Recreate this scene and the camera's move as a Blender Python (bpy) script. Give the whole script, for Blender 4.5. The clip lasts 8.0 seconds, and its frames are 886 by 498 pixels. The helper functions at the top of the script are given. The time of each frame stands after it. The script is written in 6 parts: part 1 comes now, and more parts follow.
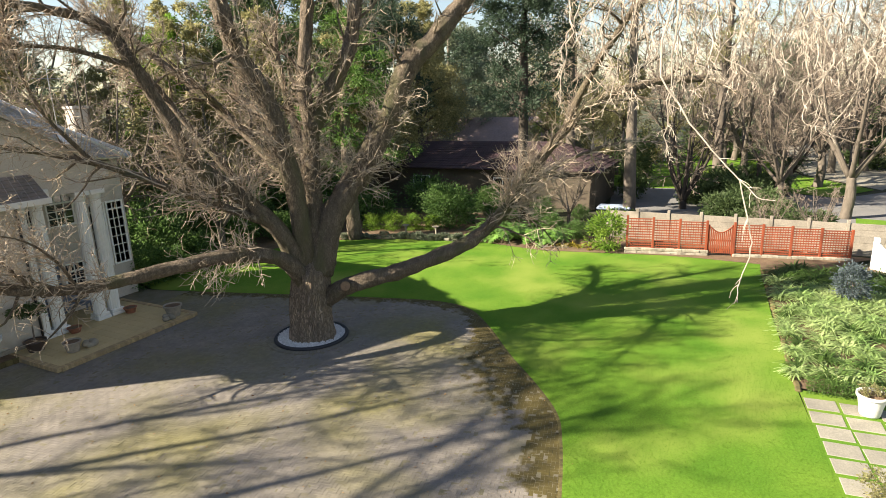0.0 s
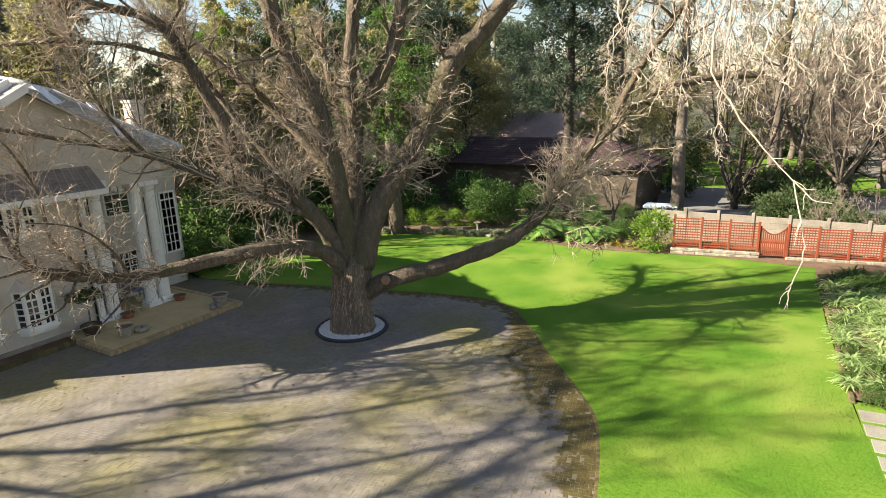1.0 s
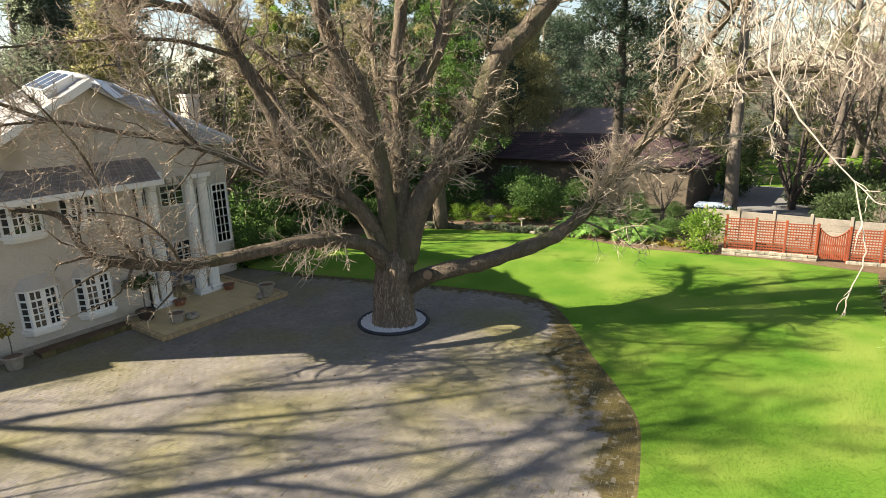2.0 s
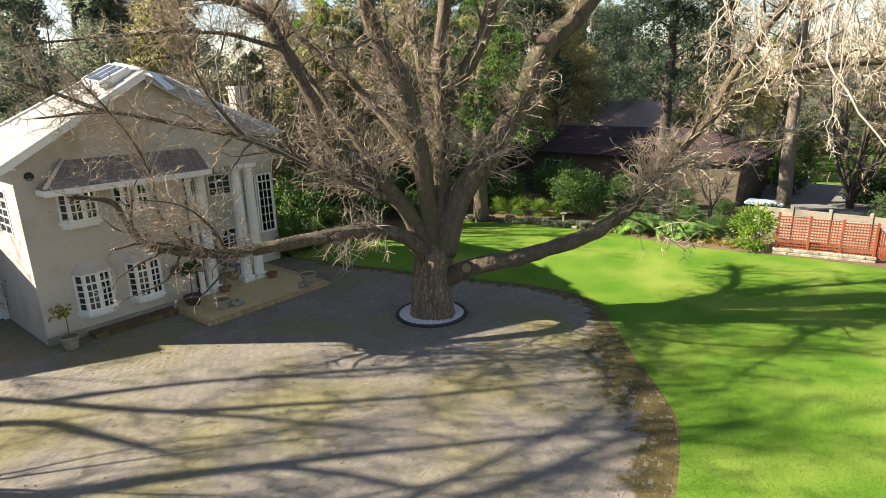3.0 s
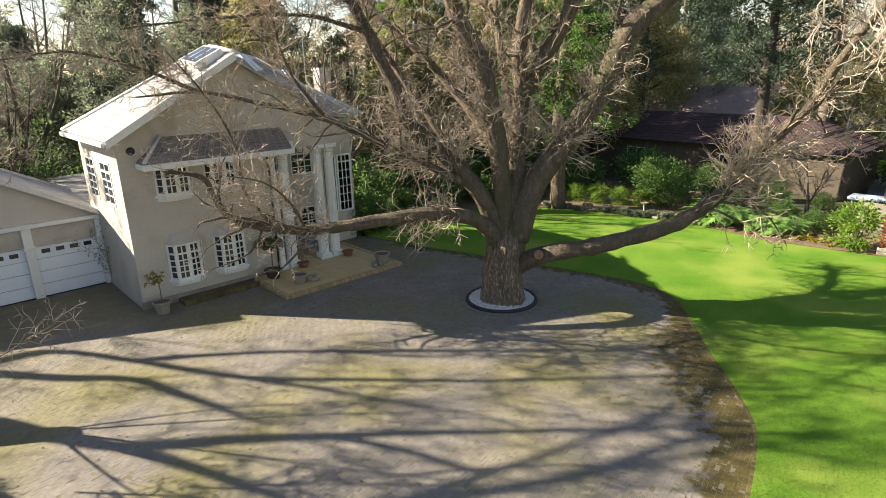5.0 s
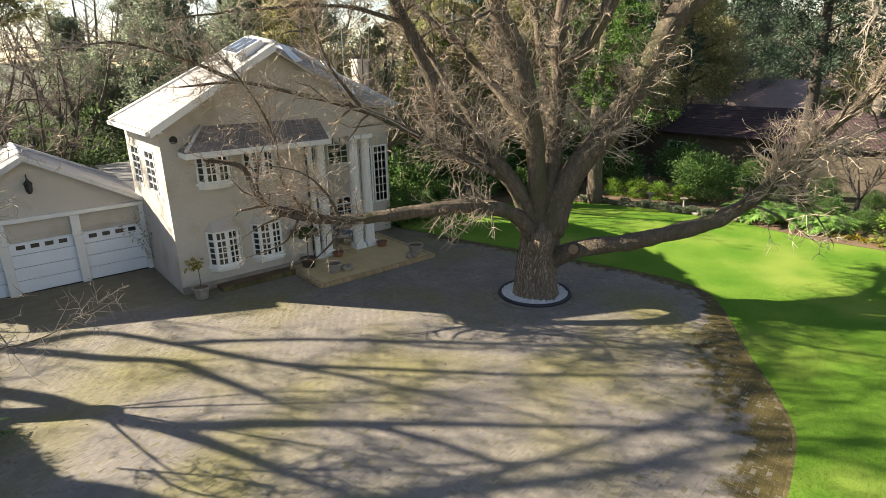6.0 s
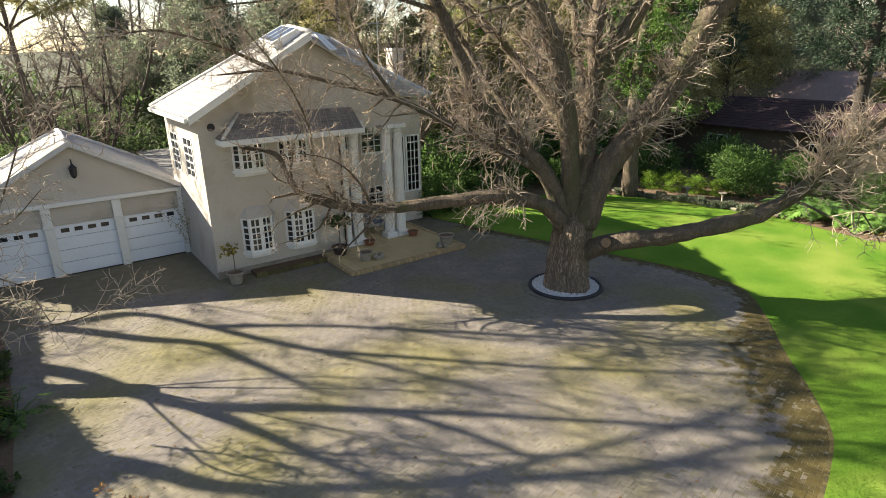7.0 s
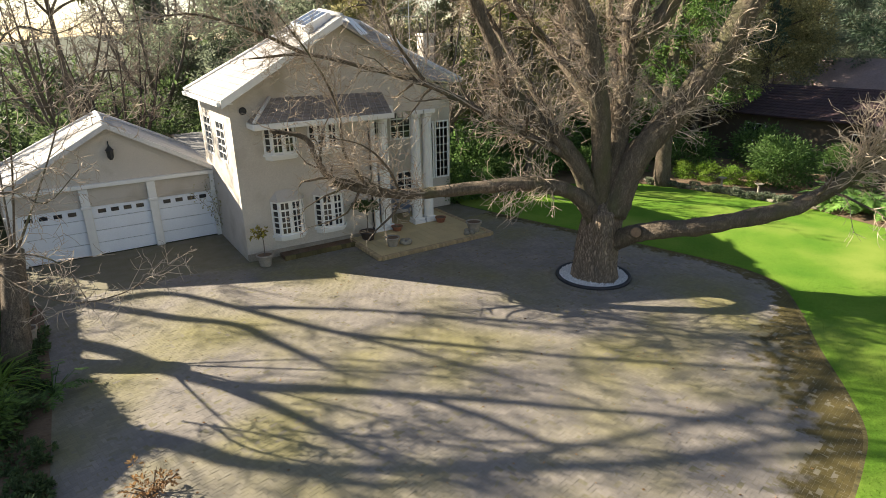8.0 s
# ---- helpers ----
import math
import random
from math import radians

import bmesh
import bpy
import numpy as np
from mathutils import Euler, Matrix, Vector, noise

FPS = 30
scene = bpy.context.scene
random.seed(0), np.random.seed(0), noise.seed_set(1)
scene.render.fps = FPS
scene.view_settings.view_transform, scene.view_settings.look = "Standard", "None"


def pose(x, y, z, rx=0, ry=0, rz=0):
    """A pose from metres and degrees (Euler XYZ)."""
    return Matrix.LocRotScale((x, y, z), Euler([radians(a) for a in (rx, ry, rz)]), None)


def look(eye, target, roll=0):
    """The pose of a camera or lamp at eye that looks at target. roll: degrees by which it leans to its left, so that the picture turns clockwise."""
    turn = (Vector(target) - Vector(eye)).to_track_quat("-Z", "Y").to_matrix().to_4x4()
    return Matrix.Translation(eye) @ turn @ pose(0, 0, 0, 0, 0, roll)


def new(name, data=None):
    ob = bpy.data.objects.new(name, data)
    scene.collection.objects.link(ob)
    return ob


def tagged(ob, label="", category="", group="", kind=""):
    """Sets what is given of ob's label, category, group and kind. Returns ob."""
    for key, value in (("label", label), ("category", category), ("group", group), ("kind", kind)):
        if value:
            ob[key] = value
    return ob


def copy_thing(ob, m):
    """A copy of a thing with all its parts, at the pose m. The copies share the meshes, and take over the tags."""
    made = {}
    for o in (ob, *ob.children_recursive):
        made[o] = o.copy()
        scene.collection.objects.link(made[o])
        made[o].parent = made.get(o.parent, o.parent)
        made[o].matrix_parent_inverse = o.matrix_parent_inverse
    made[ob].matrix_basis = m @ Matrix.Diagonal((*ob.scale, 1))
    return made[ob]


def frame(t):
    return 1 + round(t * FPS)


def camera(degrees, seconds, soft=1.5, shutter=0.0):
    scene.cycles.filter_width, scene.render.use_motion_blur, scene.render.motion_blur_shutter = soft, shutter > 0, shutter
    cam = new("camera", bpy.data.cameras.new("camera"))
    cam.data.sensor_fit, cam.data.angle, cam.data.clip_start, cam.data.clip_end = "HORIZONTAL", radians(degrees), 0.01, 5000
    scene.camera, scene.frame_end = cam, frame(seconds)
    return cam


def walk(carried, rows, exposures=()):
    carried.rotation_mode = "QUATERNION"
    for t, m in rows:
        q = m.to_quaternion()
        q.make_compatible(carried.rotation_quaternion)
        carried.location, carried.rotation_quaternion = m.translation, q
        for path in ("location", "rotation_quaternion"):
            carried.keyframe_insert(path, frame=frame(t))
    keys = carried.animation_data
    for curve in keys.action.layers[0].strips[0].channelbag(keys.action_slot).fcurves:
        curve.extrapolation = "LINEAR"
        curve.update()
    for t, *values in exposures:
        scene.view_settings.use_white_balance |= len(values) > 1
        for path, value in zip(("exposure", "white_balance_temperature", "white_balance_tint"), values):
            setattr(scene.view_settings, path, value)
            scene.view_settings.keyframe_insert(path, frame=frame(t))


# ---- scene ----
cam = camera(73.85, 8.0, soft=0.65)
PATH = [
    (0, (-12.493, -10.978, 8.767), (-10.771, -10.095, 8.263), -1.97),
    (0.5, (-12.460, -11.003, 8.779), (-10.773, -10.058, 8.270), -1.90),
    (1, (-12.429, -11.026, 8.789), (-10.780, -10.019, 8.274), -1.80),
    (1.5, (-12.398, -11.048, 8.797), (-10.791, -9.977, 8.277), -1.74),
    (3, (-12.314, -11.100, 8.807), (-10.841, -9.863, 8.260), -1.65),
    (3.5, (-12.288, -11.114, 8.806), (-10.861, -9.829, 8.248), -1.57),
    (4, (-12.264, -11.126, 8.803), (-10.882, -9.798, 8.234), -1.51),
    (4.5, (-12.240, -11.137, 8.798), (-10.905, -9.766, 8.217), -1.44),
    (6, (-12.178, -11.157, 8.770), (-10.983, -9.674, 8.156), -1.26),
    (6.5, (-12.159, -11.159, 8.756), (-11.011, -9.646, 8.130), -1.19),
    (7, (-12.142, -11.161, 8.741), (-11.038, -9.621, 8.100), -1.08),
    (7.5, (-12.126, -11.160, 8.723), (-11.064, -9.599, 8.062), -1.00),
    (8, (-12.111, -11.157, 8.702), (-11.093, -9.576, 8.022), -0.91),
]
walk(cam, [(t, look(eye, target, roll)) for t, eye, target, roll in PATH])

# ---- light ----
SHADE = Vector((1.12, -1.415, -1.0))          # the way sunlight travels
world = bpy.data.worlds.new("sky")
scene.world = world
world.use_nodes = True
wn = world.node_tree
sky = wn.nodes.new("ShaderNodeTexSky")
sky.sky_type = 'NISHITA'
sky.sun_disc = False
sky.sun_elevation = math.atan2(1.0, math.hypot(SHADE.x, SHADE.y))
sky.sun_rotation = math.atan2(-SHADE.x, -SHADE.y)
sky.air_density = 1.0
sky.dust_density = 0.5
wn.links.new(sky.outputs[0], wn.nodes["Background"].inputs[0])
wn.nodes["Background"].inputs[1].default_value = 0.062
sun = new("sun", bpy.data.lights.new("sun", 'SUN'))
sun.data.energy = 5.0
sun.data.angle = radians(0.53)
sun.data.color = (1.0, 0.97, 0.835)
sun.matrix_world = look((0, 0, 40), Vector((0, 0, 40)) + SHADE)
scene.view_settings.exposure = 1.64
scene.view_settings.use_white_balance = True
scene.view_settings.white_balance_temperature = 7150
scene.view_settings.white_balance_tint = 14


# ---- materials ----
def mat(name, col, col2=None, scale=4.0, rough=0.8, metal=0.0, bump=0.3, bump_scale=40.0, stain=None, stain_scale=0.5,
        stain_amount=0.5, vary=0.0, vary_by="object", stretch=(1, 1, 1), spec=0.4, transl=None, bump_dist=0.02, cracks=0.0, moss=None):
    """A surface with two scales of colour, relief and, if wished, stains and a change from piece to piece."""
    m = bpy.data.materials.new(name)
    m.use_nodes = True
    nt = m.node_tree
    nd, ln = nt.nodes, nt.links
    bsdf = nd["Principled BSDF"]
    bsdf.inputs["Roughness"].default_value = rough
    bsdf.inputs["Metallic"].default_value = metal
    bsdf.inputs["Specular IOR Level"].default_value = spec
    co = nd.new("ShaderNodeTexCoord")
    geo = nd.new("ShaderNodeNewGeometry")
    mp = nd.new("ShaderNodeMapping")
    mp.inputs["Scale"].default_value = stretch
    ln.new(geo.outputs["Position"], mp.inputs[0])

    def tex(s, detail=5.0):
        n = nd.new("ShaderNodeTexNoise")
        n.inputs["Scale"].default_value = s
        n.inputs["Detail"].default_value = detail
        ln.new(mp.outputs[0], n.inputs["Vector"])
        return n.outputs["Fac"]

    def ramp(fac, lo, hi):
        r = nd.new("ShaderNodeMapRange")
        r.inputs["From Min"].default_value = lo
        r.inputs["From Max"].default_value = hi
        ln.new(fac, r.inputs["Value"])
        return r.outputs[0]

    def mixed(fac, a, b):
        x = nd.new("ShaderNodeMix")
        x.data_type = 'RGBA'
        ln.new(fac, x.inputs[0])
        for sock, v in ((x.inputs[6], a), (x.inputs[7], b)):
            if isinstance(v, tuple):
                sock.default_value = (*v, 1)
            else:
                ln.new(v, sock)
        return x.outputs[2]

    out = mixed(ramp(tex(scale), 0.3, 0.7), col, col2 or tuple(0.7 * c for c in col))
    fine = nd.new("ShaderNodeHueSaturation")
    ln.new(out, fine.inputs["Color"])
    gain = nd.new("ShaderNodeMath")
    gain.operation = 'MULTIPLY_ADD'
    ln.new(tex(bump_scale * 0.6, 3.0), gain.inputs[0])
    gain.inputs[1].default_value = 0.7 if bump > 0.1 or bump == 0 else 0.16
    gain.inputs[2].default_value = 0.65 if bump > 0.1 or bump == 0 else 0.92
    ln.new(gain.outputs[0], fine.inputs["Value"])
    out = fine.outputs[0]
    crack = None
    if cracks:
        wob = nd.new("ShaderNodeVectorMath")
        wob.operation = 'MULTIPLY_ADD'
        nz = nd.new("ShaderNodeTexNoise")
        nz.inputs["Scale"].default_value = cracks * 0.7
        ln.new(mp.outputs[0], nz.inputs["Vector"])
        ln.new(nz.outputs["Color"], wob.inputs[0])
        wob.inputs[1].default_value = (0.22, 0.22, 0.22)
        ln.new(mp.outputs[0], wob.inputs[2])
        vo = nd.new("ShaderNodeTexVoronoi")
        vo.feature = 'DISTANCE_TO_EDGE'
        vo.inputs["Scale"].default_value = cracks
        ln.new(wob.outputs[0], vo.inputs["Vector"])
        crack = ramp(vo.outputs["Distance"], 0.0, 0.22)
        dark = nd.new("ShaderNodeMix")
        dark.data_type = 'RGBA'
        dark.blend_type = 'MULTIPLY'
        dark.inputs[0].default_value = 0.85
        ln.new(out, dark.inputs[6])
        cr = nd.new("ShaderNodeMapRange")
        cr.inputs["To Min"].default_value = 0.42
        ln.new(crack, cr.inputs["Value"])
        ln.new(cr.outputs[0], dark.inputs[7])
        out = dark.outputs[2]
    if stain:
        n = tex(stain_scale, 6.0)
        out = mixed(ramp(n, 0.62 - 0.25 * stain_amount, 0.75 - 0.15 * stain_amount), out, stain)
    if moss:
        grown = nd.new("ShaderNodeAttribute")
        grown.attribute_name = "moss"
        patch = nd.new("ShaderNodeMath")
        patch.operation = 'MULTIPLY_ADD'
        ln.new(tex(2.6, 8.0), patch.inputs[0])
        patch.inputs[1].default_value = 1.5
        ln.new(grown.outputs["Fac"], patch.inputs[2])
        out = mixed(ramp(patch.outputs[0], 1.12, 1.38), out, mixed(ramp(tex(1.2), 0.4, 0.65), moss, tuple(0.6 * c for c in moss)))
    if vary:
        h = nd.new("ShaderNodeHueSaturation")
        ln.new(out, h.inputs["Color"])
        if vary_by == "object":
            rnd = nd.new("ShaderNodeObjectInfo").outputs["Random"]
        else:
            rnd = geo.outputs["Random Per Island"]
        a = nd.new("ShaderNodeMath")
        a.operation = 'MULTIPLY_ADD'
        ln.new(rnd, a.inputs[0])
        a.inputs[1].default_value = 2 * vary
        a.inputs[2].default_value = 1 - vary
        ln.new(a.outputs[0], h.inputs["Value"])
        out = h.outputs[0]
    ln.new(out, bsdf.inputs["Base Color"])
    if bump:
        b = nd.new("ShaderNodeBump")
        b.inputs["Strength"].default_value = bump
        b.inputs["Distance"].default_value = bump_dist
        ln.new(crack if crack is not None else tex(bump_scale), b.inputs["Height"])
        ln.new(b.outputs[0], bsdf.inputs["Normal"])
    if transl:
        t = nd.new("ShaderNodeBsdfTranslucent")
        ln.new(out, t.inputs[0])
        mx = nd.new("ShaderNodeMixShader")
        mx.inputs[0].default_value = transl
        ln.new(bsdf.outputs[0], mx.inputs[1])
        ln.new(t.outputs[0], mx.inputs[2])
        ln.new(mx.outputs[0], nd["Material Output"].inputs[0])
    return m


M_GROUND = mat("rough_ground", (0.06, 0.055, 0.03), (0.04, 0.055, 0.018), 0.6, 0.95, bump=0.6, bump_scale=8)
M_LAWN = mat("mown_grass", (0.078, 0.18, 0.018), (0.135, 0.235, 0.028), 0.45, 0.9, bump=0.6, bump_scale=34, stain=(0.205, 0.275, 0.05), stain_scale=0.22, stain_amount=0.5, spec=0.1, bump_dist=0.02)
M_BLADE = mat("grass_blades", (0.09, 0.20, 0.02), (0.155, 0.26, 0.036), 0.45, 0.8, bump=0, vary=0.25, vary_by="island", spec=0.1, transl=0.4)
M_BRICK = mat("paving_brick", (0.235, 0.206, 0.176), (0.165, 0.146, 0.13), 0.9, 0.9, bump=0.35, bump_scale=70, stain=(0.19, 0.168, 0.078), stain_scale=0.26, stain_amount=0.7, vary=0.10, vary_by="object")
# moss colour here also carries some of the soft shade near the lawn
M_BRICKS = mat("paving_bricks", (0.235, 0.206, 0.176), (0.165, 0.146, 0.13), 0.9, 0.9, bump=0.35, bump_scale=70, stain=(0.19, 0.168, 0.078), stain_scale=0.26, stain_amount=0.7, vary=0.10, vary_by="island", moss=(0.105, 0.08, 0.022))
M_JOINT = mat("sandy_joint", (0.195, 0.17, 0.125), (0.15, 0.135, 0.08), 2.0, 0.95, bump=0.4, bump_scale=60)
M_KERB = mat("kerb_brick", (0.135, 0.105, 0.04), (0.09, 0.075, 0.032), 2.0, 0.9, bump=0.4, bump_scale=50, vary=0.25)
M_PLASTER = mat("taupe_plaster", (0.55, 0.50, 0.44), (0.51, 0.46, 0.40), 1.2, 0.9, bump=0.25, bump_scale=60, stain=(0.42, 0.37, 0.30), stain_scale=0.8, stain_amount=0.3)
M_WHITE = mat("white_paint", (0.80, 0.79, 0.76), (0.74, 0.73, 0.70), 2.5, 0.5, bump=0.08, bump_scale=60)
M_DOOR = mat("garage_door_paint", (0.82, 0.85, 0.90), (0.78, 0.81, 0.86), 1.5, 0.45, bump=0.06, bump_scale=30)
M_TILE = mat("grey_roof_tile", (0.40, 0.375, 0.355), (0.34, 0.315, 0.30), 1.5, 0.75, bump=0.3, bump_scale=40, stain=(0.29, 0.27, 0.25), stain_scale=1.5, stain_amount=0.3, vary=0.08, vary_by="island")
M_TILE_DARK = mat("brown_grey_roof_tile", (0.27, 0.23, 0.205), (0.21, 0.18, 0.16), 2.0, 0.85, bump=0.3, bump_scale=40, vary=0.12, vary_by="island")
M_TILE_PURPLE = mat("purple_brown_roof_tile", (0.062, 0.034, 0.038), (0.045, 0.027, 0.03), 1.0, 0.85, bump=0.4, bump_scale=30, stain=(0.065, 0.043, 0.036), stain_scale=0.6, stain_amount=0.3, vary=0.15, vary_by="island")
M_RIDGE = mat("pale_ridge_cap", (0.62, 0.60, 0.58), (0.52, 0.50, 0.49), 2.0, 0.6, bump=0.15, bump_scale=30)
M_PORCH = mat("porch_tile", (0.56, 0.43, 0.22), (0.50, 0.385, 0.20), 1.5, 0.6, bump=0.1, bump_scale=30, vary=0.05)
M_PORCH_EDGE = mat("porch_edge_brick", (0.46, 0.33, 0.17), (0.36, 0.26, 0.15), 3.0, 0.85, bump=0.3, bump_scale=50, vary=0.2)
M_BARK = mat("furrowed_bark", (0.40, 0.305, 0.22), (0.30, 0.225, 0.165), 5.0, 0.95, bump=1.0, bump_scale=14, stretch=(1, 1, 0.2), stain=(0.17, 0.15, 0.085), stain_scale=1.3, stain_amount=0.3, bump_dist=0.05, cracks=15.0)
M_LIMB = mat("limb_bark", (0.30, 0.23, 0.165), (0.19, 0.145, 0.103), 6.0, 0.95, bump=1.0, bump_scale=22, stretch=(1, 1, 0.3), stain=(0.14, 0.13, 0.066), stain_scale=1.0, stain_amount=0.4, bump_dist=0.035, cracks=19.0)
M_TWIG = mat("brown_twig", (0.50, 0.405, 0.31), (0.34, 0.262, 0.19), 2.0, 0.85, bump=0.0, vary=0.25, vary_by="island")
M_PALE_TWIG = mat("pale_twig", (0.42, 0.355, 0.29), (0.30, 0.25, 0.205), 2.0, 0.8, bump=0.0, vary=0.2, vary_by="island")
M_DARK_BARK = mat("dark_bark", (0.075, 0.06, 0.048), (0.05, 0.04, 0.032), 3.0, 0.95, bump=0.6, bump_scale=15, stretch=(1, 1, 0.3), bump_dist=0.04)
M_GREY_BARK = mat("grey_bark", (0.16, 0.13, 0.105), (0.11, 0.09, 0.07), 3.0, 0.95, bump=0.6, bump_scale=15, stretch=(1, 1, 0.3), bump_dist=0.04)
M_FAR_TWIG = mat("far_twig", (0.27, 0.21, 0.165), (0.18, 0.14, 0.11), 0.6, 0.9, bump=0.0, vary=0.3, vary_by="island")


def leafy(name, a, b, tr=0.48):
    return mat(name, a, b, 0.9, 0.55, bump=0, vary=0.4, vary_by="island", spec=0.35, transl=tr)


M_LEAF_DARK = leafy("dark_leaf", (0.075, 0.118, 0.045), (0.12, 0.168, 0.066), 0.55)
M_LEAF_CEDAR = leafy("cedar_needles", (0.042, 0.07, 0.045), (0.07, 0.105, 0.062), 0.4)
M_LEAF_MID = leafy("green_leaf", (0.075, 0.15, 0.032), (0.12, 0.20, 0.048), 0.5)
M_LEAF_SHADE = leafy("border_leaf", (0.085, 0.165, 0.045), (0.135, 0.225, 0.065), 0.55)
M_LEAF_BRIGHT = leafy("bright_leaf", (0.14, 0.27, 0.035), (0.22, 0.31, 0.05))
M_LEAF_OLIVE = leafy("olive_leaf", (0.26, 0.255, 0.11), (0.36, 0.32, 0.155), 0.6)
M_LEAF_GREY = leafy("grey_green_leaf", (0.17, 0.205, 0.135), (0.24, 0.265, 0.18), 0.55)
M_LEAF_BLUE = leafy("blue_grey_leaf", (0.075, 0.10, 0.11), (0.11, 0.14, 0.145), 0.3)
M_LEAF_YELLOW = leafy("yellow_leaf", (0.35, 0.27, 0.04), (0.28, 0.25, 0.05))
M_STRAP = leafy("strap_leaf", (0.22, 0.36, 0.10), (0.42, 0.50, 0.22), 0.4)
M_PHIL = mat("glossy_lobed_leaf", (0.13, 0.26, 0.05), (0.19, 0.33, 0.08), 1.5, 0.32, bump=0, vary=0.3, vary_by="island", spec=0.6, transl=0.25)
M_DRY = leafy("dry_leaf", (0.22, 0.12, 0.06), (0.30, 0.19, 0.09))
M_SOIL = mat("brown_soil", (0.12, 0.075, 0.045), (0.19, 0.125, 0.075), 1.5, 0.95, bump=0.8, bump_scale=18, bump_dist=0.05)
M_STONE = mat("rough_stone", (0.36, 0.32, 0.25), (0.25, 0.22, 0.17), 3.0, 0.9, bump=0.6, bump_scale=20, vary=0.25)
M_SLAB = mat("pale_paving_slab", (0.30, 0.275, 0.22), (0.24, 0.22, 0.18), 2.0, 0.85, bump=0.2, bump_scale=40, vary=0.1)
M_PEBBLE = mat("white_pebble", (0.72, 0.70, 0.68), (0.6, 0.58, 0.56), 9.0, 0.7, bump=0.1, bump_scale=40, vary=0.15, vary_by="island")
M_RUBBER = mat("black_edging", (0.02, 0.02, 0.025), (0.03, 0.03, 0.035), 5.0, 0.6, bump=0.1)
M_GLASS = mat("dark_window_glass", (0.02, 0.022, 0.025), (0.03, 0.03, 0.032), 1.0, 0.06, bump=0.0, spec=0.7)
M_REDWOOD = mat("red_stained_wood", (0.30, 0.066, 0.026), (0.19, 0.044, 0.02), 3.0, 0.7, bump=0.2, bump_scale=40, stretch=(1, 1, 0.3))
M_CONCRETE = mat("weathered_concrete", (0.30, 0.26, 0.21), (0.24, 0.21, 0.17), 1.0, 0.9, bump=0.3, bump_scale=30, stain=(0.17, 0.15, 0.12), stain_scale=0.9, stain_amount=0.4, vary=0.08)
M_ROAD = mat("grey_tar_road", (0.21, 0.20, 0.19), (0.17, 0.165, 0.16), 0.8, 0.9, bump=0.3, bump_scale=40)
M_TERRA = mat("terracotta", (0.33, 0.13, 0.07), (0.24, 0.10, 0.06), 5.0, 0.85, bump=0.15)
M_POT = mat("weathered_stone_pot", (0.36, 0.31, 0.25), (0.25, 0.22, 0.18), 6.0, 0.9, bump=0.3)
M_POTWHITE = mat("white_planter", (0.75, 0.73, 0.68), (0.66, 0.64, 0.6), 5.0, 0.7, bump=0.1)
M_DARKPOT = mat("dark_glazed_pot", (0.07, 0.05, 0.04), (0.05, 0.035, 0.03), 5.0, 0.5, bump=0.1)
M_PINK = mat("faded_pink_tile", (0.33, 0.24, 0.22), (0.27, 0.2, 0.18), 1.0, 0.9, bump=0.3, bump_scale=12)
M_IRON = mat("black_iron", (0.02, 0.02, 0.02), (0.03, 0.03, 0.03), 8.0, 0.5, bump=0.0)
M_STEEL = mat("galvanised_pipe", (0.45, 0.45, 0.46), (0.38, 0.38, 0.39), 5.0, 0.4, metal=0.8, bump=0.0)
M_BLUE = mat("blue_grey_door", (0.16, 0.19, 0.25), (0.13, 0.16, 0.21), 3.0, 0.5, bump=0.05)
M_TAN = mat("tan_wall", (0.115, 0.088, 0.062), (0.09, 0.07, 0.05), 1.0, 0.9, bump=0.2)
M_CUT = mat("cut_wood", (0.26, 0.16, 0.095), (0.18, 0.11, 0.07), 9.0, 0.9, bump=0.3)
M_TARP = mat("pale_blue_cover", (0.34, 0.42, 0.55), (0.4, 0.47, 0.58), 2.0, 0.6, bump=0.1)


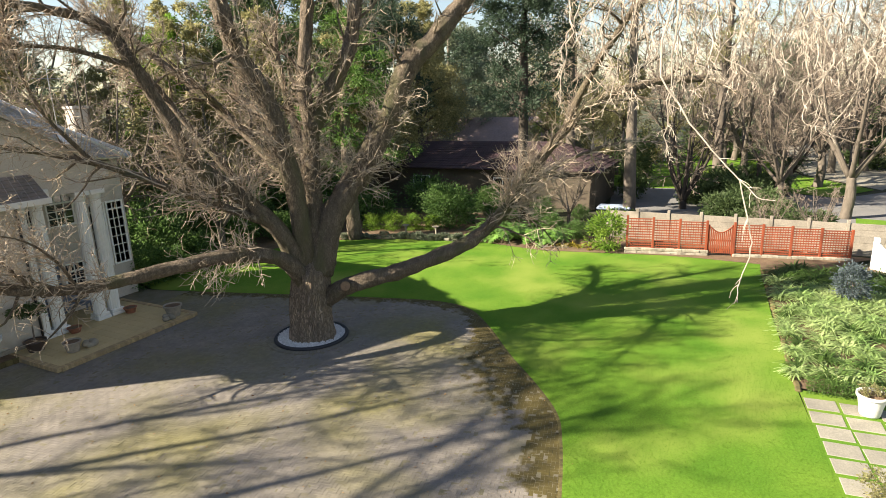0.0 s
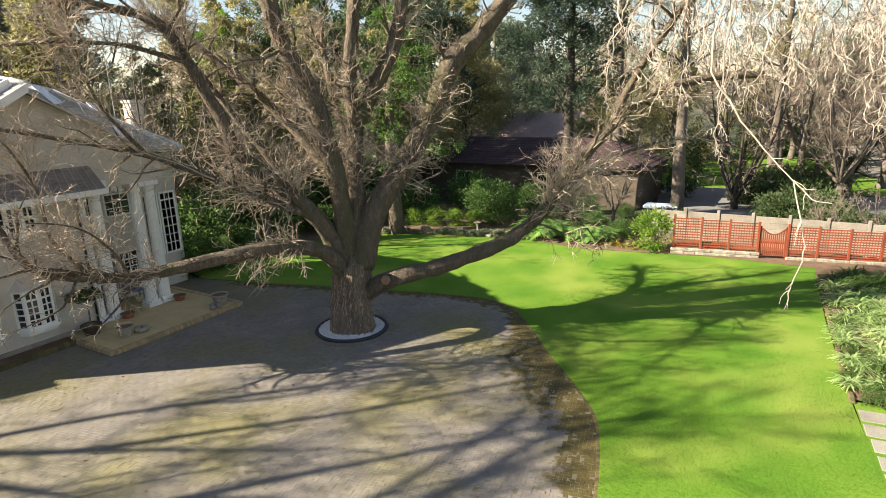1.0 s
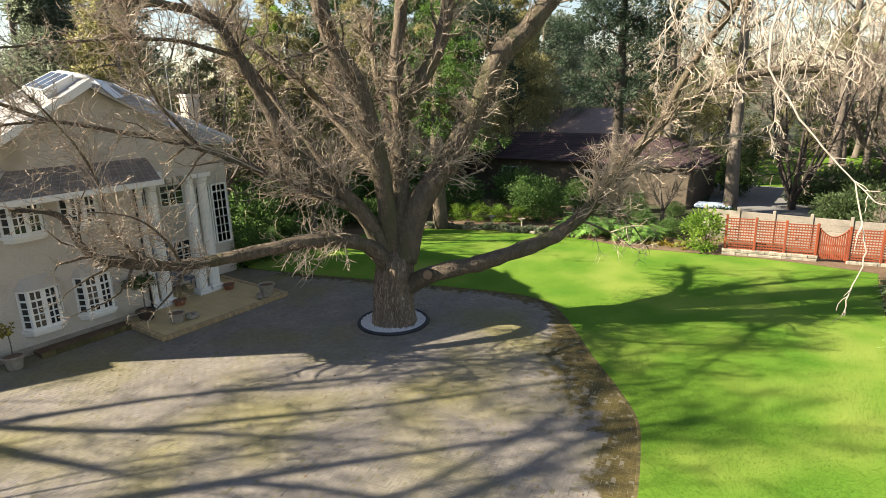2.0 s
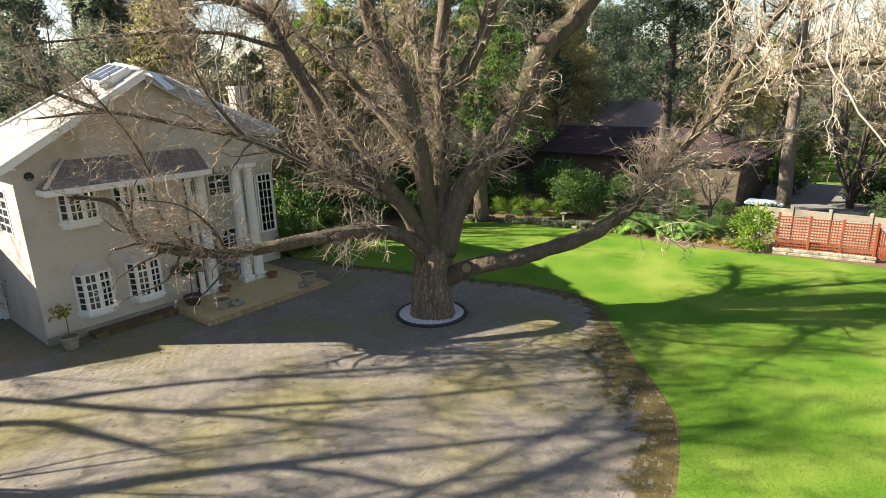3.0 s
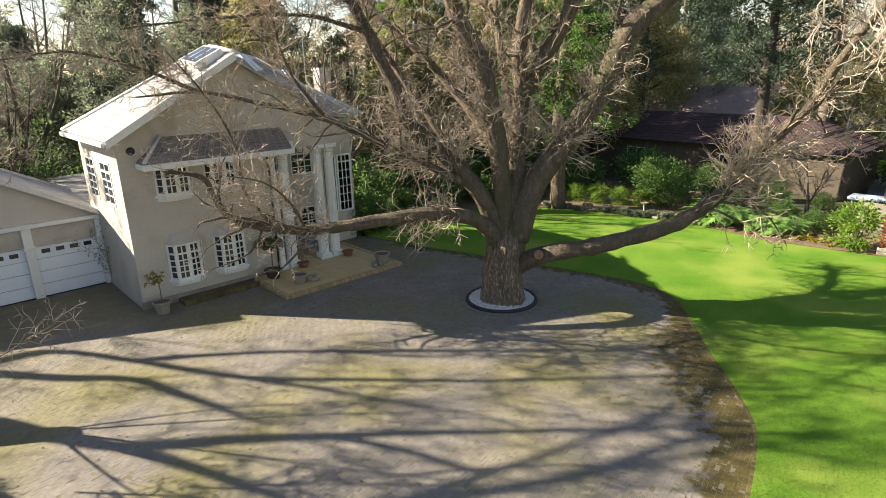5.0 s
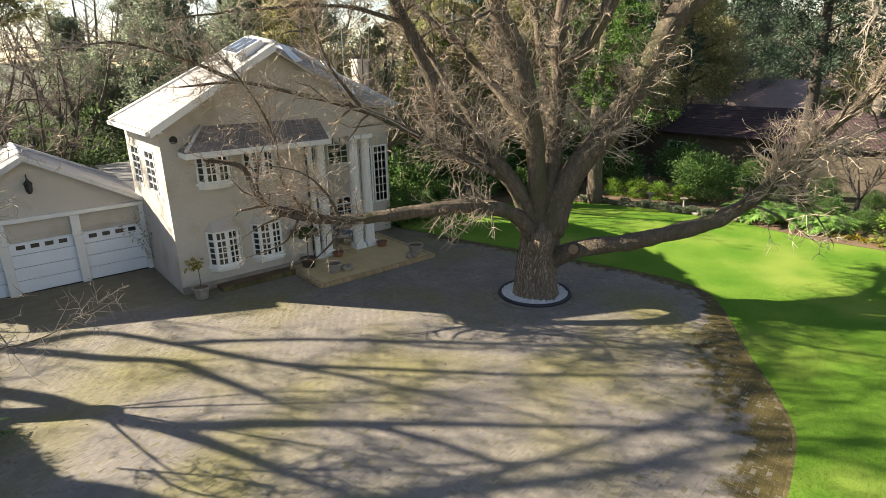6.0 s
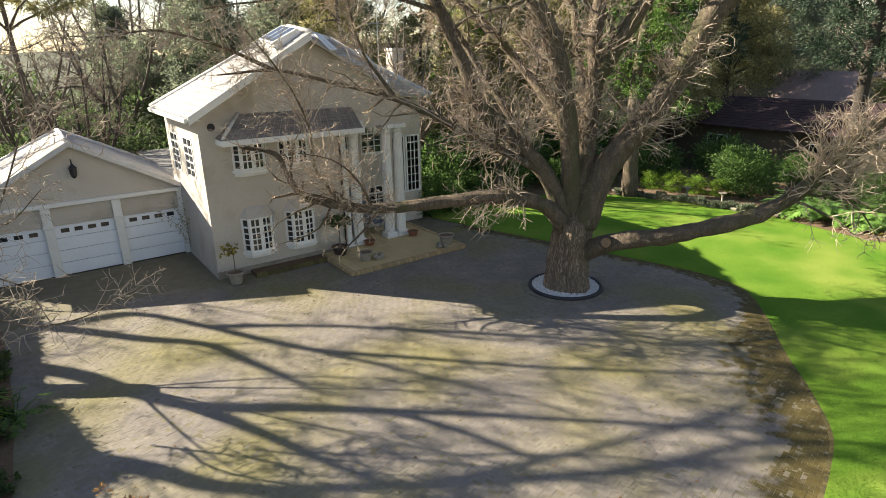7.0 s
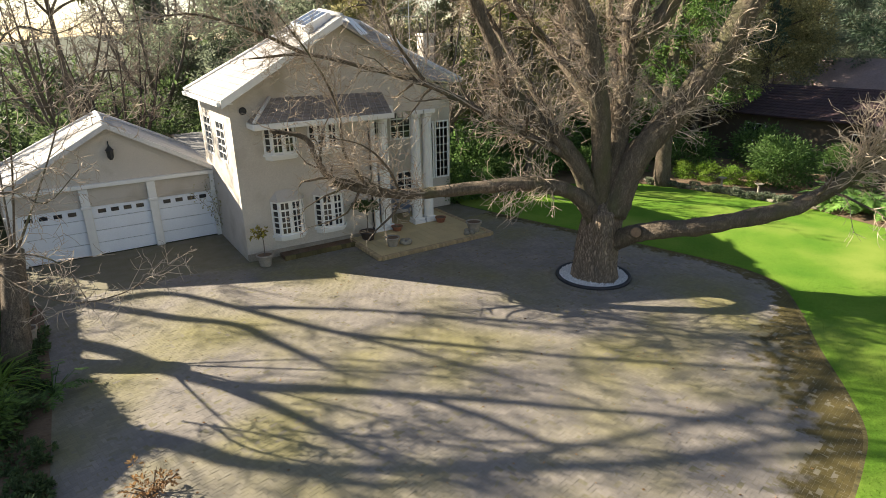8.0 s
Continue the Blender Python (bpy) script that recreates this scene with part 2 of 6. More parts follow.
# ---- building blocks ----
class Geo:
    """Gathers vertices and faces of one part."""

    def __init__(self):
        self.v, self.f = [], []

    def add(self, verts, faces):
        n = len(self.v)
        self.v.extend(verts)
        self.f.extend([tuple(n + i for i in face) for face in faces])

    def box(self, x0, x1, y0, y1, z0, z1, c=0.0):
        """A box, with its edges taken off by c."""
        if c <= 0:
            self.add([(x0, y0, z0), (x1, y0, z0), (x1, y1, z0), (x0, y1, z0), (x0, y0, z1), (x1, y0, z1), (x1, y1, z1), (x0, y1, z1)],
                     [(3, 2, 1, 0), (4, 5, 6, 7), (0, 1, 5, 4), (1, 2, 6, 5), (2, 3, 7, 6), (3, 0, 4, 7)])
            return
        rings = []
        for z, k in ((z0, c), (z0 + c, 0), (z1 - c, 0), (z1, c)):
            a, b, d, e = x0 + k, x1 - k, y0 + k, y1 - k
            g = c if k == 0 else c * 0.4
            rings.append([(a + g, d, z), (b - g, d, z), (b, d + g, z), (b, e - g, z), (b - g, e, z), (a + g, e, z), (a, e - g, z), (a, d + g, z)])
        verts = sum(rings, [])
        faces = [tuple(range(7, -1, -1)), tuple(range(24, 32))]
        for r in range(3):
            for i in range(8):
                j = (i + 1) % 8
                faces.append((8 * r + i, 8 * r + j, 8 * r + 8 + j, 8 * r + 8 + i))
        self.add(verts, faces)

    def prism(self, poly, z0, z1):
        n = len(poly)
        self.add([(x, y, z0) for x, y in poly] + [(x, y, z1) for x, y in poly],
                 [tuple(range(n - 1, -1, -1)), tuple(range(n, 2 * n))] + [(i, (i + 1) % n, n + (i + 1) % n, n + i) for i in range(n)])

    def slab(self, pts, thick):
        """A plate with the given upper corners."""
        n = len(pts)
        nor = (Vector(pts[1]) - Vector(pts[0])).cross(Vector(pts[2]) - Vector(pts[0])).normalized()
        low = [tuple(Vector(p) - nor * thick) for p in pts]
        self.add([tuple(p) for p in pts] + low,
                 [tuple(range(n)), tuple(range(2 * n - 1, n - 1, -1))] + [(i, n + i, n + (i + 1) % n, (i + 1) % n) for i in range(n)])

    def lathe(self, profile, n=20, at=(0, 0, 0)):
        verts, faces = [], []
        for r, z in profile:
            for i in range(n):
                a = 2 * math.pi * i / n
                verts.append((at[0] + r * math.cos(a), at[1] + r * math.sin(a), at[2] + z))
        for k in range(len(profile) - 1):
            for i in range(n):
                j = (i + 1) % n
                faces.append((k * n + i, k * n + j, k * n + n + j, k * n + n + i))
        faces.append(tuple(range(n - 1, -1, -1)))
        faces.append(tuple(range((len(profile) - 1) * n, len(profile) * n)))
        self.add(verts, faces)

    def tube(self, pts, radii, sides=5, rough=0.0, ridge=0.0, close=True):
        pts = [Vector(p) for p in pts]
        verts, faces = [], []
        n = len(pts)
        ref = None
        run = 0.0
        for i, p in enumerate(pts):
            if i:
                run += (p - pts[i - 1]).length
            d = pts[min(i + 1, n - 1)] - pts[max(i - 1, 0)]
            if d.length < 1e-6:
                d = Vector((0, 0, 1))
            d.normalize()
            if ref is None:
                ref = d.orthogonal().normalized()
            else:
                ref = ref - d * ref.dot(d)
                ref = ref.normalized() if ref.length > 1e-5 else d.orthogonal().normalized()
            w = d.cross(ref)
            for k in range(sides):
                a = 2 * math.pi * k / sides
                r = radii[i]
                if rough:
                    q = p + (ref * math.cos(a) + w * math.sin(a)) * r
                    r *= 1 + rough * noise.noise(Vector((q.x * 1.7, q.y * 1.7, q.z * 0.9))) + 0.5 * rough * noise.noise(q * 6)
                if ridge:
                    q = Vector((math.cos(a) * 3.2, math.sin(a) * 3.2, run * 0.8 + pts[0].x))
                    r += ridge * (abs(noise.noise(q * 1.6)) + 0.6 * abs(noise.noise(q * 3.3 + Vector((5, 0, 0)))) - 0.3)
                verts.append(tuple(p + (ref * math.cos(a) + w * math.sin(a)) * r))
        for i in range(n - 1):
            for k in range(sides):
                j = (k + 1) % sides
                faces.append((i * sides + k, i * sides + j, (i + 1) * sides + j, (i + 1) * sides + k))
        if close:
            faces.append(tuple(range((n - 1) * sides, n * sides)))
            faces.append(tuple(range(sides - 1, -1, -1)))
        self.add(verts, faces)

    def mesh(self, name, material, smooth=False):
        me = bpy.data.meshes.new(name)
        me.from_pydata(self.v, [], self.f)
        me.materials.append(material)
        if smooth:
            me.polygons.foreach_set("use_smooth", [True] * len(me.polygons))
        me.update()
        return me


def part(name, g, material, parent=None, label="", smooth=False, at=None):
    ob = new(name, g.mesh(name, material, smooth) if isinstance(g, Geo) else g)
    if at is not None:
        ob.location = at
    if parent is not None:
        ob.parent = parent
    if label:
        ob["label"] = label
    return ob


def thing(name, label, category, group="", kind="", at=(0, 0, 0), turn=0.0):
    ob = new(name)
    ob.empty_display_size = 0.3
    ob.location = at
    ob.rotation_euler = (0, 0, radians(turn))
    return tagged(ob, label, category, group, kind)


def smooth_line(pts, per=6):
    """A smooth curve through the points."""
    pts = [Vector(p) for p in pts]
    ext = [2 * pts[0] - pts[1]] + pts + [2 * pts[-1] - pts[-2]]
    out = []
    for i in range(1, len(ext) - 2):
        a, b, c, d = ext[i - 1:i + 3]
        for k in range(per):
            t = k / per
            out.append(0.5 * ((2 * b) + (c - a) * t + (2 * a - 5 * b + 4 * c - d) * t * t + (3 * b - a - 3 * c + d) * t ** 3))
    out.append(pts[-1])
    return out


def inside(x, y, poly):
    hit = False
    j = len(poly) - 1
    for i in range(len(poly)):
        xi, yi = poly[i]
        xj, yj = poly[j]
        if (yi > y) != (yj > y) and x < (xj - xi) * (y - yi) / (yj - yi) + xi:
            hit = not hit
        j = i
    return hit


# ---- ground, paving, lawn ----
CURVE = smooth_line([(-16.0, -10.6, 0), (-9.0, -9.6, 0), (-4.0, -8.6, 0), (-1.1, -7.95, 0), (0.9, -7.4, 0), (2.15, -6.9, 0), (3.6, -5.8, 0), (5.2, -4.4, 0),
                     (7.6, -2.5, 0), (8.9, -1.1, 0), (9.2, 0.6, 0), (8.7, 3.0, 0), (8.0, 5.6, 0), (7.1, 8.8, 0), (6.2, 12.0, 0), (5.6, 14.4, 0)], 5)
EDGE = [(p.x, p.y) for p in CURVE]
g = Geo()
N = 40
for i in range(N + 1):
    for j in range(N + 1):
        u, v = 2 * i / N - 1, 2 * j / N - 1
        x, y = 900 * u * abs(u) ** 1.5 + 8, 900 * v * abs(v) ** 1.5 + 2
        r = math.hypot(x - 8, y - 2)
        g.v.append((x, y, -0.12 + max(0, r - 90) * 0.02 * (0.5 + noise.noise(Vector((x / 150, y / 150, 0))))))
for i in range(N):
    for j in range(N):
        a = i * (N + 1) + j
        g.f.append((a, a + N + 1, a + N + 2, a + 1))
tagged(part("ground", g, M_GROUND, smooth=True), "rough brown and green ground reaching to the horizon", "ground", kind="structure")

# the lawn: a mown sheet with gentle swells
LAWN = EDGE + [(6.2, 16.5), (12, 15.5), (17.0, 12.3), (18.9, 7.6), (19.7, 3.0), (19.0, -1.2), (19.6, -4.6), (20.1, -7.2), (20.2, -9.0), (20.0, -12.2), (18.7, -12.2),
                (12.4, -12.5), (6.0, -13.0), (1.5, -13.5), (-3, -13.9), (-9, -14.5), (-16, -15.2)]
bm = bmesh.new()
face = bm.faces.new([bm.verts.new((x, y, 0.02)) for x, y in LAWN])
bmesh.ops.triangulate(bm, faces=[face])
me = bpy.data.meshes.new("lawn")
bm.to_mesh(me)
bm.free()
me.materials.append(M_LAWN)
lawn = tagged(new("lawn", me), "bright green closely mown lawn", "lawn", kind="structure")
rng = random.Random(5)
g = Geo()
count = 0
while count < 52000:
    x, y = rng.uniform(-6, 20), rng.uniform(-14, 12)
    if rng.random() > 1.15 - 0.045 * math.hypot(x + 8, y + 11) or not inside(x, y, LAWN):
        continue
    count += 1
    a, h, w = rng.uniform(0, 6.283), rng.uniform(0.012, 0.038), 0.010
    lx, ly = rng.uniform(-0.03, 0.03), rng.uniform(-0.03, 0.03)
    g.add([(x - w * math.cos(a), y - w * math.sin(a), 0.015), (x + w * math.cos(a), y + w * math.sin(a), 0.015), (x + lx, y + ly, 0.02 + h)], [(0, 1, 2)])
tagged(part("grass_blades", g, M_BLADE), "short green blades of grass over the lawn", "grass", kind="stuff")

# the bed of the drive
DRIVE = EDGE + [(5.6, 17.0), (-6.2, 17.0), (-14.6, 17.0), (-15.2, 8.0), (-16.0, -4.0)]
bm = bmesh.new()
face = bm.faces.new([bm.verts.new((x, y, -0.0035)) for x, y in DRIVE])
bmesh.ops.triangulate(bm, faces=[face])
me = bpy.data.meshes.new("driveway")
bm.to_mesh(me)
bm.free()
me.materials.append(M_JOINT)
driveway = tagged(new("driveway", me), "brick-paved drive in a herringbone bond with mossy joints", "driveway", kind="structure")

# ---- the house ----
house = thing("house", "two-storey taupe plastered house with gabled grey tile roof and white columns", "house")
HX0, HX1, HY, HB = -6.5, 3.0, 12.4, 17.6       # left and right wall, front and back
AX, AZ, EZ = -1.95, 9.3, 6.55                  # gable top and eaves


def wall_with_holes(g, x0, x1, z0, z1, y0, y1, holes):
    """A wall along x, with openings (x0, x1, z0, z1) through it."""
    xs = sorted({x0, x1, *[h[0] for h in holes], *[h[1] for h in holes]})
    zs = sorted({z0, z1, *[h[2] for h in holes], *[h[3] for h in holes]})
    for a, b in zip(xs, xs[1:]):
        for c, d in zip(zs, zs[1:]):
            if not any(h[0] <= a and b <= h[1] and h[2] <= c and d <= h[3] for h in holes):
                g.box(a, b, y0, y1, c, d)


def weld(g):
    seen, to = {}, []
    for v in g.v:
        k = tuple(round(c, 4) for c in v)
        to.append(seen.setdefault(k, len(seen)))
    g.v = list(seen)
    g.f = [tuple(to[i] for i in f) for f in g.f]


BAYS = [(-5.35, -3.95), (-3.5, -2.1)]
g = Geo()
wall_with_holes(g, HX0, -0.62, 0, EZ, HY, HY + 0.3, [(a + 0.12, b - 0.12, z0, z1) for a, b in BAYS for z0, z1 in ((0.95, 2.4), (4.35, 5.45))])
weld(g)
part("front_wall", g, M_PLASTER, house)
g = Geo()
g.box(-0.62, HX1, HY, HY + 0.3, 5.55, EZ)
g.box(-0.62, -0.32, HY + 0.3, 14.6, 0, EZ)
part("porch_lintel", g, M_PLASTER, house)
g = Geo()
y0, y1 = HY, HY + 0.3
g.add([(HX0, y0, EZ), (HX1, y0, EZ), (AX, y0, AZ), (HX0, y1, EZ), (HX1, y1, EZ), (AX, y1, AZ)], [(0, 1, 2), (5, 4, 3), (0, 2, 5, 3), (1, 4, 5, 2), (0, 3, 4, 1)])
part("gable_wall", g, M_PLASTER, house)
g = Geo()
g.lathe([(0.30, 0), (0.30, 0.06), (0.22, 0.06)], 20)
vent = part("gable_vent", g, M_PLASTER, house, "round plaster vent moulding")
vent.matrix_basis = pose(-1.9, HY + 0.02, 7.55, 90, 0, 0)
g = Geo()
for c, d in ((0, 3.9), (5.6, EZ)):
    g.box(HX0, HX0 + 0.3, HY + 0.3, HB, c, d)
g.box(HX0, HX0 + 0.3, HY + 0.3, 13.6, 3.9, 5.6)
g.box(HX0, HX0 + 0.3, 15.0, 15.9, 3.9, 5.6)
g.box(HX0, HX0 + 0.3, 17.2, HB, 3.9, 5.6)
part("side_wall", g, M_PLASTER, house, "sunlit plaster side wall")
g = Geo()
g.box(HX0, 5.2, HB, HB + 0.3, 0, EZ)
part("back_wall", g, M_PLASTER, house)
g = Geo()
wall_with_holes(g, -0.32, HX1, 0.15, EZ, 14.6, 14.9, [(0.2, 1.6, 0.15, 2.4), (1.75, 2.7, 0.5, 2.3), (0.1, 1.2, 3.9, 5.3), (1.5, 2.7, 3.9, 5.3)])
weld(g)
part("porch_back_wall", g, M_PLASTER, house)
g = Geo()
g.box(HX1, HX1 + 0.3, 14.6, HB, 0, EZ)
g.box(HX1 + 0.3, 5.2, 14.9, 15.2, 0, 6.4)
g.box(4.9, 5.2, 15.2, HB, 0, 6.4)
part("wing_wall", g, M_PLASTER, house)
g = Geo()
g.box(HX0 - 0.03, -0.62, HY - 0.05, HY - 0.004, 0, 0.32, 0.01)
part("plinth", g, M_CONCRETE, house, "dark stained plinth along the wall foot")
g = Geo()
g.box(-0.32, HX1, 12.75, 14.6, 5.52, 5.6)
part("porch_soffit", g, M_WHITE, house)


def tiled(g, a, b, c, d, rows, lift=0.035, cols=0):
    """Overlapping courses of tiles over the slope a, b (eave), c, d (ridge)."""
    a, b, c, d = map(Vector, (a, b, c, d))
    nor = (b - a).cross(d - a).normalized()
    wide = max((b - a).length, (c - d).length)
    cols = cols or max(1, int(wide / 0.3))
    for r in range(rows):
        t0, t1 = r / rows, min(1.0, (r + 1.08) / rows)
        for k in range(cols):
            s0, s1 = k / cols, (k + 0.97) / cols
            q = []
            for s, t in ((s0, t0), (s1, t0), (s1, t1), (s0, t1)):
                q.append((a.lerp(b, s)).lerp(d.lerp(c, s), t))
            up, dn = nor * lift, nor * 0.008
            m0, m1 = q[0].lerp(q[1], 0.5) + nor * (lift + 0.02), q[3].lerp(q[2], 0.5) + nor * 0.03
            g.add([tuple(q[0] + up), tuple(m0), tuple(q[1] + up), tuple(q[2] + dn), tuple(m1), tuple(q[3] + dn), tuple(q[0]), tuple(q[1])],
                  [(0, 1, 4, 5), (1, 2, 3, 4), (6, 7, 2, 1, 0)])


roof = part("roof", Geo(), M_TILE, house)
FL = (-6.95, 11.65, EZ)
V0, V1, R0, R1 = (-1.95, 11.95, 9.3), (2.35, 11.95, 6.83), (-0.22, 13.6, 9.22), (4.6, 13.5, 6.6)
TOP, TOPB = (AX, 11.65, 9.45), (AX + 0.3, 14.6, 9.75)
BL, BR = (-6.95, 18.1, EZ), (5.6, 18.1, EZ)
g = Geo()
tiled(g, BL, FL, TOP, TOPB, 17)
tiled(g, V0, V1, R1, R0, 9)
tiled(g, R1, (5.6, 14.3, EZ), (2.6, 15.9, 8.3), R0, 12)
tiled(g, BR, BL, TOPB, (2.6, 15.9, 8.3), 14)
tiled(g, (5.6, 14.3, EZ), BR, (2.6, 15.9, 8.3), (2.6, 15.9, 8.31), 10)
tagged(part("roof_tiles", g, M_TILE, roof, "weathered grey concrete roof tiles"), kind="stuff")
g = Geo()
for q in ((BL, FL, TOP, TOPB), (BR, BL, TOPB, (2.6, 15.9, 8.3)), (V0, V1, R1, R0), (R1, (5.6, 14.3, EZ), (2.6, 15.9, 8.3), R0)):
    g.slab(q, 0.06)
g.slab([(5.6, 14.3, EZ), BR, (2.6, 15.9, 8.3)], 0.06)
g.slab([TOP, V0, R0, TOPB], 0.06)
g.slab([R0, (2.6, 15.9, 8.3), TOPB], 0.06)
part("roof_deck", g, M_RIDGE, roof)
for a, b in ((TOP, TOPB), (BL, TOPB), (R1, R0), (R0, TOPB), (TOPB, (2.6, 15.9, 8.3)), ((5.6, 14.3, EZ), (2.6, 15.9, 8.3))):
    g = Geo()
    g.tube([Vector(a) + Vector((0, 0, 0.05)), Vector(b) + Vector((0, 0, 0.05))], [0.1, 0.1], 8)
    part("ridge_cap", g, M_RIDGE, roof, "pale mortared ridge cap", True)
for a, b in ((FL, TOP),):
    g = Geo()
    a, b = Vector(a), Vector(b)
    g.slab([a + Vector((0, -0.04, 0.06)), b + Vector((0, -0.04, 0.06)), b + Vector((0, -0.04, -0.24)), a + Vector((0, -0.04, -0.24))], 0.05)
    part("bargeboard", g, M_WHITE, roof, "white verge board")
g = Geo()
g.slab([(1.1, 11.63, 7.47), (1.99, 12.36, 7.36), (2.27, 15.21, 8.78), (1.51, 14.51, 8.83)], 0.03)
g.slab([(-1.1, 11.73, 8.79), (-0.39, 12.54, 8.83), (-0.76, 13.31, 9.47), (-1.28, 12.74, 9.45)], 0.03)
part("flashing", g, M_WHITE, roof, "broad white flashing strip")
g = Geo()
g.box(-7.08, -6.96, 11.65, 18.1, EZ - 0.17, EZ + 0.0, 0.02)
part("gutter", g, M_WHITE, roof, "white eaves gutter")
g = Geo()
g.box(-6.95, -6.5, 11.7, 18.0, EZ - 0.12, EZ - 0.07)
part("soffit", g, M_WHITE, roof)
g = Geo()
q = [Vector((-3.25, 12.3, 8.95)), Vector((-2.15, 12.3, 9.5)), Vector((-2.0, 14.3, 9.68)), Vector((-3.1, 14.3, 9.13))]
g.slab([p + Vector((-0.03, 0, 0.16)) for p in q], 0.4)
skylight = part("skylight", g, M_WHITE, roof, "white-framed rooflight")
for k in range(3):
    g = Geo()
    a, b = (0.06 + 0.31 * k), (0.33 + 0.31 * k)
    g.slab([(q[0].lerp(q[1], s)).lerp(q[3].lerp(q[2], s), t) + Vector((-0.03, 0, 0.168)) for s, t in ((0.06, a), (0.94, a), (0.94, b), (0.06, b))], 0.006)
    part("pane", g, M_GLASS, skylight)
g = Geo()
g.box(7.55, 8.35, 21.2, 22.0, 6.0, 8.7, 0.03)
g.box(7.48, 8.42, 21.13, 22.07, 8.7, 8.88, 0.03)
g.box(7.4, 8.5, 21.05, 22.15, -0.1, 6.0)
part("chimney", g, M_PLASTER, house, "tall plastered chimney stack")
# the pent roof over the upper windows
pent = part("pent_roof", Geo(), M_TILE, house)
A, B, C, D = (-5.88, 11.45, 5.68), (0.0, 11.45, 5.62), (0.0, 12.39, 6.45), (-4.9, 12.39, 6.5)
g = Geo()
tiled(g, A, B, C, D, 7)
g.add([A, D, (-5.88, 12.39, 5.68)], [(0, 1, 2)])
tagged(part("roof_tiles", g, M_TILE_DARK, pent, "grey tiles of the pent roof"), kind="stuff")
g = Geo()
g.slab([A, B, C, D], 0.05)
g.box(-5.83, -0.03, 11.5, 12.39, 5.52, 5.58)
part("deck", g, M_WHITE, pent)
g = Geo()
g.box(-5.93, 0.06, 11.38, 11.45, 5.44, 5.66, 0.015)
g.box(-0.01, 0.06, 11.45, 12.39, 5.44, 5.66, 0.015)
g.box(-5.93, -5.87, 11.45, 12.39, 5.44, 5.66, 0.015)
g.box(-0.9, 0.5, 12.3, 12.98, 5.55, 5.85, 0.02)
part("fascia", g, M_WHITE, pent, "white fascia board")
g = Geo()
g.tube([Vector(A) + Vector((0, 0, 0.05)), Vector(D) + Vector((0, 0, 0.05))], [0.07, 0.07], 8)
part("ridge_cap", g, M_RIDGE, pent, "", True)


def column(x, y):
    col = part("column", Geo(), M_WHITE, house, "tall white fluted column")
    g = Geo()
    g.box(x - 0.30, x + 0.30, y - 0.30, y + 0.30, 0.15, 0.27, 0.015)
    g.box(x - 0.27, x + 0.27, y - 0.27, y + 0.27, 0.27, 0.42, 0.02)
    part("base", g, M_WHITE, col)
    g = Geo()
    prof = []
    for k in range(32):
        a = 2 * math.pi * k / 32
        prof.append((math.cos(a), math.sin(a), 1.0 if k % 2 else 0.94))
    levels = [(0.42, 0.245), (2.4, 0.238), (4.0, 0.225), (5.15, 0.21)]
    verts = [(x + r * c * q, y + r * s * q, z) for z, r in levels for c, s, q in prof]
    faces = [(k * 32 + i, k * 32 + (i + 1) % 32, k * 32 + 32 + (i + 1) % 32, k * 32 + 32 + i) for k in range(3) for i in range(32)]
    g.add(verts, faces)
    part("shaft", g, M_WHITE, col)
    g = Geo()
    g.lathe([(0.21, 5.15), (0.24, 5.2), (0.24, 5.25), (0.28, 5.36)], 24, (x, y, 0))
    g.box(x - 0.302, x + 0.302, y - 0.302, y + 0.302, 5.36, 5.55, 0.015)
    part("capital", g, M_WHITE, col)


for x in (-0.52, 0.10, 1.78, 2.42):
    column(x, 12.66)


def casement(parent, name, a, b, z0, z1, cols, rows, top=True):
    """A small-paned window leaf between the plan points a and b, with its panes set back in the bars."""
    a, b = Vector((*a, 0)), Vector((*b, 0))
    along = (b - a).normalized()
    out = Vector((along.y, -along.x, 0))
    wide = (b - a).length

    def bar(g, s0, s1, c, d, t0=0.0, t1=0.055):
        p = [a + along * s0 - out * t1, a + along * s1 - out * t1, a + along * s1 - out * t0, a + along * s0 - out * t0]
        g.prism([(q.x, q.y) for q in p][::-1], c, d)

    win = part(name, Geo(), M_WHITE, parent, "white small-paned casement")
    g = Geo()
    f = 0.085
    bar(g, 0, f, z0, z1)
    bar(g, wide - f, wide, z0, z1)
    bar(g, f, wide - f, z0, z0 + f)
    bar(g, f, wide - f, z1 - f, z1)
    zt = z1 - 0.36 if top else z1 - f
    if top:
        bar(g, f, wide - f, zt - 0.07, zt)
    for k in range(1, cols):
        s = f + (wide - 2 * f) * k / cols
        bar(g, s - 0.022, s + 0.022, z0 + f, z1 - f, 0.006, 0.05)
    for k in range(1, rows):
        z = z0 + f + (zt - 0.07 - z0 - f) * k / rows
        bar(g, f, wide - f, z - 0.02, z + 0.02, 0.008, 0.05)
    part("frame", g, M_WHITE, win)
    for k in range(cols):
        s0 = f + (wide - 2 * f) * k / cols
        g = Geo()
        bar(g, s0, s0 + (wide - 2 * f) / cols, z0 + f, z1 - f, 0.04, 0.046)
        part("pane", g, M_GLASS, win)


